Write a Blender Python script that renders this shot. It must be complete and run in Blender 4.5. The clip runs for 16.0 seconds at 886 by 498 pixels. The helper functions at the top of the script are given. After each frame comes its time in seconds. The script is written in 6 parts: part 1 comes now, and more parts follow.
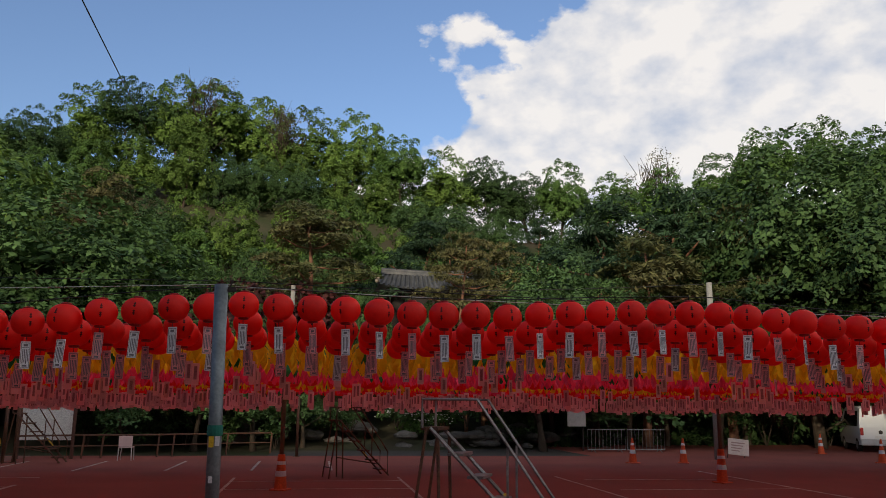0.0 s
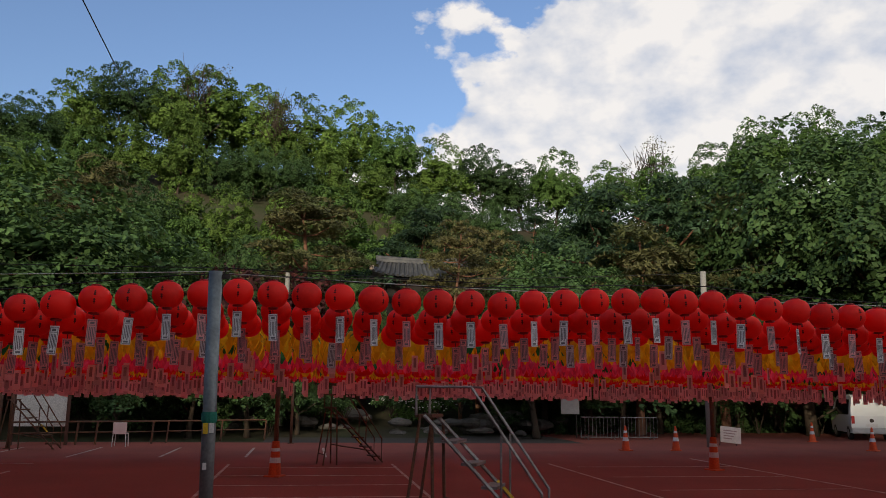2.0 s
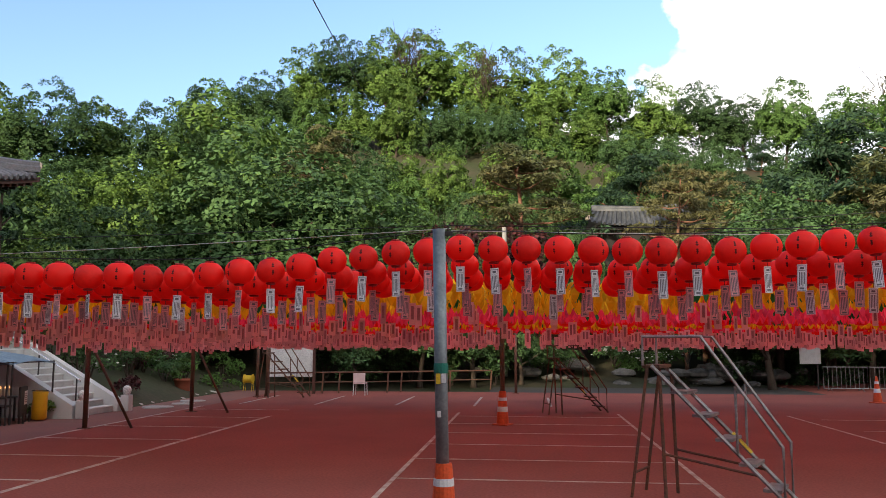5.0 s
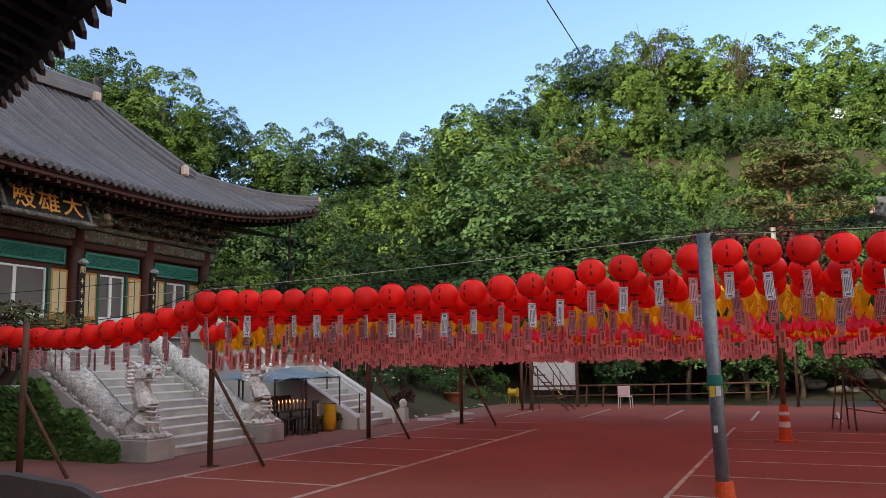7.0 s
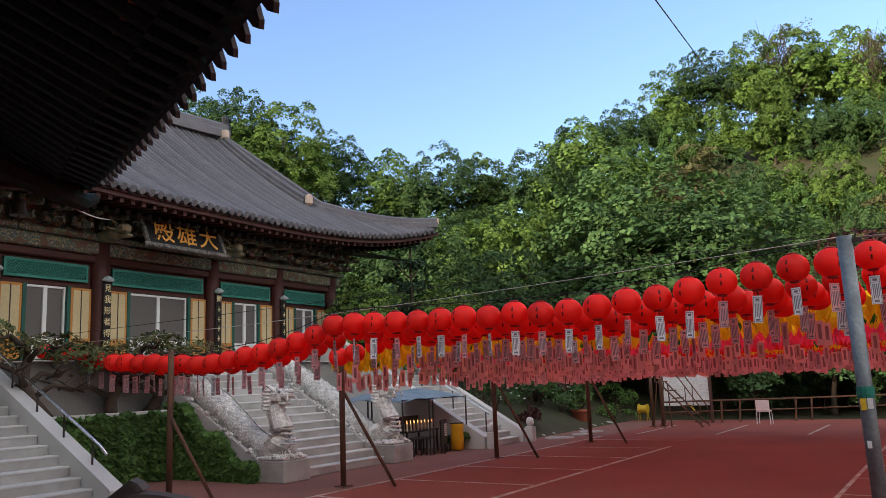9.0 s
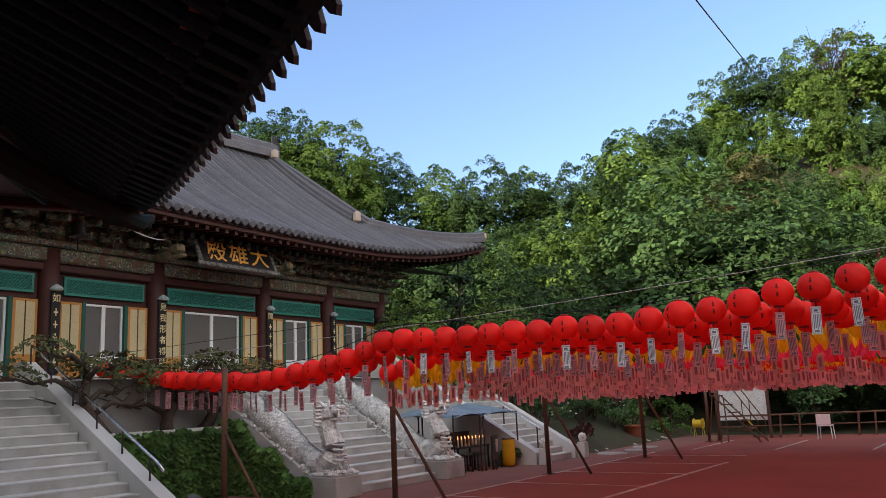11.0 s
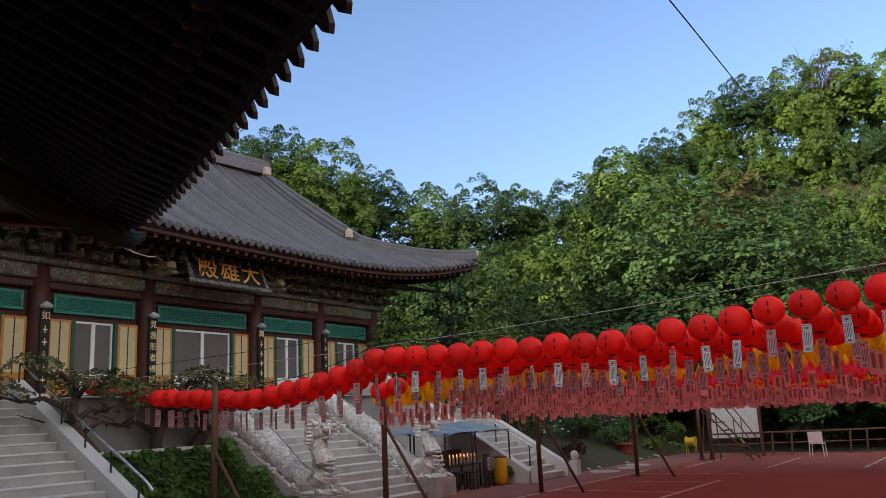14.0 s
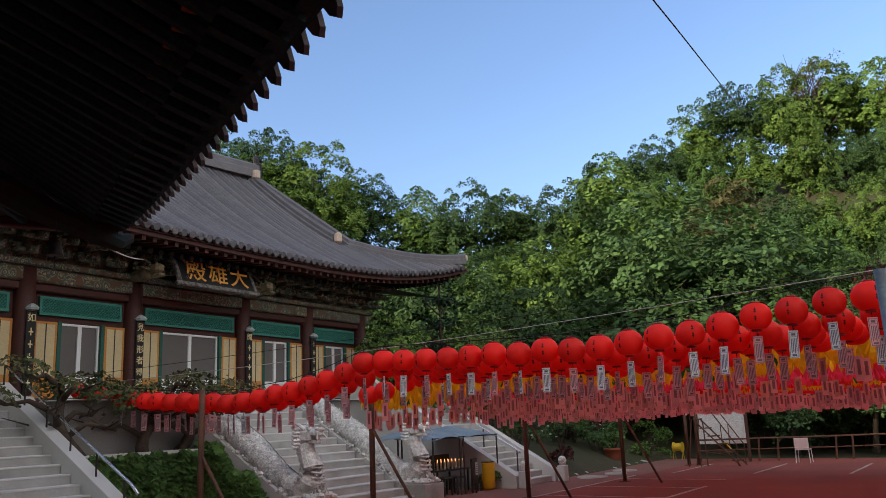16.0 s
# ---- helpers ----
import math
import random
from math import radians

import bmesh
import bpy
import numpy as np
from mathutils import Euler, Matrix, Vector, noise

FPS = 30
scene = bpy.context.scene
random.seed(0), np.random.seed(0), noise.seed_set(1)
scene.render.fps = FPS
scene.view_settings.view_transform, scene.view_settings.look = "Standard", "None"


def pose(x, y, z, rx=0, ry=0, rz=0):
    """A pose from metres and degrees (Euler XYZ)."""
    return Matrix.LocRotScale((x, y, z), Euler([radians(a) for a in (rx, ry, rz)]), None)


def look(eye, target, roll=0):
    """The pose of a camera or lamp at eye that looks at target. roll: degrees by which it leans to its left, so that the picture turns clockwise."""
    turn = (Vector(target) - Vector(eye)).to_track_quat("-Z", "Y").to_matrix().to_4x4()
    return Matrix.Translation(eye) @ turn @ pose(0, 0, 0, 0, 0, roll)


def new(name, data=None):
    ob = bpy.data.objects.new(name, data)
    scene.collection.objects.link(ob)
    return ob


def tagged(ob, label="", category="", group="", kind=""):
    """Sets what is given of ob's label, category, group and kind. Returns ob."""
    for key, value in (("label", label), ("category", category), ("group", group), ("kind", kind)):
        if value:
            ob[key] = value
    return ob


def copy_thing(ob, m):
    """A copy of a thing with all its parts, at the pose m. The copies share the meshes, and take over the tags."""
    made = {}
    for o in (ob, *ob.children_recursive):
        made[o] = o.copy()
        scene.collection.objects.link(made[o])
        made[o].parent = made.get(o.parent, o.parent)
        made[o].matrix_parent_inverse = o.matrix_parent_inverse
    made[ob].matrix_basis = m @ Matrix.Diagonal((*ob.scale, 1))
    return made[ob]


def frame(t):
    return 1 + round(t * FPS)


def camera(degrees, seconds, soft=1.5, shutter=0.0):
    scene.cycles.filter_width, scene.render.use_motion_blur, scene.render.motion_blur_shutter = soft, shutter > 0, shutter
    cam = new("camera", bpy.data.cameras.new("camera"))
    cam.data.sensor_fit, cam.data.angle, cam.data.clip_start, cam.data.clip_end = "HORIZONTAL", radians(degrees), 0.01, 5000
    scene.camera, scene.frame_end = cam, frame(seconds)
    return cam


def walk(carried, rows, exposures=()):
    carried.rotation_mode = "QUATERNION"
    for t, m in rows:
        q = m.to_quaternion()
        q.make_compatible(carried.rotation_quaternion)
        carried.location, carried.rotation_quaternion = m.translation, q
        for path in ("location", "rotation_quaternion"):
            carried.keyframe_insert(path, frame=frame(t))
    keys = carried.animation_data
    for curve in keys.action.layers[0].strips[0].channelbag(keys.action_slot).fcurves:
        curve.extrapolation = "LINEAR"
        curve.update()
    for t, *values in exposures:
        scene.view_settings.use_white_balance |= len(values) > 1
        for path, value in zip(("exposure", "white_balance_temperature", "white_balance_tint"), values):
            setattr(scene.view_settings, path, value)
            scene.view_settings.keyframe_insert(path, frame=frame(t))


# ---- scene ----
cam = camera(57.7, 16.0, soft=0.6)
EYE = 1.9
# seconds, sideways shift, then the turn in degrees about x, y and z
ROWS = [
    (0.0, -0.000, 101.018, -0.571, -9.001),
    (0.5, 0.000, 100.794, -0.626, -9.137),
    (1.0, 0.001, 100.599, -0.740, -9.317),
    (1.5, 0.001, 100.356, -0.784, -9.386),
    (2.0, 0.001, 100.159, -0.720, -9.411),
    (2.5, 0.001, 99.990, -0.676, -9.426),
    (3.0, -0.003, 99.192, -0.998, -7.790),
    (5.5, -0.048, 96.468, 0.100, 10.325),
    (6.0, -0.059, 96.803, 0.172, 14.630),
    (6.5, -0.069, 97.117, 0.812, 18.725),
    (7.0, -0.083, 97.680, 0.892, 24.289),
    (7.5, -0.094, 98.219, 0.961, 28.560),
    (8.0, -0.096, 98.507, 1.661, 29.238),
    (8.5, -0.101, 98.918, 2.036, 31.615),
    (9.0, -0.105, 99.199, 2.180, 33.016),
    (9.5, -0.108, 99.507, 2.258, 34.408),
    (12.0, -0.114, 100.713, 2.512, 36.758),
    (12.5, -0.114, 100.948, 2.541, 36.564),
    (13.0, -0.113, 101.264, 2.516, 36.355),
    (13.5, -0.113, 101.446, 2.580, 36.139),
    (14.0, -0.112, 101.617, 2.571, 35.950),
    (14.5, -0.112, 101.732, 2.483, 35.728),
    (15.0, -0.111, 101.796, 2.486, 35.530),
    (15.5, -0.111, 101.874, 2.352, 35.313),
    (16.0, -0.110, 101.899, 2.326, 35.122),
]
EXPOSURES = [(0.0, -0.06), (2.6, -0.04), (3.2, 0.12), (5.3, 1.14), (6.5, 1.1), (7.5, 1.07), (9.0, 1.08), (12.0, 0.98), (16.0, 0.78)]
walk(cam, [(t, pose(x, 0, EYE, rx, ry, rz)) for t, x, rx, ry, rz in ROWS], EXPOSURES)

# ---- light: clear evening sky with a cloud bank, low soft sun from behind the left shoulder ----
world = bpy.data.worlds.new("sky")
scene.world = world
world.use_nodes = True
SUN_EL, SUN_AZ = radians(14.5), radians(153)   # bearing counted from +y towards -x


def build_sky():
    nt = world.node_tree
    nt.nodes.clear()
    N, L = nt.nodes.new, nt.links.new
    out, bg, sky = N("ShaderNodeOutputWorld"), N("ShaderNodeBackground"), N("ShaderNodeTexSky")
    sky.sky_type, sky.sun_disc = "NISHITA", False
    sky.sun_elevation, sky.sun_rotation = SUN_EL, -SUN_AZ
    sky.air_density, sky.dust_density, sky.ozone_density = 1.0, 1.2, 1.5
    co = N("ShaderNodeTexCoord")
    sep = N("ShaderNodeSeparateXYZ")
    L(co.outputs["Generated"], sep.inputs[0])
    # clouds: puffs on a slanted bank to the right of the view
    mp = N("ShaderNodeMapping")
    mp.inputs["Scale"].default_value = (1.0, 1.0, 1.5)
    L(co.outputs["Generated"], mp.inputs[0])
    big, fine = N("ShaderNodeTexNoise"), N("ShaderNodeTexNoise")
    big.inputs["Scale"].default_value, big.inputs["Detail"].default_value, big.inputs["Roughness"].default_value = 8.0, 7.0, 0.52
    fine.inputs["Scale"].default_value, fine.inputs["Detail"].default_value = 17.0, 5.0
    L(mp.outputs[0], big.inputs["Vector"])
    L(mp.outputs[0], fine.inputs["Vector"])

    def calc(op, a, b=None, clamp=False):
        m = N("ShaderNodeMath")
        m.operation, m.use_clamp = op, clamp
        for i, q in enumerate((a, b)):
            if q is None:
                continue
            if isinstance(q, (int, float)):
                m.inputs[i].default_value = q
            else:
                L(q, m.inputs[i])
        return m.outputs[0]
    # signed distance from the bank's slanted edge: positive to the right
    bank = calc("SUBTRACT", calc("MULTIPLY", sep.outputs[0], 1.0), 0.115)
    bank = calc("SUBTRACT", bank, calc("MULTIPLY", calc("SUBTRACT", 0.33, sep.outputs[2]), -0.55))
    # unseen cloud added behind the viewer to brighten lanterns and court
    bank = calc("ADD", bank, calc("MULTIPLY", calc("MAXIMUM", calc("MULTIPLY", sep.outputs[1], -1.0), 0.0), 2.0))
    lump = calc("ADD", calc("MULTIPLY", calc("SUBTRACT", big.outputs[0], 0.5), 0.85), calc("MULTIPLY", calc("SUBTRACT", fine.outputs[0], 0.5), 0.20))
    raw = calc("ADD", bank, lump)
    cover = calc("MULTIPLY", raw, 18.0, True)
    shade = N("ShaderNodeValToRGB")
    shade.color_ramp.elements[0].position, shade.color_ramp.elements[0].color = 0.38, (0.55, 0.60, 0.71, 1)
    shade.color_ramp.elements[1].position, shade.color_ramp.elements[1].color = 0.58, (1.0, 0.95, 0.90, 1)
    L(calc("ADD", calc("MULTIPLY", fine.outputs[0], 0.6), calc("MULTIPLY", big.outputs[0], 0.42)), shade.inputs[0])
    puff = N("ShaderNodeMix")
    puff.data_type, puff.blend_type = "RGBA", "MULTIPLY"
    puff.inputs[0].default_value = 1.0
    L(shade.outputs[0], puff.inputs[6])
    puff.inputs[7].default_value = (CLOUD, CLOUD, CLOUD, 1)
    mix = N("ShaderNodeMix")
    mix.data_type = "RGBA"
    L(calc("MULTIPLY", cover, 0.93), mix.inputs[0])
    tint = N("ShaderNodeMix")
    tint.data_type, tint.blend_type = "RGBA", "MULTIPLY"
    tint.inputs[0].default_value = 1.0
    tint.inputs[7].default_value = (1.00, 1.05, 1.24, 1)
    L(sky.outputs[0], tint.inputs[6])
    L(tint.outputs[2], mix.inputs[6])
    L(puff.outputs[2], mix.inputs[7])
    L(mix.outputs[2], bg.inputs[0])
    bg.inputs[1].default_value = SKY
    L(bg.outputs[0], out.inputs[0])


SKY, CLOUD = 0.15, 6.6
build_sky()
sun = new("sun", bpy.data.lights.new("sun", "SUN"))
sun.data.energy, sun.data.angle, sun.data.color = 3.5, radians(3), (1.0, 0.86, 0.62)
sun.matrix_world = look((0, 0, 0), (math.sin(SUN_AZ) * math.cos(SUN_EL), -math.cos(SUN_AZ) * math.cos(SUN_EL), -math.sin(SUN_EL)))

# ---- materials ----


def mat(name, base, rough=0.7, metal=0.0, vary=0.25, scale=6.0, fine=60.0, bump=0.15, second=None, amount=0.5, passing=0.0, island=0.0, objvary=0.0, spec=0.3, coarse_bump=0.0):
    """A surface with broad stains, fine grain and relief; second is a stain colour, passing lets light pass."""
    m = bpy.data.materials.new(name)
    m.use_nodes = True
    nt = m.node_tree
    N, L = nt.nodes.new, nt.links.new
    b = nt.nodes["Principled BSDF"]
    b.inputs["Roughness"].default_value, b.inputs["Metallic"].default_value = rough, metal
    b.inputs["Specular IOR Level"].default_value = spec
    co = N("ShaderNodeTexCoord")
    n1, n2 = N("ShaderNodeTexNoise"), N("ShaderNodeTexNoise")
    n1.inputs["Scale"].default_value, n1.inputs["Detail"].default_value = scale, 5
    n2.inputs["Scale"].default_value, n2.inputs["Detail"].default_value = fine, 3
    L(co.outputs["Object"], n1.inputs["Vector"])
    L(co.outputs["Object"], n2.inputs["Vector"])
    ramp = N("ShaderNodeMapRange")
    ramp.inputs[1].default_value, ramp.inputs[2].default_value = 0.35, 0.68
    L(n1.outputs[0], ramp.inputs[0])
    mul = N("ShaderNodeMath")
    mul.operation = "MULTIPLY"
    mul.inputs[1].default_value = amount
    L(ramp.outputs[0], mul.inputs[0])
    mx = N("ShaderNodeMix")
    mx.data_type = "RGBA"
    second = second or tuple(c * (1 - vary) for c in base)
    mx.inputs[6].default_value, mx.inputs[7].default_value = (*base, 1), (*second, 1)
    L(mul.outputs[0], mx.inputs[0])
    hsv = N("ShaderNodeHueSaturation")
    L(mx.outputs[2], hsv.inputs["Color"])
    val = N("ShaderNodeMapRange")
    val.inputs[1].default_value, val.inputs[2].default_value = 0.3, 0.7
    val.inputs[3].default_value, val.inputs[4].default_value = 1 - vary * 0.6, 1 + vary * 0.6
    L(n2.outputs[0], val.inputs[0])
    v = val.outputs[0]
    for amt, node, sock in ((island, "ShaderNodeNewGeometry", "Random Per Island"), (objvary, "ShaderNodeObjectInfo", "Random")):
        if amt:
            g, mr, mm = N(node), N("ShaderNodeMapRange"), N("ShaderNodeMath")
            mr.inputs[3].default_value, mr.inputs[4].default_value = 1 - amt, 1 + amt
            L(g.outputs[sock], mr.inputs[0])
            mm.operation = "MULTIPLY"
            L(v, mm.inputs[0])
            L(mr.outputs[0], mm.inputs[1])
            v = mm.outputs[0]
    L(v, hsv.inputs["Value"])
    L(hsv.outputs[0], b.inputs["Base Color"])
    if bump or coarse_bump:
        bp = N("ShaderNodeBump")
        bp.inputs["Strength"].default_value, bp.inputs["Distance"].default_value = bump or coarse_bump, 0.02
        L((n2 if bump else n1).outputs[0], bp.inputs["Height"])
        L(bp.outputs[0], b.inputs["Normal"])
    if passing:
        t, ms = N("ShaderNodeBsdfTranslucent"), N("ShaderNodeMixShader")
        ms.inputs[0].default_value = passing
        L(hsv.outputs[0], t.inputs[0])
        L(b.outputs[0], ms.inputs[1])
        L(t.outputs[0], ms.inputs[2])
        L(ms.outputs[0], nt.nodes["Material Output"].inputs[0])
    return m


RED_GROUND = mat("red_paving", (0.30, 0.088, 0.068), 0.92, vary=0.25, scale=0.35, fine=25, second=(0.22, 0.070, 0.056), amount=0.8, spec=0.15)
SOIL = mat("forest_floor", (0.06, 0.05, 0.03), 0.95, scale=0.4, fine=6, second=(0.035, 0.05, 0.018), amount=0.9, bump=0.5)
PATH = mat("walk_concrete", (0.075, 0.065, 0.058), 0.9, scale=0.8, fine=20, vary=0.2)
LINE = mat("road_paint", (0.55, 0.46, 0.40), 0.85, scale=3, fine=14, second=(0.28, 0.12, 0.09), amount=0.8)
GRANITE = mat("pale_granite", (0.56, 0.555, 0.54), 0.8, scale=1.2, fine=90, vary=0.22, bump=0.1)
GRANITE_WORN = mat("worn_granite", (0.44, 0.43, 0.41), 0.85, scale=1.5, fine=70, second=(0.25, 0.24, 0.22), amount=0.8)
CARVED = mat("carved_granite", (0.80, 0.79, 0.76), 0.85, scale=9, fine=34, vary=0.4, second=(0.30, 0.29, 0.28), amount=0.7, bump=0.8)
CONCRETE = mat("grey_concrete", (0.27, 0.265, 0.25), 0.9, scale=1.0, fine=30, second=(0.22, 0.21, 0.19), amount=0.8)
TILE_DARK = mat("roof_valley_tile", (0.028, 0.028, 0.032), 0.6, scale=2.0, fine=18, vary=0.3)
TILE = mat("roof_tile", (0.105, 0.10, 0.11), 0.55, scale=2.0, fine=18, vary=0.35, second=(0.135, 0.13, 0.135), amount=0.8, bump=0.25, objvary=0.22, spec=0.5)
TILE_OLD = mat("pavilion_tile", (0.04, 0.043, 0.05), 0.6, scale=2.0, fine=14, vary=0.3, second=(0.12, 0.12, 0.12), amount=0.7, objvary=0.2, spec=0.5)
LIME = mat("lime_plaster", (0.62, 0.50, 0.40), 0.9, scale=5)
# near hall's eave parts: near-black blue-green with greyer patches
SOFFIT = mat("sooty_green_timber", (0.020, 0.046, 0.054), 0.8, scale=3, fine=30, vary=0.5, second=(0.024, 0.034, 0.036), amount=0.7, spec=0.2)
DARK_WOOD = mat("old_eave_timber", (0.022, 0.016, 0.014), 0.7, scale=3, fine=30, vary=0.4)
RED_WOOD = mat("red_brown_timber", (0.065, 0.021, 0.016), 0.55, scale=2, fine=30, vary=0.3, second=(0.05, 0.017, 0.013), amount=0.7)
GREEN_WOOD = mat("green_timber", (0.02, 0.10, 0.075), 0.6, scale=3, fine=30)
GREEN_LATTICE = mat("green_lattice", (0.04, 0.22, 0.17), 0.55, scale=4, fine=40, vary=0.25)
OCHRE = mat("ochre_timber", (0.50, 0.22, 0.05), 0.55, scale=3, fine=40, vary=0.3)
PAPER = mat("door_paper", (0.56, 0.46, 0.26), 0.8, scale=2, fine=30, vary=0.15)
WHITE_FRAME = mat("white_frame", (0.75, 0.76, 0.75), 0.4, vary=0.08)
GLASS = mat("dim_window", (0.13, 0.12, 0.115), 0.3, vary=0.1, bump=0, spec=0.4)
WHITE_PANEL = mat("frosted_panel", (0.62, 0.64, 0.64), 0.4, vary=0.1)
BLACK_BOARD = mat("black_lacquer", (0.012, 0.011, 0.011), 0.45, vary=0.2)
GOLD = mat("gold_paint", (0.80, 0.40, 0.08), 0.5, vary=0.25, scale=8)
CREAM_INK = mat("cream_characters", (0.70, 0.58, 0.32), 0.6, vary=0.2)
IRON = mat("dark_iron", (0.055, 0.045, 0.042), 0.6, 0.3, scale=5, fine=40, vary=0.4)
RUST = mat("rusty_pipe", (0.10, 0.055, 0.042), 0.75, 0.2, scale=5, fine=40, vary=0.4, second=(0.16, 0.07, 0.035), amount=0.8)
GALV = mat("galvanised_pipe", (0.20, 0.225, 0.235), 0.5, 0.5, scale=5, fine=30, vary=0.25, second=(0.11, 0.12, 0.13), amount=0.8)
STEEL = mat("scuffed_steel", (0.33, 0.33, 0.33), 0.45, 0.6, scale=4, fine=30, vary=0.3, second=(0.14, 0.12, 0.11), amount=0.8)
CHROME = mat("handrail_steel", (0.62, 0.63, 0.65), 0.25, 0.9, vary=0.1)
YELLOW_PAINT = mat("yellow_paint", (0.62, 0.42, 0.03), 0.5, vary=0.3)
CONE = mat("cone_orange", (0.62, 0.085, 0.022), 0.55, scale=6, fine=30, vary=0.3)
CONE_WHITE = mat("cone_band", (0.66, 0.66, 0.66), 0.4, vary=0.2)
WIRE = mat("black_cable", (0.02, 0.02, 0.02), 0.6, vary=0.1, bump=0)
PALE_WIRE = mat("pale_cable", (0.45, 0.45, 0.42), 0.6, vary=0.1, bump=0)
L_RED = mat("red_lantern_paper", (1.0, 0.034, 0.024), 0.5, scale=5, fine=22, vary=0.08, passing=0.45, objvary=0.1, island=0.08, bump=0.1, spec=0.3)
L_YELLOW = mat("yellow_lantern_petals", (0.92, 0.52, 0.02), 0.6, scale=5, fine=22, vary=0.08, passing=0.8, island=0.2)
L_PINK = mat("pink_lantern_petals", (1.0, 0.10, 0.18), 0.6, scale=5, fine=22, vary=0.08, passing=0.85, island=0.25)
L_GREEN = mat("green_lantern_leaves", (0.03, 0.22, 0.06), 0.6, vary=0.2, passing=0.4)
# pink here is shade and red lantern light put into the tag colour
TAG_REDLIT = mat("wish_tag", (0.92, 0.56, 0.56), 0.55, scale=9, fine=60, vary=0.15, passing=0.65, island=0.22, objvary=0.1)
TAG_WHITE = mat("clear_wish_tag", (0.88, 0.90, 0.92), 0.4, scale=9, vary=0.12, objvary=0.12, passing=0.3)
TAG_INK = mat("tag_ink", (0.20, 0.20, 0.22), 0.7, vary=0.1, bump=0)
INK = mat("black_ink", (0.03, 0.025, 0.03), 0.7, vary=0.1, bump=0)
BARK = mat("bark", (0.075, 0.055, 0.04), 0.9, scale=4, fine=25, bump=0.6, vary=0.4)
PINE_BARK = mat("red_pine_bark", (0.22, 0.11, 0.07), 0.9, scale=4, fine=25, bump=0.6, vary=0.4)


def leafy(name, a, second, island=0.35, objvary=0.2):
    return mat(name, a, 0.6, scale=0.35, fine=2.0, vary=0.2, second=second, amount=0.9, passing=0.18, island=island, objvary=objvary, bump=0, spec=0.16)


LEAF_BRIGHT = leafy("fresh_leaves", (0.135, 0.215, 0.045), (0.095, 0.165, 0.036))
LEAF_MID = leafy("green_leaves", (0.10, 0.18, 0.042), (0.07, 0.135, 0.034))
LEAF_DARK = leafy("dark_leaves", (0.068, 0.124, 0.040), (0.046, 0.09, 0.032))
LEAF_BLUE = leafy("needle_spray", (0.045, 0.085, 0.040), (0.03, 0.06, 0.03))
LEAF_PINE = leafy("pine_tufts", (0.075, 0.095, 0.035), (0.12, 0.10, 0.045))
LEAF_BROWN = leafy("pine_candles", (0.13, 0.12, 0.05), (0.10, 0.10, 0.04))
LEAF_RED = leafy("maroon_leaves", (0.085, 0.028, 0.028), (0.05, 0.02, 0.02))
LEAF_TWIG = leafy("budding_twigs", (0.16, 0.15, 0.08), (0.12, 0.115, 0.065))
IVY = leafy("ivy_leaves", (0.10, 0.185, 0.046), (0.055, 0.11, 0.03), island=0.5)
PETAL = mat("white_petals", (0.75, 0.73, 0.68), 0.6, vary=0.15, passing=0.2)

# ---- mesh kit ----


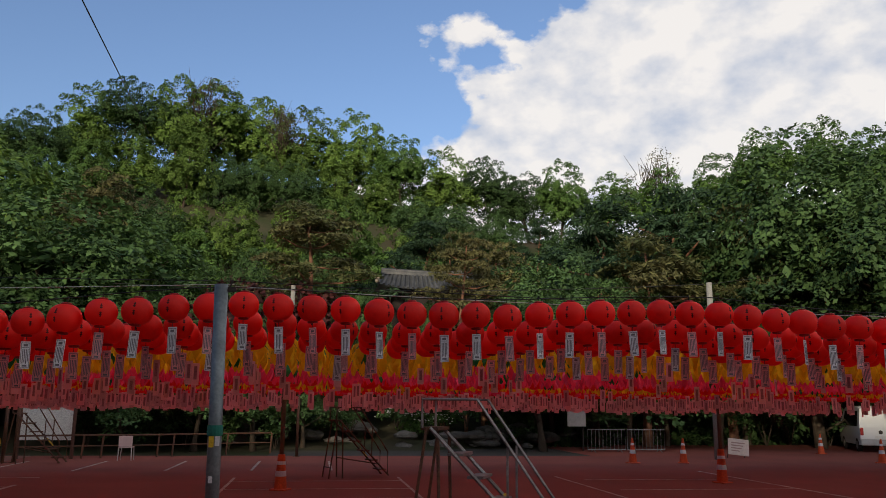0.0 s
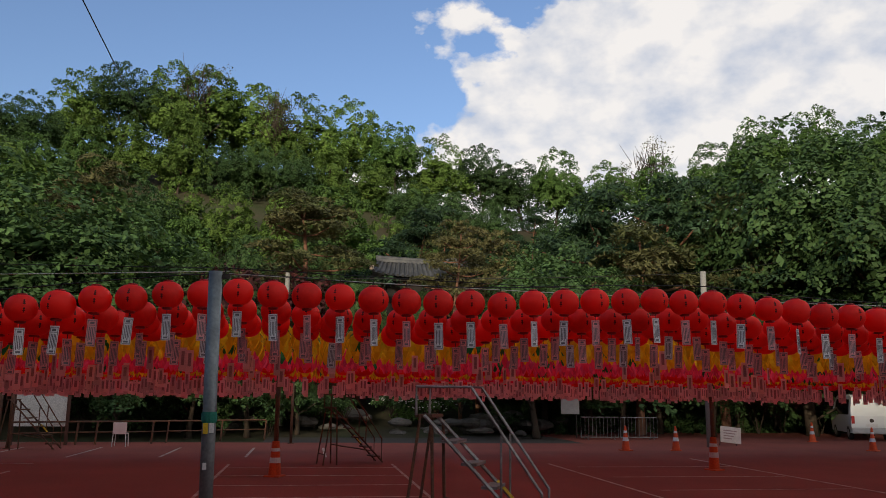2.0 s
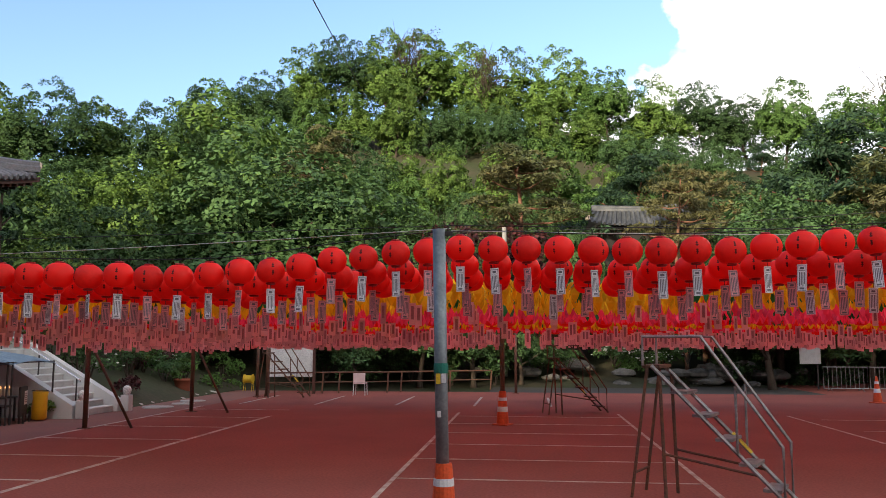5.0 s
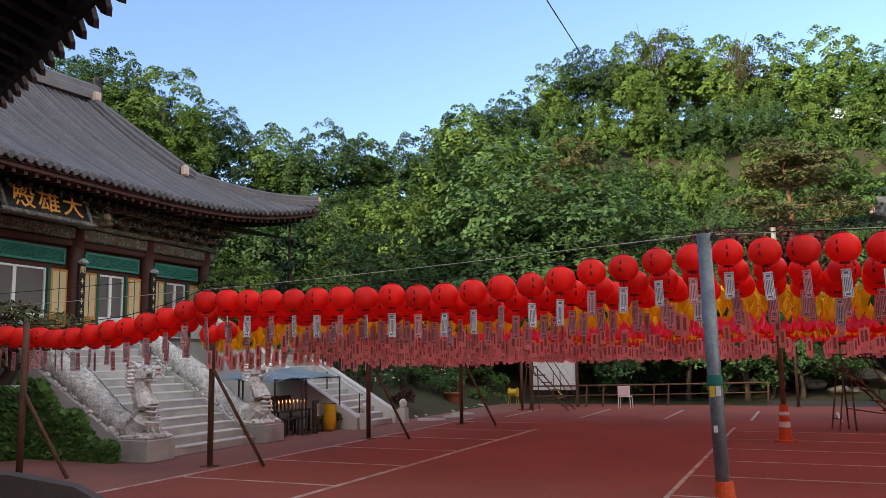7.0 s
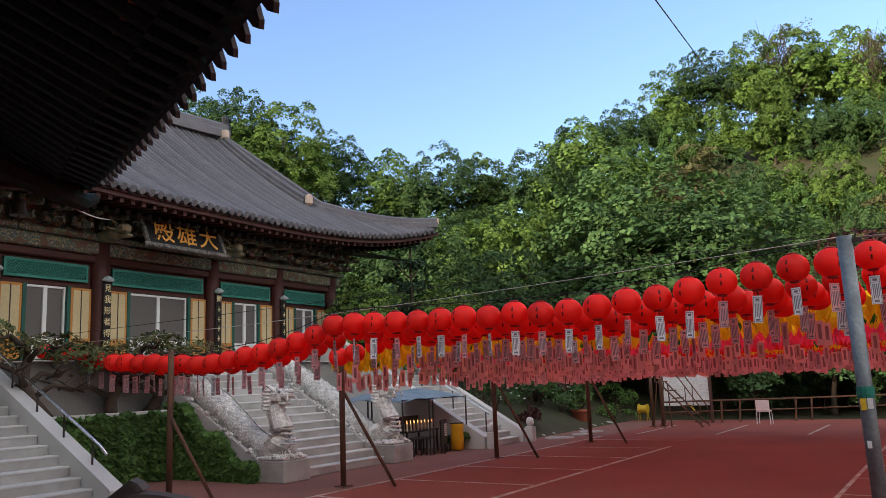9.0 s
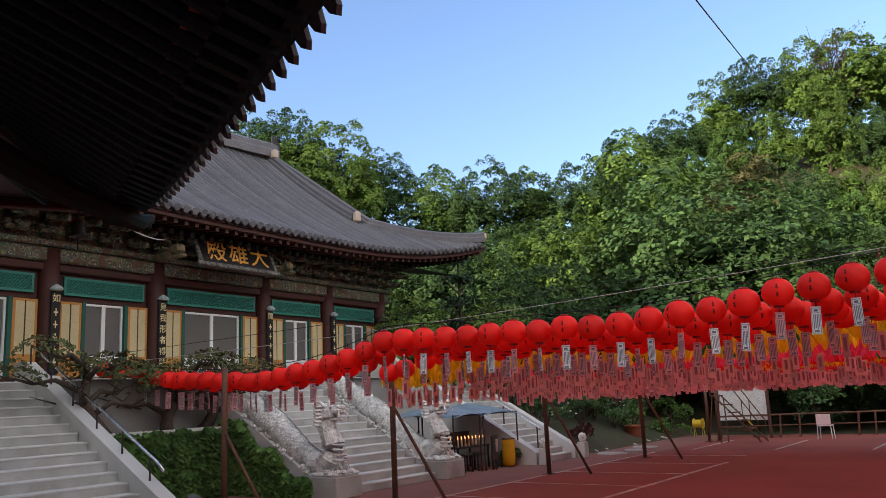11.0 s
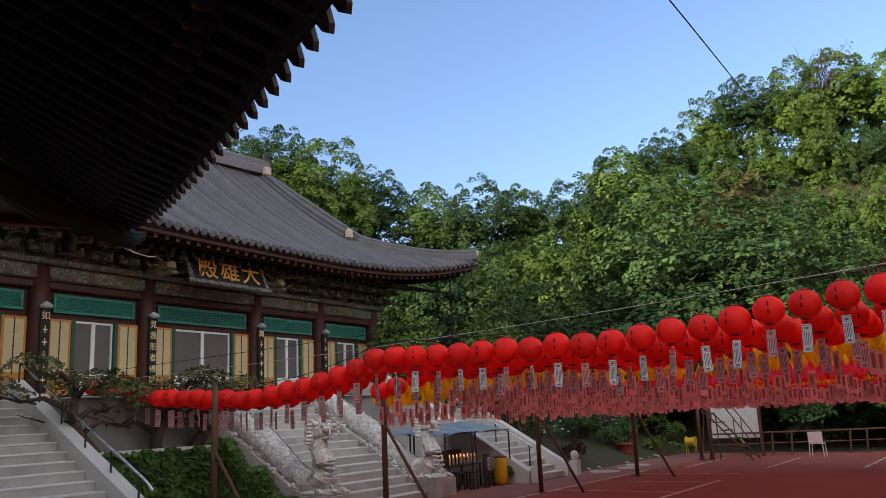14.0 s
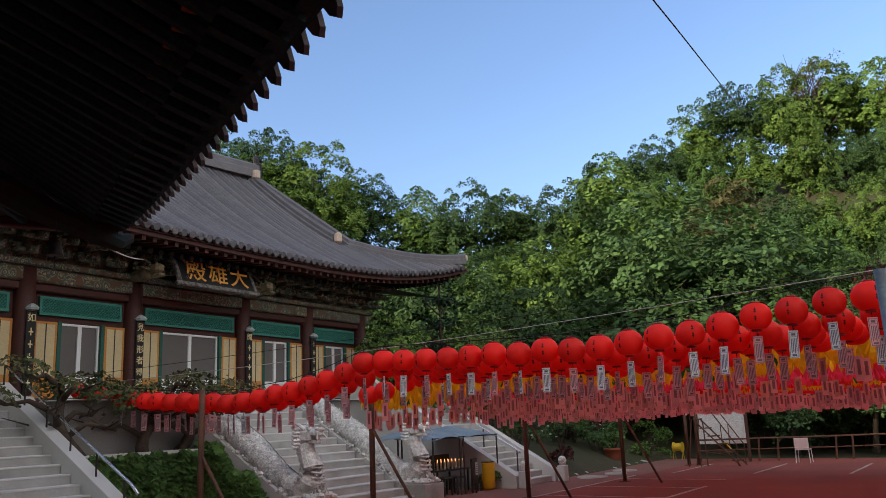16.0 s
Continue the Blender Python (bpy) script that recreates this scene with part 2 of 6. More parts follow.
class Kit:
    """Collects vertices and faces of one mesh."""

    def __init__(self):
        self.v, self.f = [], []

    def add(self, verts, faces):
        o = len(self.v)
        self.v.extend(tuple(p) for p in verts)
        self.f.extend(tuple(o + i for i in q) for q in faces)
        return self

    def box(self, x0, x1, y0, y1, z0, z1, m=None, bevel=0.0):
        if bevel:
            b = min(bevel, (x1 - x0) / 3, (y1 - y0) / 3, (z1 - z0) / 3)
            vs = []
            for z, i in ((z0, b), (z0 + b, 0), (z1 - b, 0), (z1, b)):
                for sx, sy in ((0, 0), (1, 0), (1, 1), (0, 1)):
                    X, Y = (x0, x1)[sx], (y0, y1)[sy]
                    ix, iy = (1, -1)[sx], (1, -1)[sy]
                    first = (X + ix * (i + b), Y + iy * i, z) if sx == sy else (X + ix * i, Y + iy * (i + b), z)
                    secnd = (X + ix * i, Y + iy * (i + b), z) if sx == sy else (X + ix * (i + b), Y + iy * i, z)
                    vs += [secnd, first]
            fs = [tuple(range(7, -1, -1)), tuple(range(24, 32))]
            for k in range(3):
                fs += [(k * 8 + i, k * 8 + (i + 1) % 8, k * 8 + 8 + (i + 1) % 8, k * 8 + 8 + i) for i in range(8)]
        else:
            vs = [(x, y, z) for z in (z0, z1) for x, y in ((x0, y0), (x1, y0), (x1, y1), (x0, y1))]
            fs = [(3, 2, 1, 0), (4, 5, 6, 7), (0, 1, 5, 4), (1, 2, 6, 5), (2, 3, 7, 6), (3, 0, 4, 7)]
        if m is not None:
            vs = [m @ Vector(p) for p in vs]
        return self.add(vs, fs)

    def tube(self, pts, r, seg=8, cap=True):
        """A round bar along points; r is one radius or one for each point."""
        pts = [Vector(p) for p in pts]
        rs = r if isinstance(r, (list, tuple)) else [r] * len(pts)
        vs, fs = [], []
        for i, p in enumerate(pts):
            d = (pts[min(i + 1, len(pts) - 1)] - pts[max(i - 1, 0)]).normalized()
            a = d.cross((0, 0, 1)) if abs(d.z) < 0.95 else d.cross((1, 0, 0))
            a.normalize()
            b = d.cross(a)
            for k in range(seg):
                q = 2 * math.pi * k / seg
                vs.append(p + rs[i] * (math.cos(q) * a + math.sin(q) * b))
        for i in range(len(pts) - 1):
            for k in range(seg):
                k2 = (k + 1) % seg
                fs.append((i * seg + k, i * seg + k2, (i + 1) * seg + k2, (i + 1) * seg + k))
        if cap:
            fs.append(tuple(range(seg - 1, -1, -1)))
            fs.append(tuple(range((len(pts) - 1) * seg, len(pts) * seg)))
        return self.add(vs, fs)

    def turned(self, profile, seg=16, at=(0, 0, 0), wob=None):
        """A body turned round z from (radius, height) pairs."""
        vs, fs = [], []
        for r, z in profile:
            for k in range(seg):
                q = 2 * math.pi * k / seg
                w = wob(q, z) if wob else 1
                vs.append((at[0] + r * w * math.cos(q), at[1] + r * w * math.sin(q), at[2] + z))
        n = len(profile)
        for i in range(n - 1):
            for k in range(seg):
                k2 = (k + 1) % seg
                fs.append((i * seg + k, i * seg + k2, (i + 1) * seg + k2, (i + 1) * seg + k))
        fs.append(tuple(range(seg - 1, -1, -1)))
        fs.append(tuple(range((n - 1) * seg, n * seg)))
        return self.add(vs, fs)

    def strip(self, sections):
        """A bar through cross-sections that all have the same number of points."""
        n = len(sections[0])
        fs = [(i * n + j, i * n + (j + 1) % n, (i + 1) * n + (j + 1) % n, (i + 1) * n + j) for i in range(len(sections) - 1) for j in range(n)]
        fs += [tuple(range(n))[::-1], tuple(range((len(sections) - 1) * n, len(sections) * n))]
        return self.add([p for q in sections for p in q], fs)

    def mesh(self, name, smooth=False):
        me = bpy.data.meshes.new(name)
        me.from_pydata(self.v, [], self.f)
        if smooth:
            me.polygons.foreach_set("use_smooth", [True] * len(me.polygons))
        return me


def part(name, kit, material, parent=None, label="", smooth=False, m=None):
    me = kit.mesh(name, smooth) if isinstance(kit, Kit) else kit
    if not me.materials:
        me.materials.append(material)
    ob = new(name, me)
    ob.parent = parent
    if m is not None:
        ob.matrix_basis = m
    if label:
        ob["label"] = label
    return ob


def thing(name, label, category, m=None, group="", kind=""):
    ob = new(name)
    ob.empty_display_size = 0.2
    if m is not None:
        ob.matrix_basis = m
    return tagged(ob, label, category, group, kind)


rnd = random.Random(7)

# ---- ground: one sheet, level in the court, rising into the wooded hill ----
def bearing(x, y):
    return math.degrees(math.atan2(-x, y))


RIDGE = ((-180, 8), (-60, 19), (-37, 17.5), (-34, 18.4), (-30, 17), (-28, 15.8), (-24, 16.6), (-21, 15.9), (-18, 16.5), (-15.4, 15.9), (-13, 16.7), (-9.6, 17.9), (-6, 18.8),
         (-1.6, 20.6), (3, 20.6), (6, 20.2), (9.3, 21.5), (16, 20.3), (19, 18.9), (21, 18), (23, 16.6), (26, 15.2), (32, 15.5), (38, 16.4), (41, 17.2), (44, 19), (47, 19.8), (51, 19), (60, 18), (100, 10), (180, 8))


def ridge(a):
    for (a0, e0), (a1, e1) in zip(RIDGE, RIDGE[1:]):
        if a0 <= a <= a1:
            return 0.5 + e0 + (e1 - e0) * (a - a0) / (a1 - a0)
    return 8


def hill(x, y):
    d, a = math.hypot(x, y), bearing(x, y)
    far = 52 if 23 < a < 62 else 88
    top = (1.9 + far * math.tan(radians(ridge(a)))) * 0.74 - 1.5
    side = 1.0 if y > 20 else max(0.0, (y + 30) / 50)
    start = 36.0 + 18.0 * min(max((-8 - a) / 12, 0), 1) * (1 if a > -75 else 0)
    k = min(max((d - start) / (far - start), 0), 1.25)
    return top * side * (k * k * (3 - 2 * k) if k < 1 else 1.0 - 0.6 * (k - 1))


def court(x, y):
    return -11.5 < x < 40 and -20 < y < 36


ground = Kit()
xs = [-900, -500, -300, -200] + [-150 + 5 * i for i in range(61)] + [200, 300, 500, 900]
ys = [-900, -400, -200, -100, -50] + [-25 + 5 * i for i in range(36)] + [200, 300, 500, 900]
gv = []
for yy in ys:
    for xx in xs:
        gv.append((xx, yy, -0.03 + (hill(xx, yy) + (0.8 * noise.noise((xx * 0.06, yy * 0.06, 0)) if hill(xx, yy) > 0.5 else 0) if abs(xx) < 160 and yy < 170 else 0)))
nx = len(xs)
ground.add(gv, [(j * nx + i, j * nx + i + 1, (j + 1) * nx + i + 1, (j + 1) * nx + i) for j in range(len(ys) - 1) for i in range(nx - 1)])
tagged(part("ground", ground, SOIL, smooth=True), "brown forest floor rising into a wooded hill", "ground", kind="structure")
yard = Kit().box(-9.75, 34, -14, 31.5, -0.25, 0.0)
yard.box(11, 44, 31.5, 41, -0.25, -0.001)
tagged(part("courtyard", yard, RED_GROUND), "dull red paved temple courtyard with faded parking lines", "pavement", kind="structure")
walkside = Kit().box(-15.2, -9.756, -14, 31.5, -0.25, -0.004)
tagged(part("pavement", walkside, mat("mauve_paving", (0.27, 0.115, 0.09), 0.9, scale=0.6, fine=22, second=(0.20, 0.10, 0.085), amount=0.7)), "pale dusty red strip of pavement beside the stairs", "pavement", kind="structure")
rockpath = Kit().box(-1.6, 22, 31.5, 36.5, -0.3, -0.01)
tagged(part("path", rockpath, PATH), "pale grey concrete path behind the courtyard", "path", kind="structure")

lines = []
for x in (-1.95, 2.32, 6.7):
    lines.append((x - 0.035, x + 0.035, 8.0, 22.3))
for k in range(7):
    lines.append((-1.9, 2.27, 9.55 + 1.95 * k - 0.03, 9.55 + 1.95 * k + 0.03))
lines.append((-6.78, -6.68, 6.5, 20.6))
lines.append((-9.85, -9.76, 4.0, 23.6))
for k in range(7):
    lines.append((-9.7, -6.8, 8.4 + 2.35 * k - 0.03, 8.4 + 2.35 * k + 0.03))
for x in (-9.0, -6.6, -4.1, -1.7, 0.6):
    lines.append((x - 0.04, x + 0.04, 24.6, 28.6))
for k in range(4):
    lines.append((7.2, 11.6, 13.5 + 2.6 * k - 0.03, 13.5 + 2.6 * k + 0.03))
lines.append((11.7, 11.8, 10, 24))
for x0, x1, y0, y1 in lines:
    tagged(part("parking_line", Kit().box(x0, x1, y0, y1, -0.05, 0.004), LINE), "thin worn cream parking line on red paving", "road marking", "parking lines", "structure")

# ---- main hall: local x along the front, y back into the hall ----
H_TURN = radians(4.5)
H_ORG = Vector((math.cos(H_TURN), math.sin(H_TURN), 0)) * -16.7 + Vector((-math.sin(H_TURN), math.cos(H_TURN), 0)) * 15.05
HALL = Matrix.Translation(H_ORG) @ Matrix.Rotation(math.pi / 2 + H_TURN, 4, "Z")
DECK = 2.57
W, DEEP, RZ = 11.25, 4.3, 10.95          # half width of the roof, ridge depth, ridge height
hall = thing("temple_hall", "large temple hall with dark tiled roof and painted beams", "temple", HALL)


def eave(s):
    k = abs(s) / W
    return -1.85 - 0.55 * k ** 4, 6.5 + 1.0 * k ** 3.2


def roof_at(s, u):
    y0, z0 = eave(s)
    return Vector((s, y0 + (DEEP - y0) * u, z0 + (RZ - z0) * (0.72 * u + 0.28 * u * u)))


GAB = 6.9


def top_u(s):
    return 1.0 if abs(s) <= GAB else max(0.0, 0.36 * (W - abs(s)) / (W - GAB))


def half_roof(mirror):
    k = Kit()
    ss = [-W + 2 * W * i / 80 for i in range(81)]
    ss = sorted(ss + [-GAB - 1e-3, GAB + 1e-3])
    vs = []
    for s in ss:
        for j in range(13):
            p = roof_at(s, top_u(s) * j / 12)
            if mirror:
                p.y = 2 * DEEP - p.y
            vs.append(p)
    fs = [(i * 13 + j, (i + 1) * 13 + j, (i + 1) * 13 + j + 1, i * 13 + j + 1) for i in range(len(ss) - 1) for j in range(12)]
    k.add(vs, [q[::-1] for q in fs] if mirror else fs)
    under = [v - Vector((0, 0, 0.14)) for v in vs]
    k.add(under, fs if mirror else [q[::-1] for q in fs])
    return k


# bed darker than the ribs: the grooves' shade is put into its colour
part("front_roof", half_roof(False), TILE_DARK, hall, smooth=True)
part("back_roof", half_roof(True), TILE, hall, smooth=True)
for sgn in (-1, 1):
    k = Kit()
    vs = []
    for i in range(13):
        t = i / 12
        s = sgn * (W - (W - GAB) * t)
        p = roof_at(s, top_u(s))
        n = 9
        for j in range(n):
            q = Vector((s, p.y + (2 * DEEP - 2 * p.y) * j / (n - 1), p.z))
            vs.append(q)
    fs = [(i * 9 + j, (i + 1) * 9 + j, (i + 1) * 9 + j + 1, i * 9 + j + 1) for i in range(12) for j in range(8)]
    part("side_roof", k.add(vs, fs), TILE, hall)
    k = Kit()
    a = roof_at(sgn * GAB, 0.36)
    k.add([(sgn * GAB, a.y, a.z), (sgn * GAB, 2 * DEEP - a.y, a.z), (sgn * GAB, DEEP, RZ), (sgn * (GAB - 0.2), a.y, a.z), (sgn * (GAB - 0.2), 2 * DEEP - a.y, a.z), (sgn * (GAB - 0.2), DEEP, RZ)],
          [(0, 1, 2), (5, 4, 3), (0, 3, 4, 1), (1, 4, 5, 2), (2, 5, 3, 0)])
    part("gable", k, RED_WOOD, hall)
# ridges: stacked tiles with a white end
k = Kit()
ridge_pts = [Vector((s, DEEP, RZ + 0.28 + 0.25 * (abs(s) / GAB) ** 2)) for s in [-GAB - 0.1 + (2 * GAB + 0.2) * i / 20 for i in range(21)]]


def stack(k, pts, w, h):
    vs, fs = [], []
    for i, p in enumerate(pts):
        d = pts[min(i + 1, len(pts) - 1)] - pts[max(i - 1, 0)]
        n = Vector((-d.y, d.x, 0)).normalized()
        for a, b in ((w, -h), (w, -h * 0.2), (w * 0.7, 0), (w * 0.7, h * 0.5), (0, h * 0.8), (-w * 0.7, h * 0.5), (-w * 0.7, 0), (-w, -h * 0.2), (-w, -h)):
            vs.append(p + n * a + Vector((0, 0, b)))
    m = 9
    for i in range(len(pts) - 1):
        for j in range(m - 1):
            fs.append((i * m + j, i * m + j + 1, (i + 1) * m + j + 1, (i + 1) * m + j))
    fs += [tuple(range(m)), tuple(range((len(pts) - 1) * m, len(pts) * m))[::-1]]
    return k.add(vs, fs)


part("main_ridge", stack(Kit(), ridge_pts, 0.2, 0.34), TILE, hall)
for sgn in (-1, 1):
    desc = [roof_at(sgn * (GAB - 0.25), 1 - 0.64 * i / 10) + Vector((0, 0, 0.22)) for i in range(11)]
    part("gable_ridge", stack(Kit(), desc, 0.15, 0.26), TILE, hall)
    knob = desc[-1]
    part("ridge_end", Kit().box(knob.x - 0.13, knob.x + 0.13, knob.y - 0.26, knob.y - 0.02, knob.z - 0.2, knob.z + 0.2, bevel=0.07), LIME, hall, "white plastered ridge end")
    part("ridge_end", Kit().box(desc[0].x - 0.12, desc[0].x + 0.12, desc[0].y - 0.4, desc[0].y - 0.1, desc[0].z - 0.15, desc[0].z + 0.2, bevel=0.05), LIME, hall, "white plastered ridge end")
    hip = []
    for i in range(13):
        s = sgn * (GAB + (W - GAB - 0.1) * i / 12)
        hip.append(roof_at(s, top_u(s)) + Vector((0, 0, 0.18 + 0.1 * (i / 12) ** 3)))
    part("hip_ridge", stack(Kit(), hip, 0.14, 0.22), TILE, hall)
    e = hip[-1]
    part("ridge_end", Kit().box(e.x - 0.08, e.x + 0.08, e.y - 0.1, e.y + 0.08, e.z - 0.1, e.z + 0.14, bevel=0.04), LIME, hall, "white plastered ridge end")
    r = ridge_pts[0 if sgn < 0 else -1]
    k = Kit()
    k.box(r.x - 0.16, r.x + 0.16, r.y - 0.14, r.y + 0.14, r.z - 0.3, r.z + 0.32, bevel=0.07)
    for q in (-1, 0, 1):
        k.tube([(r.x + 0.1 * q, r.y, r.z + 0.25), (r.x + 0.17 * q, r.y, r.z + 0.45), (r.x + 0.13 * q - sgn * 0.06, r.y, r.z + 0.62 - 0.08 * abs(q))], [0.09, 0.07, 0.02], 7)
    part("ridge_finial", k, TILE_DARK, hall, "horned tile finial on the ridge")
# rows of convex tiles with their round end caps, one row an object
row_n = 84
for i in range(row_n):
    s = -W + 0.14 + (2 * W - 0.28) * i / (row_n - 1)
    tu = top_u(s)
    if tu < 0.02:
        continue
    m = max(3, int(12 * tu))
    k = Kit()
    vs, fs = [], []
    for j in range(m + 1):
        p = roof_at(s, tu * j / m)
        for a, b in ((-0.082, 0.0), (-0.062, 0.075), (0, 0.115), (0.062, 0.075), (0.082, 0.0)):
            vs.append((p.x + a, p.y, p.z + b))
    for j in range(m):
        for q in range(4):
            fs.append((j * 5 + q, j * 5 + q + 1, (j + 1) * 5 + q + 1, (j + 1) * 5 + q))
    fs.append((4, 3, 2, 1, 0))
    k.add(vs, fs)
    y0, z0 = eave(s)
    k.tube([(s, y0 + 0.02, z0 + 0.0), (s, y0 - 0.07, z0 - 0.02)], 0.095, 8)
    part("roof_rib", k, TILE, hall)
# eave boards and two tiers of rafters
k = Kit()
k.strip([[(s, eave(s)[0] + dy, eave(s)[1] + dz) for dy, dz in ((0.05, -0.24), (0.05, -0.08), (0.25, -0.08), (0.25, -0.24))] for s in [-W + 2 * W * i / 60 for i in range(61)]])
part("eave_board", k, RED_WOOD, hall)
for i in range(70):
    s = -W + 0.3 + (2 * W - 0.6) * i / 69
    y0, z0 = eave(s)
    k = Kit().box(s - 0.055, s + 0.055, y0 + 0.12, y0 + 1.3, z0 - 0.36, z0 - 0.25)
    for v in range(len(k.v)):
        x, y, z = k.v[v]
        k.v[v] = (x, y, z + (y - y0) * 0.12)
    part("flying_rafter", k, RED_WOOD, hall)
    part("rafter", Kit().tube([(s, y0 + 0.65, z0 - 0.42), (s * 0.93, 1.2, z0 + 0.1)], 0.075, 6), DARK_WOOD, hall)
# one plain near-black sheet above the rafters
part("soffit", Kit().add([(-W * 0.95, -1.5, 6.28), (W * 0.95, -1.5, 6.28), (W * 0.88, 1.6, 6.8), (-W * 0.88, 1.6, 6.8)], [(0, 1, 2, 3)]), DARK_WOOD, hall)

COLS = (-7.5, -4.7, -1.87, 1.87, 4.7, 7.5)
for s in COLS:
    part("column", Kit().turned([(0.27, DECK), (0.27, DECK + 0.1), (0.235, DECK + 0.3), (0.235, 4.4), (0.225, 5.5)], 14, (s, 0, 0)), RED_WOOD, hall, smooth=True)
    part("column_base", Kit().turned([(0.36, DECK - 0.02), (0.36, DECK + 0.06), (0.3, DECK + 0.14)], 14, (s, 0, 0)), GRANITE, hall)
# painted beams: banded ornament as material on three stacked beams
PAINTED = bpy.data.materials.new("painted_beam")
PAINTED.use_nodes = True


def paint_beam(m, sx, dark):
    nt = m.node_tree
    N, L = nt.nodes.new, nt.links.new
    b = nt.nodes["Principled BSDF"]
    b.inputs["Roughness"].default_value = 0.7
    co, mp = N("ShaderNodeTexCoord"), N("ShaderNodeMapping")
    mp.inputs["Scale"].default_value = (sx, sx, sx)
    L(co.outputs["Object"], mp.inputs[0])
    vo = N("ShaderNodeTexVoronoi")
    vo.inputs["Scale"].default_value = 3.4
    L(mp.outputs[0], vo.inputs["Vector"])
    wv = N("ShaderNodeTexNoise")
    wv.inputs["Scale"].default_value, wv.inputs["Detail"].default_value = 9, 4
    L(mp.outputs[0], wv.inputs["Vector"])
    r = N("ShaderNodeValToRGB")
    r.color_ramp.interpolation = "CONSTANT"
    cols = ((0, (0.02, 0.05, 0.045)), (0.14, (0.03, 0.10, 0.08)), (0.26, (0.30, 0.24, 0.14)), (0.34, (0.06, 0.05, 0.035)), (0.46, (0.04, 0.06, 0.075)), (0.58, (0.24, 0.17, 0.08)), (0.66, (0.04, 0.09, 0.06)), (0.78, (0.09, 0.05, 0.03)))
    el = r.color_ramp.elements
    el[0].color = (*cols[0][1], 1)
    el[1].position, el[1].color = cols[1][0], (*cols[1][1], 1)
    for p, c in cols[2:]:
        e = el.new(p)
        e.color = (*c, 1)
    ad = N("ShaderNodeMath")
    ad.operation = "MULTIPLY_ADD"
    ad.inputs[1].default_value = 0.75
    L(wv.outputs[0], ad.inputs[0])
    L(vo.outputs["Distance"], ad.inputs[2])
    sb = N("ShaderNodeMath")
    sb.operation = "SUBTRACT"
    sb.inputs[1].default_value = 0.22
    L(ad.outputs[0], sb.inputs[0])
    L(sb.outputs[0], r.inputs[0])
    h = N("ShaderNodeHueSaturation")
    h.inputs["Value"].default_value = dark
    L(r.outputs[0], h.inputs["Color"])
    L(h.outputs[0], b.inputs["Base Color"])
    bp = N("ShaderNodeBump")
    bp.inputs["Distance"].default_value = 0.03
    L(sb.outputs[0], bp.inputs["Height"])
    L(bp.outputs[0], b.inputs["Normal"])


paint_beam(PAINTED, 1.7, 1.35)
part("lintel", Kit().box(-7.75, 7.75, -0.11, 0.11, 5.0, 5.18, bevel=0.03), RED_WOOD, hall)
part("painted_beam", Kit().box(-8.0, 8.0, -0.16, 0.16, 5.2, 5.52, bevel=0.04), PAINTED, hall, "beam painted with green and gold ornament")
part("upper_beam", Kit().box(-8.1, 8.1, -0.22, 0.22, 5.54, 5.68, bevel=0.03), PAINTED, hall)
part("wall_above", Kit().box(-7.6, 7.6, 0.02, 0.2, 5.68, 7.0), PAINTED, hall)
# bracket clusters: tiers of blocks and arms that step outwards
for i in range(22):
    s = -7.9 + 15.8 * i / 21
    k = Kit()
    for tier in range(4):
        z, out = 5.7 + 0.27 * tier, 0.28 + 0.3 * tier
        k.box(s - 0.06, s + 0.06, -out - 0.25, 0.1, z + 0.06, z + 0.2, bevel=0.02)
        k.box(s - 0.26 - 0.03 * tier, s + 0.26 + 0.03 * tier, -out - 0.06, -out + 0.06, z + 0.08, z + 0.19, bevel=0.02)
        for q in (-1, 0, 1):
            k.box(s + q * 0.22 - 0.065, s + q * 0.22 + 0.065, -out - 0.075, -out + 0.075, z + 0.19, z + 0.29, bevel=0.02)
        k.box(s - 0.04, s + 0.04, -out - 0.42, -out - 0.2, z + 0.02, z + 0.14, bevel=0.02)
    part("bracket", k, PAINTED, hall)
for s in (-2.0, 1.85):
    k = Kit()
    k.tube([(s, -0.2, 5.62), (s, -0.6, 5.66), (s, -0.85, 5.74)], [0.14, 0.17, 0.15], 8)
    k.box(s - 0.13, s + 0.13, -1.15, -0.8, 5.62, 5.86, bevel=0.06)
    k.box(s - 0.1, s + 0.1, -1.22, -0.85, 5.52, 5.6, bevel=0.03)
    for q in (-1, 1):
        k.tube([(s + q * 0.1, -0.85, 5.85), (s + q * 0.2, -0.7, 6.05)], [0.04, 0.015], 5)
        k.tube([(s + q * 0.14, -0.9, 5.7), (s + q * 0.3, -0.75, 5.78)], [0.04, 0.015], 5)
    part("carved_beam_end", k, mat("carved_head_paint", (0.28, 0.20, 0.11), 0.7, scale=6, second=(0.06, 0.10, 0.07), amount=0.9), hall, "painted carved beam end")
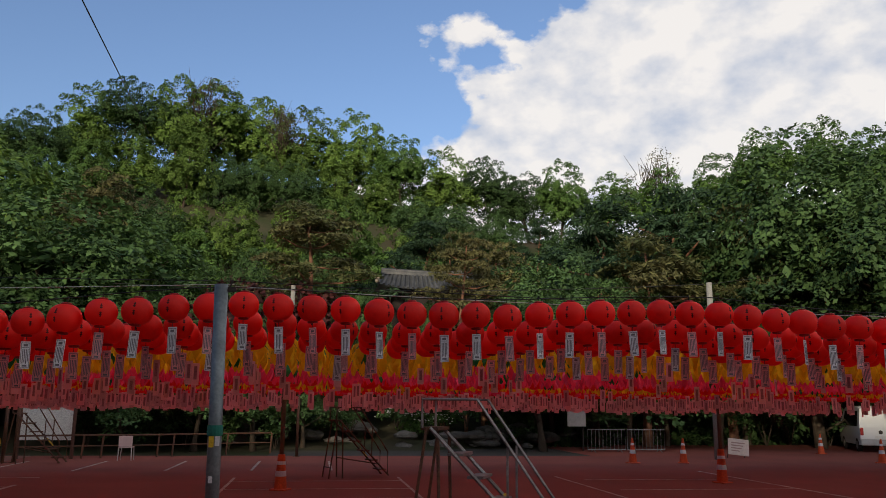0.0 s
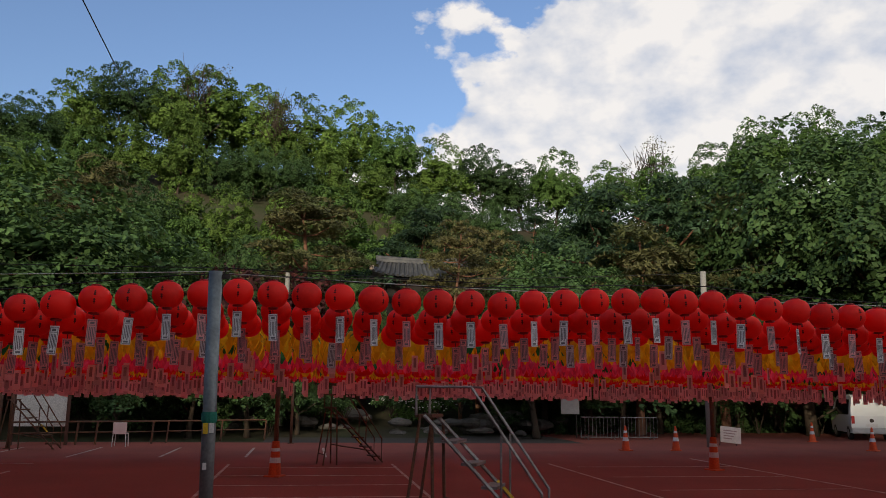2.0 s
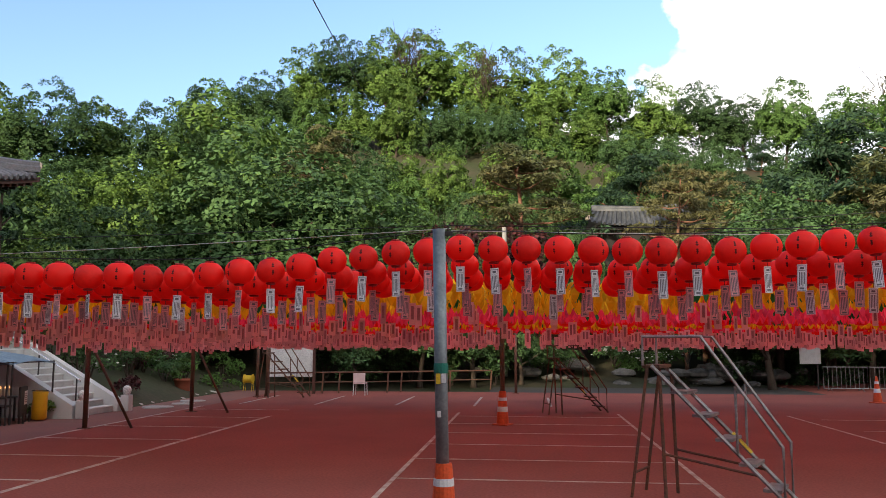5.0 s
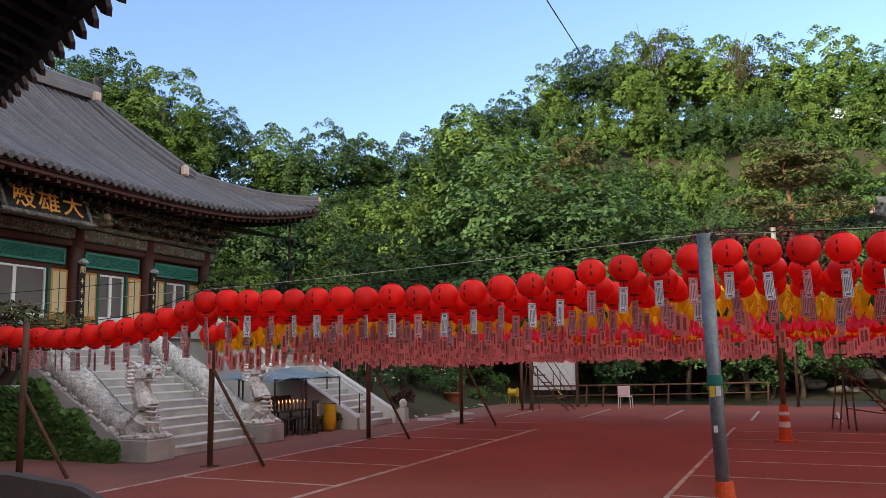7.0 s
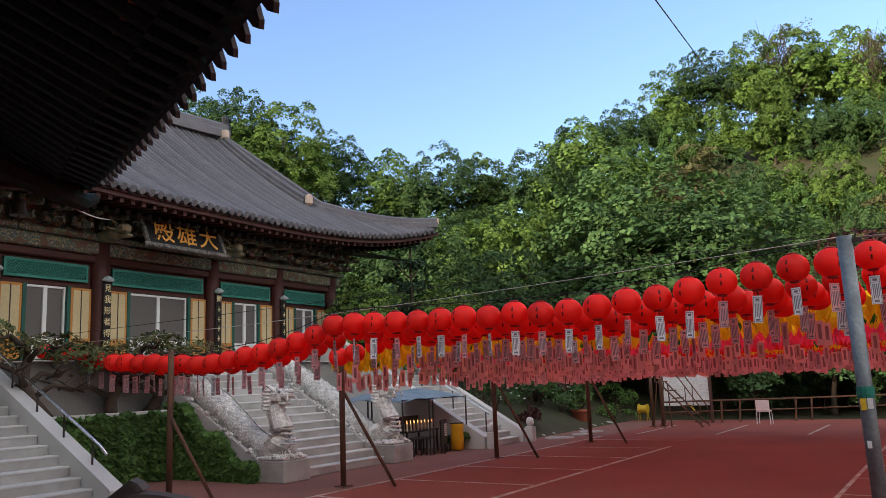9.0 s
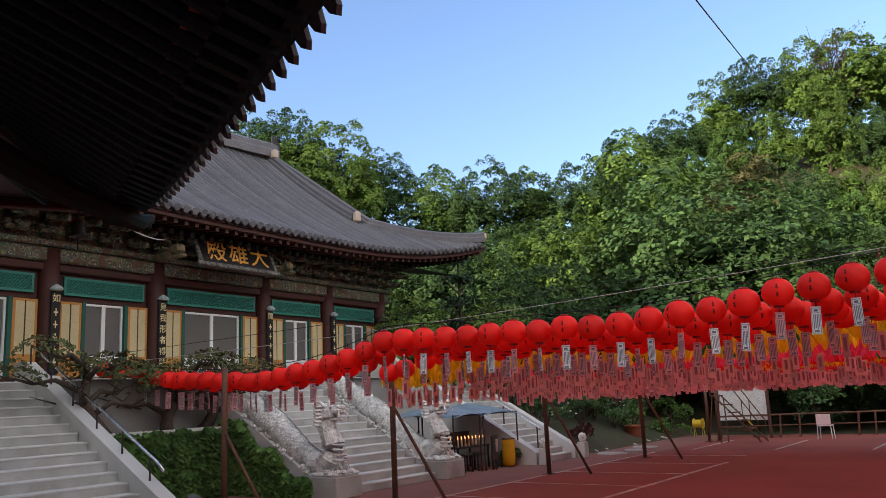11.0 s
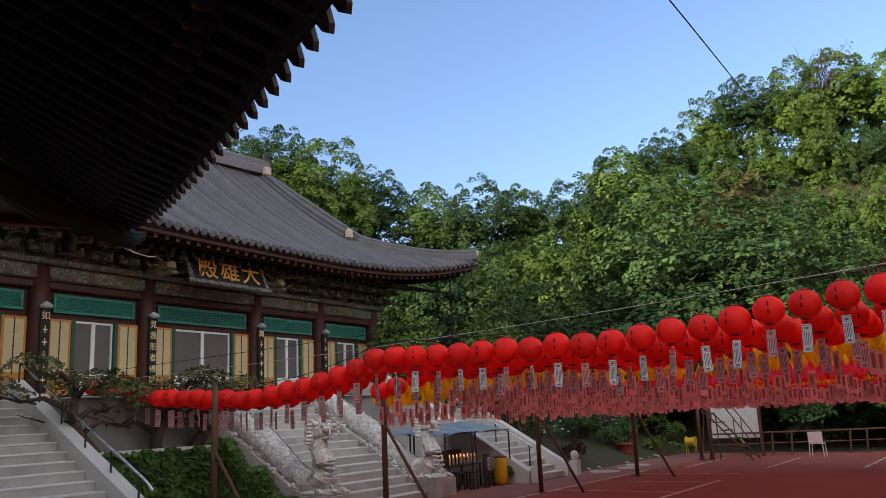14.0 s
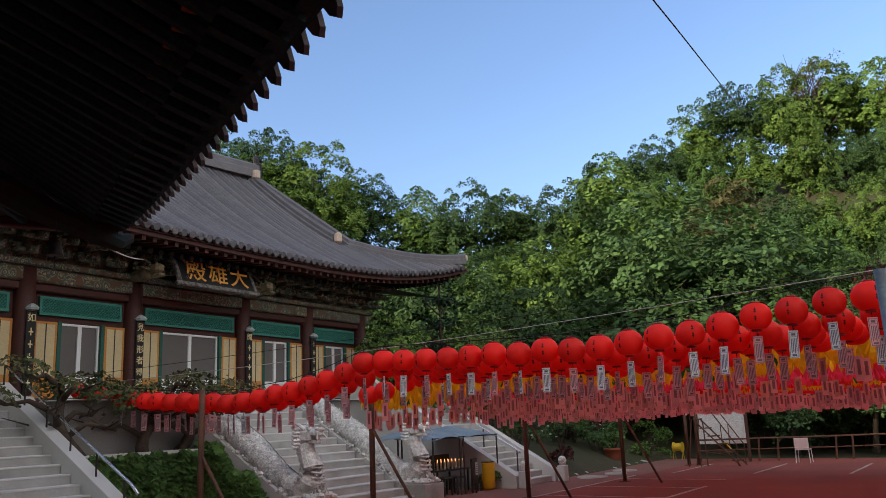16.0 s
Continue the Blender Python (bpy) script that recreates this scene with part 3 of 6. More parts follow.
# bays: lattice transom, sliding windows between folding doors
bays = list(zip(COLS, COLS[1:]))
for bi, (a, b) in enumerate(bays):
    a, b = a + 0.23, b - 0.23
    mid = (a + b) / 2
    part("bay_head", Kit().box(a, b, 0.03, 0.13, 4.38, 5.0), RED_WOOD, hall)
    tr = part("transom", Kit().box(a + 0.12, b - 0.12, -0.03, 0.028, 4.5, 4.92), GREEN_WOOD, hall, "green lattice transom")
    k = Kit()
    t0, t1 = a + 0.18, b - 0.18
    step = 0.075
    n = int((t1 - t0 + 0.3) / step)
    for i in range(n):
        for sg in (-1, 1):
            x0 = t0 - 0.3 + i * step if sg > 0 else t0 + i * step
            p, q = (x0, 4.56), (x0 + sg * 0.3, 4.86)
            pts = []
            for (px, pz) in (p, q):
                pts.append((min(max(px, t0), t1), pz if t0 <= px <= t1 else (p[1] + (min(max(px, t0), t1) - p[0]) * 0.3 / (sg * 0.3))))
            if abs(pts[0][0] - pts[1][0]) > 0.02:
                k.tube([(pts[0][0], -0.035, pts[0][1]), (pts[1][0], -0.035, pts[1][1])], 0.011, 4, False)
    part("lattice", k, GREEN_LATTICE, tr)
    k = Kit()
    for z0, z1 in ((4.5, 4.56), (4.86, 4.92)):
        k.box(a + 0.12, b - 0.12, -0.05, -0.028, z0, z1)
    for x0 in (a + 0.12, b - 0.18):
        k.box(x0, x0 + 0.06, -0.048, -0.028, 4.56, 4.86)
    part("transom_frame", k, GREEN_LATTICE, tr)
    lw = 0.55
    w0, w1 = a + lw + 0.12, b - lw - 0.12
    win = part("window", Kit().box(w0, w1, 0.06, 0.10, DECK + 0.12, 4.36), GLASS, hall, "dim sliding window in white frame")
    k = Kit()
    for x0, x1, z0, z1 in ((w0, w0 + 0.05, DECK + 0.1, 4.36), (w1 - 0.05, w1, DECK + 0.1, 4.36), (mid - 0.05, mid + 0.05, DECK + 0.1, 4.36)):
        k.box(x0, x1, 0.02, 0.07, z0, z1)
    k.box(w0, w1, 0.025, 0.068, 4.31, 4.36)
    k.box(w0, w1, 0.024, 0.069, DECK + 0.55, DECK + 0.6)
    part("window_frame", k, WHITE_FRAME, win)
    part("lower_panel", Kit().box(w0 + 0.05, w1 - 0.05, 0.04, 0.056, DECK + 0.12, DECK + 0.55), WHITE_PANEL, win)
    part("jamb", Kit().box(a + lw + 0.03, a + lw + 0.12, -0.06, 0.09, DECK + 0.1, 4.38), GREEN_WOOD, hall)
    part("jamb", Kit().box(b - lw - 0.12, b - lw - 0.03, -0.06, 0.09, DECK + 0.1, 4.38), GREEN_WOOD, hall)
    part("sill", Kit().box(a, b, -0.12, 0.14, DECK - 0.02, DECK + 0.1), RED_WOOD, hall)
    for x0, dy in ((a + 0.02, 0.0), (b - lw - 0.02, 0.0)):
        d = part("folding_door", Kit().box(x0, x0 + lw, -0.05, 0.02, DECK + 0.12, 4.36), OCHRE, hall, "ochre folding door with paper panels")
        k = Kit()
        for c0 in (x0 + 0.06, x0 + lw / 2 + 0.015):
            k.box(c0, c0 + lw / 2 - 0.075, -0.056, -0.049, DECK + 0.6, 4.30)
        part("paper_panel", k, PAPER, d)
        part("kick_panel", Kit().box(x0 + 0.08, x0 + lw - 0.08, -0.06, -0.049, DECK + 0.2, DECK + 0.5, bevel=0.004), OCHRE, d)
        part("door_stile", Kit().box(x0 + lw / 2 - 0.012, x0 + lw / 2 + 0.012, -0.06, -0.0505, DECK + 0.55, 4.32), INK, d)


def words(name, text, size, material, parent, m, thick=0.004, label="", slant=0.0):
    c = bpy.data.curves.new(name, "FONT")
    c.body, c.size, c.extrude, c.align_x, c.align_y = text, size, thick, "CENTER", "CENTER"
    c.shear, c.offset = slant, size * 0.007
    tmp = bpy.data.objects.new("tmp", c)
    me = bpy.data.meshes.new_from_object(tmp)
    bpy.data.objects.remove(tmp)
    me.materials.clear()
    me.materials.append(material)
    return part(name, me, material, parent, label, m=m)


# hanging name board, leaning forward
board_m = HALL @ pose(-0.12, -1.02, 5.80, -24, 0, 0) @ Matrix.Diagonal((1.12, 1, 1.1, 1))
board = thing("name_board", "black name board with three gold characters under the eaves", "sign", board_m)
part("panel", Kit().box(-1.12, 1.12, -0.03, 0.03, -0.32, 0.32), BLACK_BOARD, board)
for nm, bx in (("top_rail", (-1.28, 1.28, -0.05, 0.04, 0.32, 0.40)), ("bottom_rail", (-1.28, 1.28, -0.05, 0.04, -0.42, -0.32)), ("side_rail", (-1.22, -1.12, -0.048, 0.04, -0.32, 0.32)), ("side_rail", (1.12, 1.22, -0.048, 0.04, -0.32, 0.32))):
    part(nm, Kit().box(*bx, bevel=0.015), mat("board_trim", (0.20, 0.19, 0.17), 0.6, scale=14, second=(0.02, 0.02, 0.02), amount=0.9), board)
for i, ch in enumerate("殿雄大"):
    words("character", ch, 0.62, GOLD, board, pose(-0.68 + 0.68 * i, -0.034, -0.01, 90, 0, 0), slant=0.22)
# column verse boards
VERSES = {-4.7: "如", -1.87: "見我形者得解", 1.87: "聞"}
for s in COLS:
    vb = thing("verse_board", "narrow black board with gold characters on a red column", "sign", HALL @ pose(s + 0.02, -0.27, 3.75), "column verse boards")
    part("panel", Kit().box(-0.115, 0.115, -0.025, 0.01, -1.0, 0.78, bevel=0.01), BLACK_BOARD, vb)
    part("crest", Kit().turned([(0.02, 0), (0.13, 0.02), (0.15, 0.06), (0.09, 0.12), (0.02, 0.16)], 8, (0, -0.02, 0.78)), mat("crest_paint", (0.42, 0.48, 0.48), 0.6), vb)
    for i, ch in enumerate(VERSES.get(s, "")[:6]):
        words("character", ch, 0.2, CREAM_INK, vb, pose(0, -0.03, 0.62 - 0.27 * i, 90, 0, 0), 0.003)
    for i in range(len(VERSES.get(s, "")), 6):
        part("character_bar", Kit().box(-0.05, 0.05, -0.03, -0.024, 0.58 - 0.27 * i, 0.61 - 0.27 * i).box(-0.012, 0.012, -0.031, -0.024, 0.52 - 0.27 * i, 0.68 - 0.27 * i), CREAM_INK, vb)

# ---- terrace under the hall and the three stairs ----
terrace = Kit().box(-16, -9.35, -1.9, 14, 0.0, DECK - 0.03).box(-9.35, -4.95, -0.4, 14, 0.0, DECK - 0.03).box(-4.95, 13, -1.9, 14, 0.0, DECK - 0.03)
tagged(part("terrace", terrace, CONCRETE, m=HALL), "grey concrete terrace that carries the hall", "terrace", kind="structure")
tagged(part("terrace_edge", Kit().box(-16, -9.3, -2.05, -1.2, DECK - 0.029, DECK, bevel=0.01).box(-5.0, 13, -2.05, -1.2, DECK - 0.029, DECK, bevel=0.01).box(-9.3, -5.0, -0.5, -0.2, DECK - 0.029, DECK, bevel=0.01), GRANITE, m=HALL), "pale granite edging of the terrace", "trim", kind="structure")


def stair(name, label, x0, y0, y1, rise, n, tread, cheek=0.35, cheek_mat=None, step_mat=None):
    st = thing(name, label, "stairs", Matrix.Translation((x0, 0, 0)))
    r = rise / n
    for i in range(n):
        part("step", Kit().box(-tread * (i + 1) - 0.02, -tread * i, y0, y1, 0 if i < 2 else r * (i - 1), r * (i + 1), bevel=0.012), step_mat or GRANITE_WORN, st)
        part("nosing", Kit().box(-tread * i - 0.3, -tread * i + 0.012, y0 + 0.01, y1 - 0.01, r * (i + 1) - 0.028, r * (i + 1) + 0.004, bevel=0.006), GRANITE, st)
    for ya, yb in ((y0 - cheek, y0 - 0.003), (y1 + 0.003, y1 + cheek)):
        if cheek <= 0:
            break
        L = tread * n
        prof = [(0.12, 0), (0.12, 0.32), (-0.05, 0.42), (-L, rise + 0.42), (-L - 0.6, rise + 0.42), (-L - 0.6, 0)]
        k = Kit()
        m = len(prof)
        k.add([(x, ya, z) for x, z in prof] + [(x, yb, z) for x, z in prof], [tuple(range(m))[::-1], tuple(range(m, 2 * m))] + [(i, (i + 1) % m, (i + 1) % m + m, i + m) for i in range(m)])
        part("cheek_wall", k, cheek_mat or GRANITE, st)
    return st


stair_main = stair("grand_stair", "wide granite stair between two carved dragons", -11.9, 12.68, 15.5, DECK, 15, 0.30, 0.0)
stair_left = stair("side_stair", "granite stair with sloping cheek walls and steel handrail", -12.1, 4.9, 8.3, DECK, 15, 0.33, 0.3)
stair_right = stair("far_stair", "narrow granite stair with steel handrail beside the tent", -11.45, 19.5, 21.45, 2.9, 17, 0.30, 0.28)


def lathe_ball(parent_m, label):
    b = thing("stone_post", label, "post", parent_m @ Matrix.Scale(0.72, 4), "stone stair posts")
    part("shaft", Kit().box(-0.17, 0.17, -0.17, 0.17, 0, 0.62, bevel=0.02), GRANITE, b)
    part("ball", Kit().turned([(0.06, 0.6), (0.12, 0.64), (0.155, 0.72), (0.165, 0.8), (0.15, 0.88), (0.1, 0.95), (0.03, 0.98)], 14, wob=lambda q, z: 1 + 0.05 * math.sin(7 * q + 22 * z)), CARVED, b, smooth=True)
    return b


for y in (19.36, 21.6):
    lathe_ball(Matrix.Translation((-11.15, y, 0)), "granite post with carved lotus ball by the stair")
lathe_ball(Matrix.Translation((-13.3, 8.85, -0.3)), "granite post with carved lotus ball by the stair")


def handrail(name, pts, posts, label):
    h = thing(name, label, "handrail")
    part("rail", Kit().tube(pts, 0.026, 8), CHROME, h, smooth=True)
    for p, z in posts:
        part("baluster", Kit().tube([p, (p[0], p[1], z)], 0.02, 6), IRON, h)
    return h


sl = DECK / (15 * 0.33)
handrail("stair_handrail", [(-12.3, 8.45, 0.42 + 0.45)] + [(-12.3 - d, 8.45, 0.42 + 0.5 + sl * d) for d in (0.2, 2, 4.6)] + [(-17.6, 8.45, DECK + 0.92)],
         [((-12.7 - 0.85 * i, 8.45, 0.36 + sl * (0.6 + 0.85 * i)), 0.9 + sl * (0.4 + 0.85 * i)) for i in range(6)], "steel handrail on the stair cheek wall")
sl2 = 2.9 / (17 * 0.30)
handrail("stair_handrail", [(-11.9, 20.5, 0.85)] + [(-12.0 - d, 20.5, 0.95 + sl2 * d) for d in (0, 2, 4.6)],
         [((-12.0 - 1.1 * i, 20.5, sl2 * (0.5 + 1.1 * i)), 0.93 + sl2 * 1.1 * i) for i in range(5)], "steel handrail down the middle of the stair")

# ---- lantern canopy ----
FRONT = ((-17.4, 3.05), (-16.4, 2.9), (-14.1, 2.63), (-12.0, 2.52), (-10.5, 2.62), (-9.45, 2.81), (-8.62, 3.04), (-7.1, 2.98), (-5.2, 2.94), (-4.3, 2.94), (-3.55, 2.99), (-2.3, 3.15), (-1.46, 3.24), (-0.67, 3.27), (0.2, 3.23), (1.0, 3.2),
         (1.9, 3.2), (2.65, 3.22), (3.5, 3.27), (4.3, 3.3), (5.2, 3.33), (6.0, 3.26), (6.9, 3.21), (7.8, 3.18), (12, 3.1), (30, 3.1))


def lantern_z(x, y):
    """Height of a lantern's middle: the front wire's sags, blending into lower wires towards the back."""
    top = 3.1
    for (a, b), (c, d) in zip(FRONT, FRONT[1:]):
        if a <= x <= c:
            top = b + (d - b) * (x - a) / (c - a)
    k = math.exp(-(max(y, 10.1) - 10.1) / 4.4)
    rest = 2.34 - 0.05 * (1 + math.sin(x * 0.9 + y)) * 0.5 - (0.04 * min(-7 - x, 3) if x < -7 else 0)
    return rest + (top - (0.18 if y < 10.4 else 0.21 + 0.08 * min(max((x + 6) / 5, 0), 1)) - rest) * k


R = 0.19
GLOBE = [(0.05, -0.165), (0.10, -0.152), (0.15, -0.118), (0.178, -0.07), (0.19, -0.012), (0.188, 0.03), (0.172, 0.08), (0.14, 0.125), (0.095, 0.155), (0.055, 0.165)]


def ribbed():
    """Globe of stretched cloth over wire hoops."""
    pr = []
    for i in range(25):
        q = -1.18 + 2.36 * i / 24
        rr = R * math.cos(q) ** 0.86
        pr.append((max(rr, 0.05) + (0.0035 if i % 2 else -0.002), 0.160 * math.sin(q) / math.sin(1.18) * 0.985))
    return Kit().turned(pr, 22)


globe_me = ribbed().mesh("globe", True)
globe_me.materials.append(L_RED)
CAP_RED = mat("cap_red", (0.34, 0.012, 0.012), 0.5)
cap_me = Kit().turned([(0.056, 0.155), (0.062, 0.16), (0.062, 0.176), (0.05, 0.182)], 12).mesh("top_ring")
cap2_me = Kit().turned([(0.05, -0.185), (0.064, -0.178), (0.064, -0.163), (0.056, -0.158)], 12).mesh("bottom_ring")
cap_me.materials.append(CAP_RED)
cap2_me.materials.append(CAP_RED)
hook_me = Kit().tube([(0, 0, 0.17), (0, 0, 0.26)], 0.006, 5).mesh("hook")
hook_me.materials.append(WIRE)
mark_mes = []
MARK = mat("lantern_print", (0.10, 0.008, 0.008), 0.7, vary=0.2, bump=0)
for z0, widths in ((0.03, (0.012, 0.038, 0.008, 0.034, 0.010, 0.026)), (-0.07, (0.020, 0.008, 0.036, 0.010, 0.030, 0.012))):
    mk = Kit()
    pts = []
    for j, w in enumerate(widths):
        h = z0 + 0.0125 * j
        pr = math.sqrt(max(0.0, 1 - (h / 0.19) ** 2)) * 0.1925 + 0.002
        a = w / 0.1925 / 2
        pts += [(math.sin(t) * pr, -math.cos(t) * pr, h) for t in (-a, 0, a)]
    mk.add(pts, [(3 * j + c, 3 * j + c + 1, 3 * j + c + 4, 3 * j + c + 3) for j in range(5) for c in range(2)])
    mark_mes.append(mk.mesh("printed_mark"))
    mark_mes[-1].materials.append(MARK)


def tag_kit(k, x, y, z, ang, w=0.112, h=0.33, drop=0.1):
    c, s = math.cos(ang), math.sin(ang)
    m = Matrix(((c, -s, 0, x), (s, c, 0, y), (0, 0, 1, z), (0, 0, 0, 1)))
    k.box(-w / 2, w / 2, -0.003, 0.003, -drop - h, -drop, m)
    return k


def tag_meshes(name, material):
    me = tag_kit(Kit(), 0, 0, -0.17, 0, drop=0.07).mesh(name)
    me.materials.append(material)
    return me


tag_me = tag_meshes("wish_tag", TAG_WHITE)
tag_dim_me = tag_meshes("wish_tag", TAG_REDLIT)
ink_k = Kit()
for x0, x1, z0, z1 in ((-0.038, -0.034, -0.50, -0.26), (0.034, 0.038, -0.50, -0.26), (-0.038, 0.038, -0.504, -0.50), (-0.038, 0.038, -0.26, -0.256), (-0.018, 0.018, -0.292, -0.27), (-0.028, 0.028, -0.306, -0.302),
                       (-0.024, -0.017, -0.46, -0.32), (-0.009, -0.002, -0.45, -0.32), (0.006, 0.013, -0.465, -0.32), (0.02, 0.026, -0.44, -0.32), (-0.02, 0.02, -0.492, -0.474)):
    ink_k.box(x0 * 1.3, x1 * 1.3, -0.0055, -0.0032, -0.25 + (z0 + 0.25) * 1.22, -0.25 + (z1 + 0.25) * 1.22)
ink_me = ink_k.mesh("tag_print")
ink_me.materials.append(TAG_INK)
cord_me = Kit().tube([(0, 0, -0.17), (0, 0, -0.245)], 0.004, 4).mesh("cord")
cord_me.materials.append(INK)


def red_lantern(white):
    lt = thing("lantern", "round red paper lantern with a printed wish tag" if white else "round red paper lantern with a wish tag tinted for red light", "lantern", None, "red lantern rows")
    for me in (globe_me, cap_me, cap2_me, hook_me, mark_mes[0], mark_mes[1], cord_me):
        part(me.name.split(".")[0], me, None, lt)
    tg = part("wish_tag", tag_me if white else tag_dim_me, None, lt, "white printed paper tag" if white else "translucent printed tag")
    part("tag_print", ink_me, None, tg)
    return lt


proto = {True: red_lantern(True), False: red_lantern(False)}
used = {True: False, False: False}


def place_lantern(x, y, white):
    m = Matrix.Translation((x, y, lantern_z(x, y) + rnd.uniform(-0.02, 0.02))) @ pose(0, 0, 0, rnd.uniform(-3, 3), rnd.uniform(-3, 3), rnd.uniform(-40, 40)) @ Matrix.Scale(rnd.uniform(0.96, 1.03), 4)
    if used[white]:
        o = copy_thing(proto[white], m)
        o.scale = m.to_scale()
    else:
        used[white] = True
        proto[white].matrix_basis = m


def front_y(x):
    return 10.1 + 0.015 * math.sin(x)


STEP = 0.415
COLUMNS = []
x = -17.0
while x < 23:
    COLUMNS.append(x)
    x += STEP * (0.98 + 0.04 * rnd.random())
for i, x in enumerate(COLUMNS):
    place_lantern(x, front_y(x), (i % 3 != 2) if x > -9 else (i % 9 == 4))
    if x < -9:
        place_lantern(x + 0.04, 10.55, False)
    else:
        for r in (1, 2):
            place_lantern(x + rnd.uniform(-0.03, 0.03), front_y(x) + 0.52 * r, rnd.random() < 0.12)


def many(name, kit, material, label, smooth=False):
    return tagged(part(name, kit, material, None, smooth=smooth), label, "lantern", kind="stuff")


globes, tags = Kit(), Kit()
petals = {"y": Kit(), "p": Kit(), "g": Kit(), "r": Kit()}


def lotus(k, x, y, z, size, n=7):
    """A lotus lantern: two rings of cupped petals round a paper bulb."""
    for ring, shape in enumerate((((0, 0.05, 0.05, 0.10), (0.4, 0.08, 0.15, 0.03), (0.75, 0.06, 0.185, -0.08), (1, 0.008, 0.175, -0.18)),
                                  ((0, 0.04, 0.05, 0.12), (0.4, 0.07, 0.14, 0.12), (0.75, 0.055, 0.20, 0.06), (1, 0.008, 0.235, -0.03)))):
        for j in range(n):
            q = 2 * math.pi * (j + 0.5 * ring) / n + x * 7
            c, s = math.cos(q), math.sin(q)
            pts = []
            for t, wd, rr, h in shape:
                for sg in (-1, 1):
                    pts.append((x + (c * rr - s * wd * sg) * size, y + (s * rr + c * wd * sg) * size, z + h * size))
            k.add(pts, [(0, 1, 3, 2), (2, 3, 5, 4), (4, 5, 7, 6)])


ROWS_BACK = []
y = 11.66
for n, kind in ((1, "r"), (4, "Y"), (5, "P"), (2, "R"), (2, "Y"), (2, "R"), (3, "P"), (3, "R"), (2, "r")):
    for _ in range(n):
        ROWS_BACK.append((y, kind))
        y += 0.58
tag_prints = Kit()


def hang_tag(x, y, z):
    ang, w, h, drop = rnd.uniform(-0.7, 0.7), rnd.uniform(0.085, 0.115), rnd.uniform(0.24, 0.33), rnd.uniform(0.05, 0.16)
    tag_kit(tags, x, y, z, ang, w, h, drop)
    tag_kit(tag_prints, x + 0.0045 * math.sin(ang), y - 0.0045 * math.cos(ang), z, ang, w * 0.42, h * 0.6, drop + h * 0.14)


for y, kind in ROWS_BACK:
    for x in COLUMNS:
        if x < (-0.86 * y if y < 14 else -10.2):
            continue
        z = lantern_z(x, y) + rnd.uniform(-0.03, 0.03)
        xx, yy = x + rnd.uniform(-0.03, 0.03), y + rnd.uniform(-0.04, 0.04)
        if kind == "r" or (kind == "R" and rnd.random() < 0.75):
            globes.turned(GLOBE, 10, (xx, yy, z))
        else:
            col = {"Y": "y", "P": "p", "R": "r"}[kind]
            if rnd.random() < 0.05:
                col = rnd.choice("ypg")
            lotus(petals[col], xx, yy, z, rnd.uniform(0.95, 1.08), 6)
            if rnd.random() < 0.12:
                lotus(petals["g"], xx, yy, z - 0.1, 0.5, 5)
        if y < 17.2 and x > -4.5 and rnd.random() < (0.85 if kind == "P" else 0.7):
            continue
        hang_tag(xx, yy, z - 0.17)
        if x < -2 and rnd.random() < 0.6:
            hang_tag(xx + rnd.uniform(-0.2, 0.2), yy + 0.22, z - 0.17)
many("red_lanterns", globes, L_RED, "rows of round red paper lanterns hung close together", True)
many("yellow_lotus_lanterns", petals["y"], L_YELLOW, "rows of yellow paper lotus lanterns")
many("pink_lotus_lanterns", petals["p"], L_PINK, "rows of bright pink paper lotus lanterns")
many("red_lotus_lanterns", petals["r"], L_RED, "rows of red paper lotus lanterns")
many("lantern_leaves", petals["g"], L_GREEN, "green paper leaves under the lotus lanterns")
many("wish_tags", tags, TAG_REDLIT, "dense rows of wish tags tinted pink for the red lantern light")
# print carries the same red-lit tint in its colour
many("wish_tag_prints", tag_prints, mat("faded_tag_print", (0.52, 0.25, 0.26), 0.7, vary=0.3, bump=0, passing=0.6), "pinkish printed fields on the wish tags")

# support posts, braces, wires


def brace_post(x, y, h, bx, by, bh, label, r=0.055, material=None):
    p = thing("support_post", label, "post", Matrix.Translation((x, y, 0)), "lantern support posts")
    part("pole", Kit().tube([(0, 0, -0.05), (0, 0, h)], r, 10), material or RUST, p, smooth=True)
    part("base_plate", Kit().box(-0.12, 0.12, -0.12, 0.12, 0, 0.015), RUST, p)
    if bx is not None:
        part("brace", Kit().tube([(bx - x, by - y, 0.0), (0.03, 0.0, bh)], 0.032, 8), RUST, p, smooth=True)
    return p


RUSTY = "dark rusty steel post with a slanting brace"
brace_post(-12.43, 9.81, 2.6, -11.48, 9.97, 1.4, RUSTY)
brace_post(-10.16, 11.94, 2.7, -9.17, 12.23, 1.75, RUSTY)
brace_post(-9.81, 17.16, 2.6, -8.82, 17.36, 1.9, RUSTY)
brace_post(-9.28, 21.61, 2.5, -8.15, 21.38, 1.9, RUSTY)
brace_post(-9.61, 27.99, 2.5, None, 0, 0, "dark rusty steel post at the yard's corner")
brace_post(-9.3, 28.1, 2.5, None, 0, 0, "dark rusty steel post at the yard's corner")
brace_post(-0.66, 19.1, 2.7, None, 0, 0, "rusty steel post standing in a traffic cone")
brace_post(-0.54, 31.0, 2.9, None, 0, 0, "rusty steel post behind the courtyard")
brace_post(10.6, 20.3, 2.7, None, 0, 0, "rusty steel post standing in a traffic cone")
tops = thing("support_post", "tall galvanised pipe with a green rag and stickers", "post", Matrix.Translation((-0.87, 7.95, 0)) @ pose(0, 0, 0, 0, -1.0, 0), "lantern support posts")
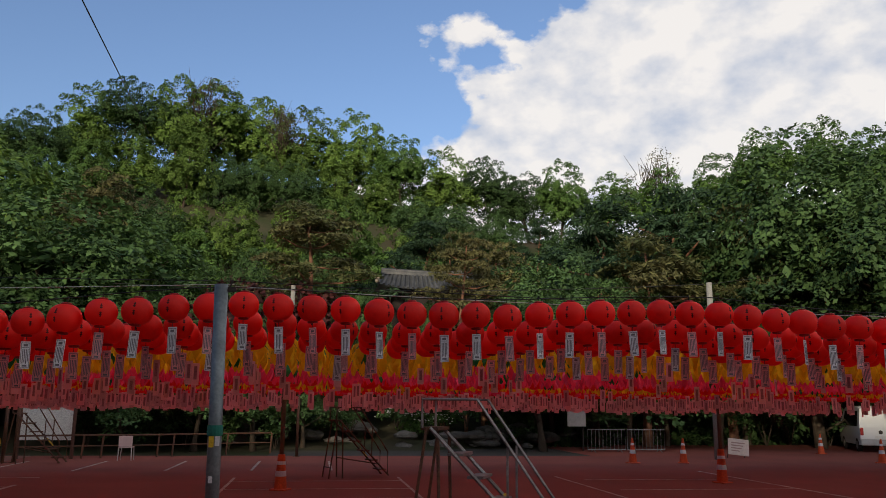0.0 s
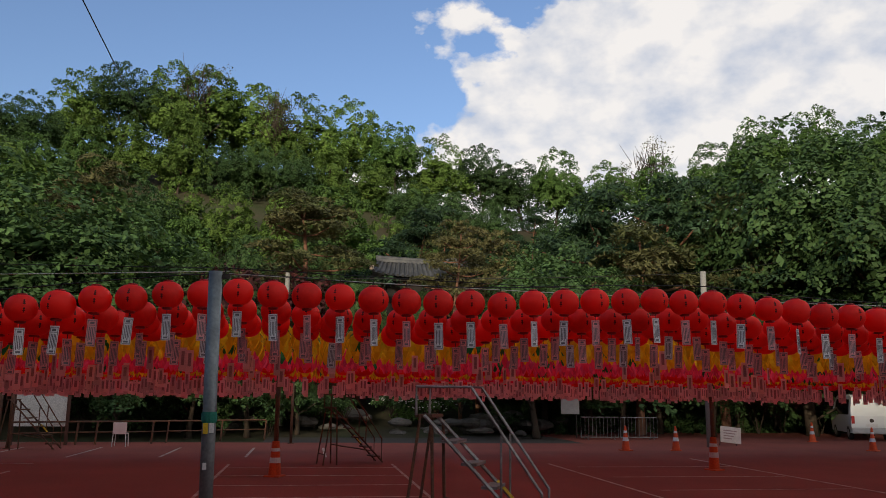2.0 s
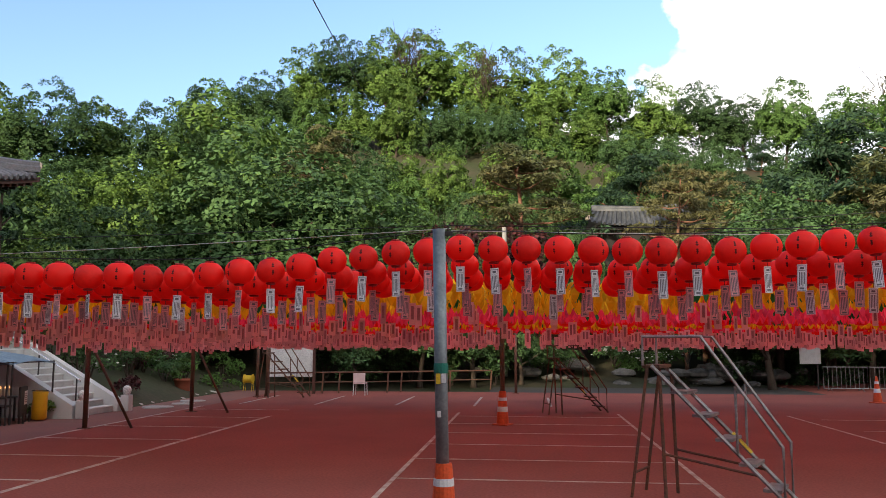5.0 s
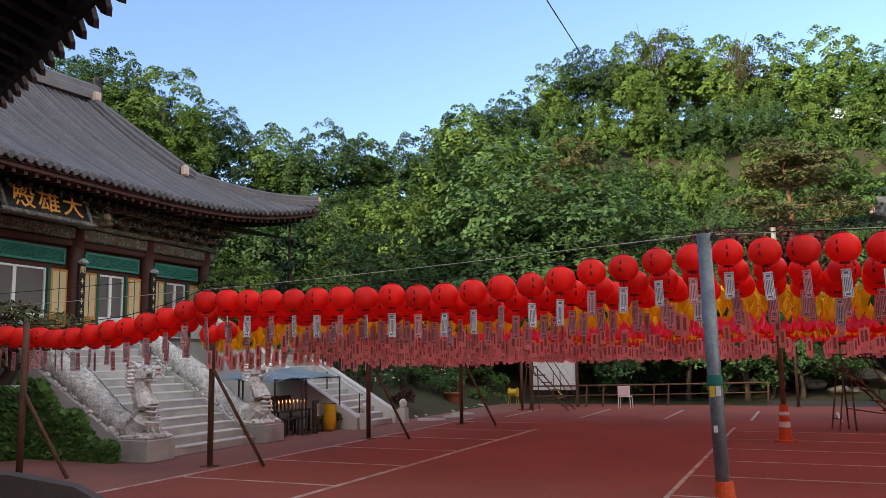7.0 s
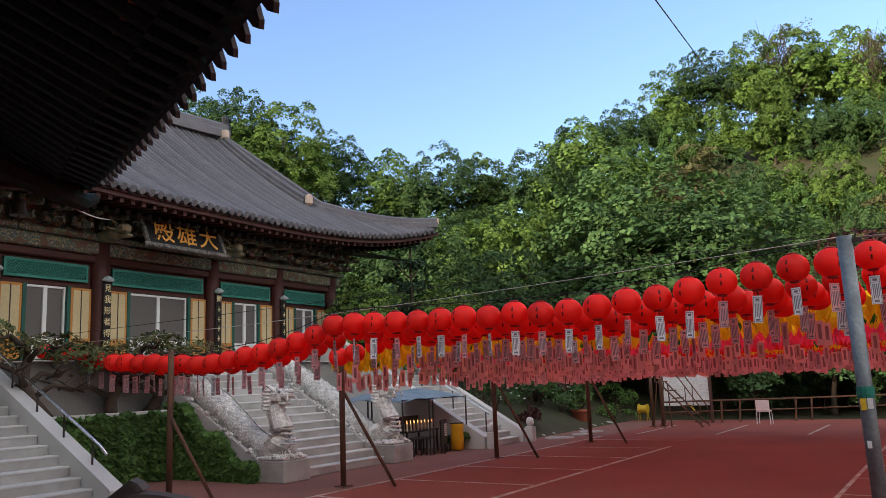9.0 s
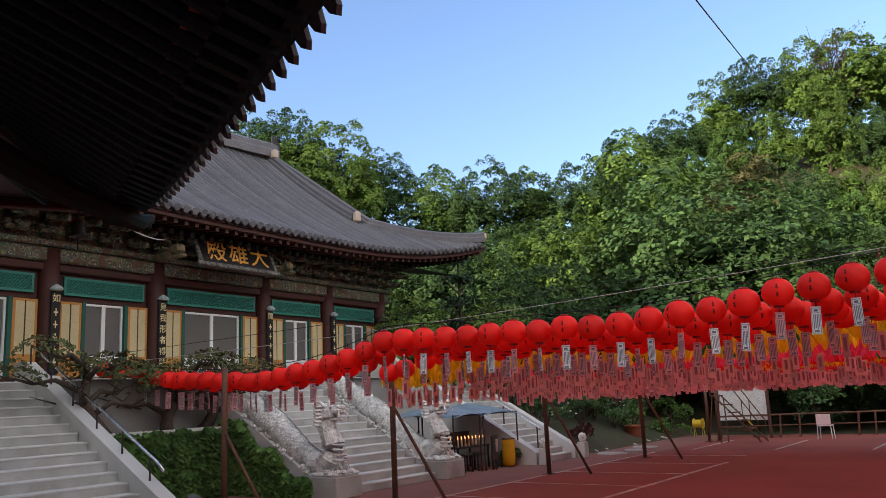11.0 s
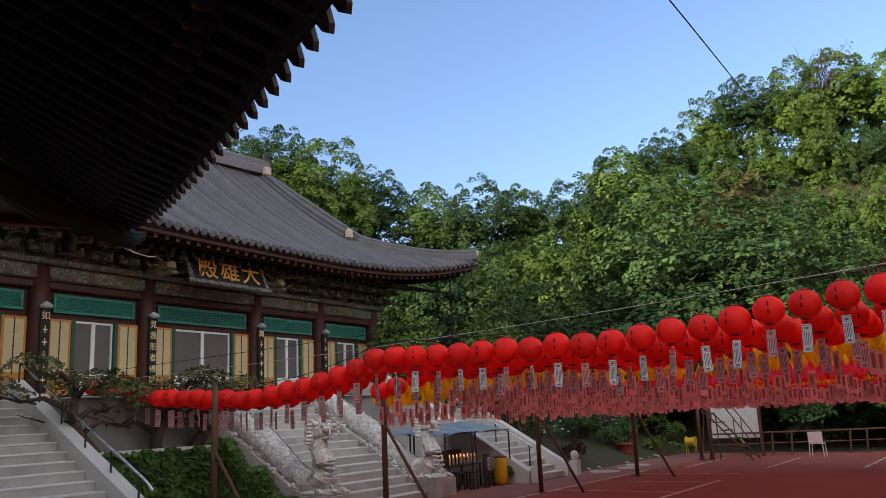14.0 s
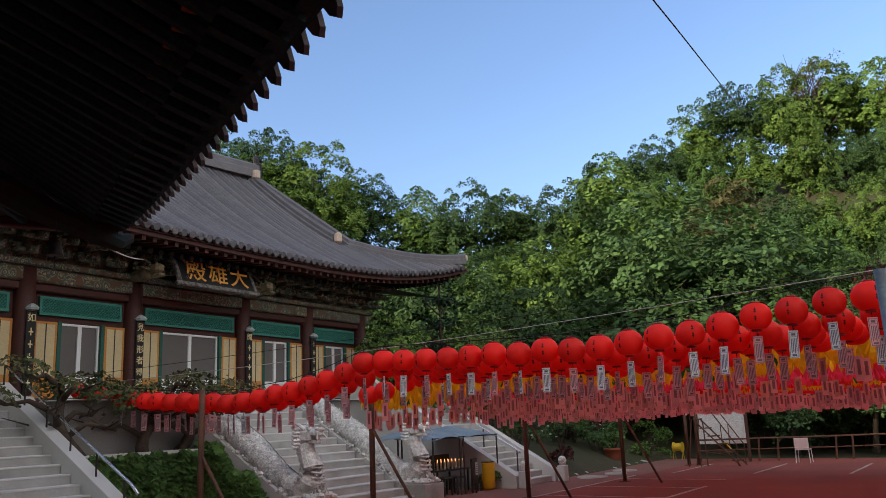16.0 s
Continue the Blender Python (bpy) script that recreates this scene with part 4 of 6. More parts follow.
part("pole", Kit().tube([(0, 0, -0.05), (0, 0, 3.03)], 0.064, 16), GALV, tops, "galvanised steel pipe", True)
part("top_clamp", Kit().box(-0.03, 0.14, -0.02, 0.02, 2.96, 3.0).tube([(0.08, 0, 3.0), (0.11, 0, 3.08)], 0.008, 5), IRON, tops)
part("green_rag", Kit().turned([(0.068, 1.60), (0.074, 1.63), (0.072, 1.68), (0.067, 1.70)], 14), mat("green_cloth", (0.02, 0.15, 0.11), 0.9), tops, "green cloth tied round the pole")
part("sticker", Kit().box(-0.045, 0.0, -0.067, -0.05, 1.5, 1.6), YELLOW_PAINT, tops, "yellow sticker")
part("sticker", Kit().box(0.01, 0.05, -0.063, -0.04, 1.51, 1.6), CONE_WHITE, tops, "white sticker")
part("sticker", Kit().box(-0.035, 0.0, -0.067, -0.05, 1.18, 1.24), CONE_WHITE, tops, "white sticker")


def wire(name, pts, r, material, label):
    return tagged(part(name, Kit().tube(pts, r, 5), material, smooth=True), label, "cable")


def hang(a, b, sag, n=14):
    a, b = Vector(a), Vector(b)
    return [a.lerp(b, i / n) - Vector((0, 0, sag * 4 * (i / n) * (1 - i / n))) for i in range(n + 1)]


pts = []
x = -17.2
while x < 22.3:
    pts.append((x, front_y(x), lantern_z(x, front_y(x)) + 0.225))
    x += 0.45
wire("lantern_wire", pts, 0.007, WIRE, "black cable carrying the front lantern row")
wire("overhead_wire", hang((-17.3, 10.6, 3.0), (-1.0, 10.0, 3.33), 0.12), 0.0055, PALE_WIRE, "pale cable strung above the lanterns")
wire("overhead_wire", hang((-1.0, 10.0, 3.3), (9.5, 11.4, 3.35), 0.05), 0.0055, PALE_WIRE, "pale cable strung above the lanterns")
wire("overhead_wire", hang((9.5, 11.4, 3.35), (24, 13.0, 3.2), 0.1), 0.0055, PALE_WIRE, "pale cable strung above the lanterns")
wire("overhead_wire", hang((-17.3, 9.8, 3.1), (-1.0, 9.95, 3.36), 0.02), 0.005, WIRE, "thin black cable above the lanterns")
wire("overhead_wire", hang((-1.0, 9.95, 3.36), (24, 14, 3.5), 0.05), 0.006, WIRE, "thin black cable above the lanterns")

# ---- trees ----


def leaf_mesh(cen, nor, sz, rs, slim=0.6):
    """Leaves as small bent rhombs round given centres, normals and half lengths; tips turn downwards."""
    m = len(cen)
    nor = nor / (np.linalg.norm(nor, axis=1)[:, None] + 1e-9)
    t = rs.normal(size=(m, 3)) + np.array((0, 0, 0.25))
    t -= nor * (t * nor).sum(1)[:, None]
    t /= np.linalg.norm(t, axis=1)[:, None] + 1e-9
    b = np.cross(nor, t)
    sz = sz[:, None]
    vs = np.stack([cen - t * sz, cen + b * sz * slim - nor * sz * 0.15, cen + t * sz, cen - b * sz * slim - nor * sz * 0.15], 1).reshape(-1, 3)
    me = bpy.data.meshes.new("crown")
    me.vertices.add(m * 4)
    me.vertices.foreach_set("co", vs.astype(np.float32).ravel())
    me.loops.add(m * 4)
    me.loops.foreach_set("vertex_index", np.arange(m * 4, dtype=np.int32))
    me.polygons.add(m)
    me.polygons.foreach_set("loop_start", np.arange(0, m * 4, 4, dtype=np.int32))
    me.polygons.foreach_set("loop_total", np.full(m, 4, dtype=np.int32))
    me.update()
    me.validate()
    return me


def pads(rs, spots, leaf, dens, slim=0.6):
    """Foliage in shallow domed pads, dense on top and open beneath. spots: centre, outward direction, radius, depth."""
    C, Nn, S = [], [], []
    for c, d, r, deep in spots:
        n = max(8, int(dens * r * r))
        up = np.array(d) * 0.8 + np.array((0, 0, 0.8)) + rs.normal(size=3) * 0.3
        up /= np.linalg.norm(up)
        a = np.cross(up, (0.31, 0.95, 0.05))
        a /= np.linalg.norm(a)
        b = np.cross(up, a)
        q, u = rs.rand(n) * 6.283, np.sqrt(rs.rand(n))
        u *= 1 + 0.28 * np.sin(3 * q + c[0] * 5) * rs.rand(n)
        off = (a[None] * np.cos(q)[:, None] + b[None] * np.sin(q)[:, None]) * (u * r)[:, None] + up[None] * ((1 - u * u) * deep + rs.normal(size=n) * deep * 0.16)[:, None]
        C.append(np.array(c)[None] + off)
        Nn.append(up[None] * 0.9 + off / r * 0.5 + rs.normal(size=(n, 3)) * 0.5)
        S.append(leaf * (0.6 + 0.7 * rs.rand(n)))
    return np.concatenate(C), np.concatenate(Nn), np.concatenate(S)


def leaf_cloud(rs, lobes, per, leaf):
    """A low cloud of leaves on lobes given by centre and radii."""
    spots = []
    for cx, cy, cz, rx, ry, rz in lobes:
        for _ in range(5):
            d = rs.normal(size=3)
            d[2] = abs(d[2])
            d /= np.linalg.norm(d)
            spots.append(((cx + d[0] * rx * 0.6, cy + d[1] * ry * 0.6, cz + d[2] * rz * 0.6), d, max(rx * 0.55, 2 * leaf), max(rz * 0.35, leaf)))
    total = sum(l[3] * l[5] for l in lobes) * per * 12
    area = sum(q[2] ** 2 for q in spots)
    return leaf_mesh(*pads(rs, spots, leaf, min(total / area, 14000), 0.6), rs)


def limbs(rs, height, r0, reach, start=0.35, n=7, wind=0.3, lean=(0, 0)):
    k = Kit()
    tr = []
    for i in range(9):
        t = i / 8
        tr.append((lean[0] * t * t + wind * math.sin(3 * t + height), lean[1] * t * t + wind * math.cos(4 * t), height * t))
    k.tube(tr, [r0 * (1 - 0.8 * i / 8) * (1.35 if i == 0 else 1) for i in range(9)], 8)
    for j in range(n):
        t = start + (0.95 - start) * j / n
        i = int(t * 8)
        p = Vector(tr[i])
        a = 2.4 * j + rs.random()
        ln = reach * (1.1 - 0.6 * t)
        q = [p + Vector((math.cos(a) * ln * u, math.sin(a) * ln * u, ln * (0.45 * u + 0.25 * u * u))) for u in (0, 0.33, 0.66, 1)]
        k.tube(q, [r0 * 0.42 * (1 - t * 0.5), r0 * 0.3 * (1 - t * 0.5), r0 * 0.18, 0.03], 6)
    return k


def broadleaf(seed, h=10.0, spread=3.4, leaf=0.118, dens=300, n=150, pad=0.52):
    rs = np.random.RandomState(seed)
    # a crown of a few swelling boughs, each covered in pads
    boughs = [((0, 0, h * 0.66), spread * 0.72, h * 0.31)]
    for j in range(6):
        a = 1.05 * j + rs.rand() * 0.6
        rr = spread * rs.uniform(0.42, 0.6)
        boughs.append(((math.cos(a) * rr, math.sin(a) * rr, h * rs.uniform(0.30, 0.66)), spread * rs.uniform(0.42, 0.56), h * rs.uniform(0.15, 0.22)))
    spots, cores = [], []
    for c, r, rz in boughs:
        m = int(n * r * r / (spread * spread) * 0.75) + 3
        for q in range(m):
            z = 1 - 1.55 * (q + 0.5) / m
            a = 2.4 * q + rs.rand()
            w = math.sqrt(max(0, 1 - z * z))
            d = np.array((math.cos(a) * w, math.sin(a) * w, z))
            k = rs.uniform(0.72, 1.08)
            p = rs.uniform(0.6, 1.15) * pad * (1.0 if z > -0.2 else 0.8)
            spots.append(((c[0] + d[0] * r * k, c[1] + d[1] * r * k, c[2] + d[2] * rz * k), d, p, p * 0.85))
        for q in range(5):
            d = rs.normal(size=3) * 0.4
            cores.append(((c[0] + d[0] * r, c[1] + d[1] * r, c[2] + d[2] * rz * 0.7 - rz * 0.25), (0, 0, 1), r * 0.55, r * 0.2))
    A, B = pads(rs, spots, leaf, dens), pads(rs, cores, leaf * 1.7, 80)
    return leaf_mesh(*(np.concatenate(q) for q in zip(A, B)), rs), limbs(rs, h * 0.74, 0.2, spread * 0.72).mesh("trunk", True)


def pine(seed, h=8.0, spread=3.0):
    """A bent bare trunk that carries flat tufted shelves on its limb ends."""
    rs = np.random.RandomState(seed)
    k = Kit()
    tr = [Vector((0.42 * math.sin(3.2 * t + seed) * t, 0.35 * math.sin(4.1 * t + 2 * seed) * t, h * 0.93 * t)) for t in [i / 9 for i in range(10)]]
    k.tube(tr, [0.19 * (1 - 0.78 * i / 9) for i in range(10)], 8)
    spots = []
    for j in range(13):
        t = 0.5 + 0.48 * j / 12
        p = tr[int(t * 9)]
        a = 2.4 * j + seed
        ln = spread * (1.15 - 0.85 * (t - 0.5) * 2) * rs.uniform(0.7, 1.0)
        e = p + Vector((math.cos(a) * ln, math.sin(a) * ln, 0.28 * ln * (t - 0.3)))
        k.tube([p, p.lerp(e, 0.5) + Vector((0, 0, -0.12)), e], [0.075 * (1.2 - t), 0.05, 0.02], 5)
        for u, r in ((0.55, 0.62), (0.8, 0.72), (1.0, 0.62)):
            c = p.lerp(e, u)
            for _ in range(2):
                spots.append(((c.x + rs.normal() * 0.35, c.y + rs.normal() * 0.35, c.z + 0.1 + rs.normal() * 0.1), (0, 0, 1), r * rs.uniform(0.8, 1.15), 0.24))
    for _ in range(6):
        spots.append(((tr[-1].x + rs.normal() * 0.5, tr[-1].y + rs.normal() * 0.5, h * 0.95 + rs.normal() * 0.15), (0, 0, 1), 0.7, 0.3))
    return leaf_mesh(*pads(rs, spots, 0.12, 300), rs, 0.3), k.mesh("trunk", True)


def spruce(seed, h=9.0):
    rs = np.random.RandomState(seed)
    lobes = []
    for j in range(9):
        t = j / 9
        for q in range(5):
            a = 1.26 * q + j
            rr = 1.9 * (1 - t) + 0.15
            lobes.append((math.cos(a) * rr * 0.7, math.sin(a) * rr * 0.7, h * (0.15 + 0.83 * t), 0.75 * (1.1 - t) + 0.2, 0.75 * (1.1 - t) + 0.2, 0.3))
    return leaf_cloud(rs, lobes, 22, 0.12), limbs(rs, h, 0.16, 1.5, 0.2, 12, 0.05).mesh("trunk", True)


def twiggy(seed, h=9.0):
    rs = np.random.RandomState(seed)
    lobes = [(rs.normal() * 1.2, rs.normal() * 1.2, h * (0.5 + 0.45 * rs.rand()), 1.1, 1.1, 1.3) for _ in range(12)]
    k = limbs(rs, h * 0.9, 0.16, 3.0, 0.3, 16, 0.2)
    for j in range(160):
        a, z0 = rs.rand() * 6.3, h * (0.45 + 0.4 * rs.rand())
        p = Vector((math.cos(a) * rs.rand() * 1.6, math.sin(a) * rs.rand() * 1.6, z0))
        d = Vector((rs.normal() * 0.35, rs.normal() * 0.35, 1)) * rs.uniform(0.9, 1.9)
        k.tube([p, p + d * 0.5 + Vector((0.05, 0, 0)), p + d], [0.03, 0.02, 0.008], 4)
    return leaf_cloud(rs, lobes, 4, 0.085), k.mesh("trunk", True)


KINDS = {}
for key, maker, leafmat, bark, args in (
        ("oak1", broadleaf, LEAF_BRIGHT, BARK, dict(seed=1)), ("oak2", broadleaf, LEAF_MID, BARK, dict(seed=2, spread=3.9, h=9.5)), ("oak3", broadleaf, LEAF_BRIGHT, BARK, dict(seed=3, spread=3.1, h=10.5)),
        ("elm1", broadleaf, LEAF_DARK, BARK, dict(seed=4, spread=3.7, leaf=0.09, dens=440, pad=0.48, n=170)), ("elm2", broadleaf, LEAF_DARK, BARK, dict(seed=5, spread=4.2, h=9.0, leaf=0.09, dens=440, pad=0.48, n=180)), ("ash1", broadleaf, LEAF_MID, BARK, dict(seed=6, h=11, spread=3.3)),
        ("oak4", broadleaf, LEAF_BRIGHT, BARK, dict(seed=21, spread=3.6, leaf=0.095, dens=420, pad=0.48, n=165)), ("pine1", pine, LEAF_PINE, PINE_BARK, dict(seed=7)), ("pine2", pine, LEAF_BROWN, PINE_BARK, dict(seed=8, spread=3.4)), ("pine3", pine, LEAF_BLUE, BARK, dict(seed=9, spread=2.0, h=9)),
        ("pine4", pine, LEAF_BLUE, PINE_BARK, dict(seed=17, spread=3.6, h=8.5)),
        ("spruce", spruce, LEAF_BLUE, BARK, dict(seed=10)), ("twig", twiggy, LEAF_TWIG, BARK, dict(seed=11)), ("young", broadleaf, LEAF_BRIGHT, BARK, dict(seed=12, h=5, spread=1.7, leaf=0.075, dens=600, pad=0.3, n=110)),
        ("maroon", broadleaf, LEAF_RED, BARK, dict(seed=13, h=4, spread=2.3, leaf=0.08, dens=500, pad=0.36, n=90))):
    c, t = maker(**args)
    c.materials.append(leafmat)
    t.materials.append(bark)
    KINDS[key] = (c, t, max(v.co.z for v in c.vertices))
WORDS = {"oak": "broad-leaved tree in fresh bright green leaf", "elm": "broad-leaved tree with dense dark green crown", "ash": "tall broad-leaved tree in mid green leaf", "pine": "pine with layered tufted branches on the hill",
         "spru": "dark spruce with drooping tiers beside the hall", "twig": "thin tree with bare budding twigs", "youn": "small bright green leafy tree by the terrace", "maro": "low tree with dull maroon leaves"}
TREE_N = 0


def tree(kind, a, d, el, base=None, wide=1.0):
    """A tree at bearing a and distance d whose top stands el degrees above eye level."""
    global TREE_N
    TREE_N += 1
    x, y = -math.sin(radians(a)) * d, math.cos(radians(a)) * d
    z0 = hill(x, y) - 1.5 if base is None else base
    crown, trunk, h = KINDS[kind]
    top = EYE + d * math.tan(radians(el))
    sc = (top - z0) / h
    if sc < 0.45:
        sc = 0.45
        z0 = top - sc * h
    tw = min(max(wide * sc, 0.75 * wide), 1.55 * wide)
    o = thing("tree", next(v for k, v in WORDS.items() if kind.startswith(k)), "tree", Matrix.Translation((x, y, z0)) @ Matrix.Rotation(TREE_N * 2.399, 4, "Z") @ Matrix.Diagonal((tw, tw, sc, 1)), "hill trees")
    part("trunk", trunk, None, o)
    part("crown", crown, None, o)
    return o


tr = random.Random(5)
# skyline row
a = -44.0
while a < 23:
    k = tr.choice(("oak1", "oak2", "oak3", "ash1", "oak1", "elm1"))
    # darker kinds on the right, picked to dim that side of the skyline
    if a < -12:
        k = tr.choice(("ash1", "elm1", "elm1"))
    tree(k, a, tr.uniform(78, 88), ridge(a) - tr.uniform(-0.6, 0.5), wide=tr.uniform(0.95, 1.15))
    a += tr.uniform(2.6, 3.8)
a = 22.5
while a < 64:
    tree(tr.choice(("oak4", "oak3", "oak4", "elm1")), a, tr.uniform(46, 52), ridge(a) - tr.uniform(-0.8, 0.1), wide=1.0)
    a += tr.uniform(3.0, 4.2)
# slope rows behind one another
for d0, drop, ks, st in ((70, 3.0, ("oak1", "oak2", "oak3", "ash1", "elm1"), 2.9), (75, 4.4, ("ash1", "oak2", "oak1", "elm1"), 2.8), (60, 6.0, ("oak1", "elm1", "oak2", "ash1"), 3.3), (51, 8.6, ("elm1", "elm2", "oak2", "pine1"), 4.6)):
    a = -44 + st / 2
    while a < 25:
        e = ridge(a) - drop - tr.uniform(0, 1.6)
        k = tr.choice(ks)
        # right slope has dark pines; darker leaves also stand in for dimmer light
        if a < -8:
            k = {"oak1": "elm1", "oak3": "elm2", "oak2": "pine4", "ash1": "elm1"}.get(k, k)
        tree(k, a, d0 + tr.uniform(-3, 3), max(e, 7.5), wide=tr.uniform(0.75, 1.0))
        a += st * tr.uniform(0.85, 1.15)
a = 22
while a < 62:
    tree(tr.choice(("oak4", "elm1", "elm2", "oak4")), a, tr.uniform(40, 44), tr.uniform(10.5, 13.0))
    tree(tr.choice(("elm1", "elm2")), a + 1.5, tr.uniform(45, 47), tr.uniform(11.5, 13.2), wide=1.15)
    a += tr.uniform(3.5, 5)
# single trees that stand out
for kind, a, d, el, base, wide in (("pine1", 0.8, 41, 14.0, 3.6, 1.15), ("pine2", -10.2, 39.5, 12.2, 3.5, 0.85), ("pine4", -7.5, 46, 13.2, None, 0.9), ("elm2", 18.8, 41, 14.6, None, 1.2), ("elm1", 22, 43, 12.0, None, 1.0), ("pine4", -24.6, 46, 15.4, None, 1.1), ("pine1", -28.6, 45, 13.6, None, 1.0), ("pine4", -20.3, 47, 14.4, None, 1.0), ("pine1", -23, 42, 11.8, None, 1.0),
                                   ("pine2", -12, 45, 11.6, None, 0.8), ("elm2", -16, 41, 10.6, None, 1.0), ("pine1", -9, 44, 11.5, None, 0.7), ("pine2", 15.3, 54, 15.0, None, 1.0), ("pine3", 23.6, 60, 17.4, None, 0.6),
                                   ("twig", 8.8, 84, 21.8, None, 1.0), ("twig", 3, 84, 20.7, None, 0.9), ("twig", -24.2, 82, 17.2, None, 1.1), ("elm1", -33.5, 46, 18.2, None, 1.1), ("elm1", -38.5, 44, 18, None, 1.1), ("elm1", -30, 47, 15.6, None, 1.0),
                                   ("spruce", 35.2, 33, 10.2, None, 0.8), ("young", 38.6, 27, 7.5, 1.0, 1.0), ("young", 32.6, 27, 7.3, 1.0, 1.0), ("maroon", 5, 40, 8.9, None, 1.2), ("maroon", 1, 41, 8.6, None, 1.2),
                                   ("elm2", 29, 36, 9.5, None, 0.9), ("elm1", 8, 39, 9.5, None, 0.9), ("elm2", -20, 41, 9.2, -0.3, 1.0), ("elm1", -33, 46, 10.5, None, 1.0), ("oak2", 12, 42, 11.0, None, 0.9), ("elm2", -3.2, 40.5, 8.3, None, 0.6), ("pine2", -10.6, 41.0, 9.6, None, 0.6), ("elm1", -8.2, 40.6, 8.1, None, 0.5)):
    tree(kind, a, d, el, base, wide)

# unseen tall trees added behind the near hall's end to block low sun
for bx, by in ((-33, -9), (-29, -13), (-25, -12), (-21, -14), (-37, -6), (-31, -17), (-23, -18)):
    tree("elm2", bearing(bx, by), math.hypot(bx, by), math.degrees(math.atan2(14.5 - EYE, math.hypot(bx, by))), -0.5, 1.0)

# ---- the hall whose eave hangs over the camera: local x along the eave towards its corner, y inwards ----
NEAR = Matrix.Translation((0.690, 1.449, 0)) @ Matrix.Rotation(radians(90 + 64.5), 4, "Z")
near = thing("near_hall", "dark temple hall whose tiled eave hangs overhead", "temple", NEAR)
NE0, NE1 = -26.0, 11.9


def near_eave(s):
    k = max(0.0, (s - 2) / 10)
    return 4.52 + 0.36 * k ** 2.2


def near_z(s, q):
    return near_eave(s) + 0.34 * q + 0.03 * q * q


k = Kit()
cols_n = [NE0 + (NE1 - NE0) * i / 40 for i in range(41)]
qs = [0, 1.2, 2.4, 4.0, 6.0, 8.0]
vs = [(s - (0.35 * q if s > 8 else 0) * max(0, (s - 8) / 3.9), q, near_z(s, q)) for s in cols_n for q in qs]
fs = [(i * 6 + j, i * 6 + j + 1, (i + 1) * 6 + j + 1, (i + 1) * 6 + j) for i in range(40) for j in range(5)]
k.add(vs, fs)
k.add([(x, y, z - 0.16) for x, y, z in vs], [f[::-1] for f in fs])
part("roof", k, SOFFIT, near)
k = Kit().add([(NE0, 8, near_z(0, 8)), (NE1 - 2.8, 8, near_z(0, 8)), (NE1 - 2.8, 16, near_z(0, 0) - 0.4), (NE0, 16, near_z(0, 0) - 0.4)], [(0, 1, 2, 3)])
part("back_roof", k, TILE, near)
# tile ends along the eave, each with its drip plate
n_tiles = int((NE1 - NE0) / 0.3)
cap_kit = Kit().tube([(0, 0.35, 0.12), (0, 0.0, 0.06)], 0.085, 9)
cap_mesh = cap_kit.mesh("tile_end", True)
cap_mesh.materials.append(TILE)
drip = Kit()
prof = [(-0.115, 0.04), (-0.11, -0.03), (-0.07, -0.12), (0, -0.16), (0.07, -0.12), (0.11, -0.03), (0.115, 0.04)]
drip.add([(x, -0.06 + 0.5 * (z - 0.04), z) for x, z in prof] + [(x, -0.02 + 0.5 * (z - 0.04), z) for x, z in prof], [tuple(range(7)), tuple(range(13, 6, -1))] + [(i, i + 7, i + 8, i + 1) for i in range(6)])
drip.box(-0.11, 0.11, -0.045, 0.4, 0.0, 0.03)
drip_mesh = drip.mesh("drip_tile")
drip_mesh.materials.append(TILE)
for i in range(n_tiles):
    s = NE1 - 0.15 - 0.3 * i
    if s < -6:
        break
    part("tile_end", cap_mesh, None, near, m=Matrix.Translation((s, 0, near_eave(s) + 0.02)))
    part("drip_tile", drip_mesh, None, near, m=Matrix.Translation((s - 0.15, 0, near_eave(s) + 0.0)))
k = Kit().strip([[(s, y, near_eave(s) - 0.16 + dz) for y, dz in ((0.06, -0.04), (0.06, 0.1), (0.18, 0.1), (0.18, -0.04))] for s in cols_n])
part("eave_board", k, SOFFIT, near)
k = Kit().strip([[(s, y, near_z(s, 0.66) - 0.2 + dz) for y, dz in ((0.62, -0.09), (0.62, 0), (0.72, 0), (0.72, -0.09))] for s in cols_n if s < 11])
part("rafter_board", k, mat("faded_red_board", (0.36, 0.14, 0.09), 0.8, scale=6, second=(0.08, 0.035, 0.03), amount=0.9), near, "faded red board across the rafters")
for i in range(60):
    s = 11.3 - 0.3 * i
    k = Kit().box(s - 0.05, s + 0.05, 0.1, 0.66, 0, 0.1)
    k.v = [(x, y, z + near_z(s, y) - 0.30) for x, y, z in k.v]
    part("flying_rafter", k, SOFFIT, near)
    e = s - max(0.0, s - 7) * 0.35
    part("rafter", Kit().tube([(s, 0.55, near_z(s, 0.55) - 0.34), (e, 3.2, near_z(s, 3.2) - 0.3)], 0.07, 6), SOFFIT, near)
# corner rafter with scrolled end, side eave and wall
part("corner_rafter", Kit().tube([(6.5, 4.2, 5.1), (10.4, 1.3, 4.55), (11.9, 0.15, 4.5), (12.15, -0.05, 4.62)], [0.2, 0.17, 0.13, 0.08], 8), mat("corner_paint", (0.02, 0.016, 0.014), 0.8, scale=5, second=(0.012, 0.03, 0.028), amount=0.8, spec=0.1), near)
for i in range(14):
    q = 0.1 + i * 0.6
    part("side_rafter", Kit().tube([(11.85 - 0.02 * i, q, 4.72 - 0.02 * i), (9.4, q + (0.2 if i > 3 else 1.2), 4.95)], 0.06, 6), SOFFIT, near)
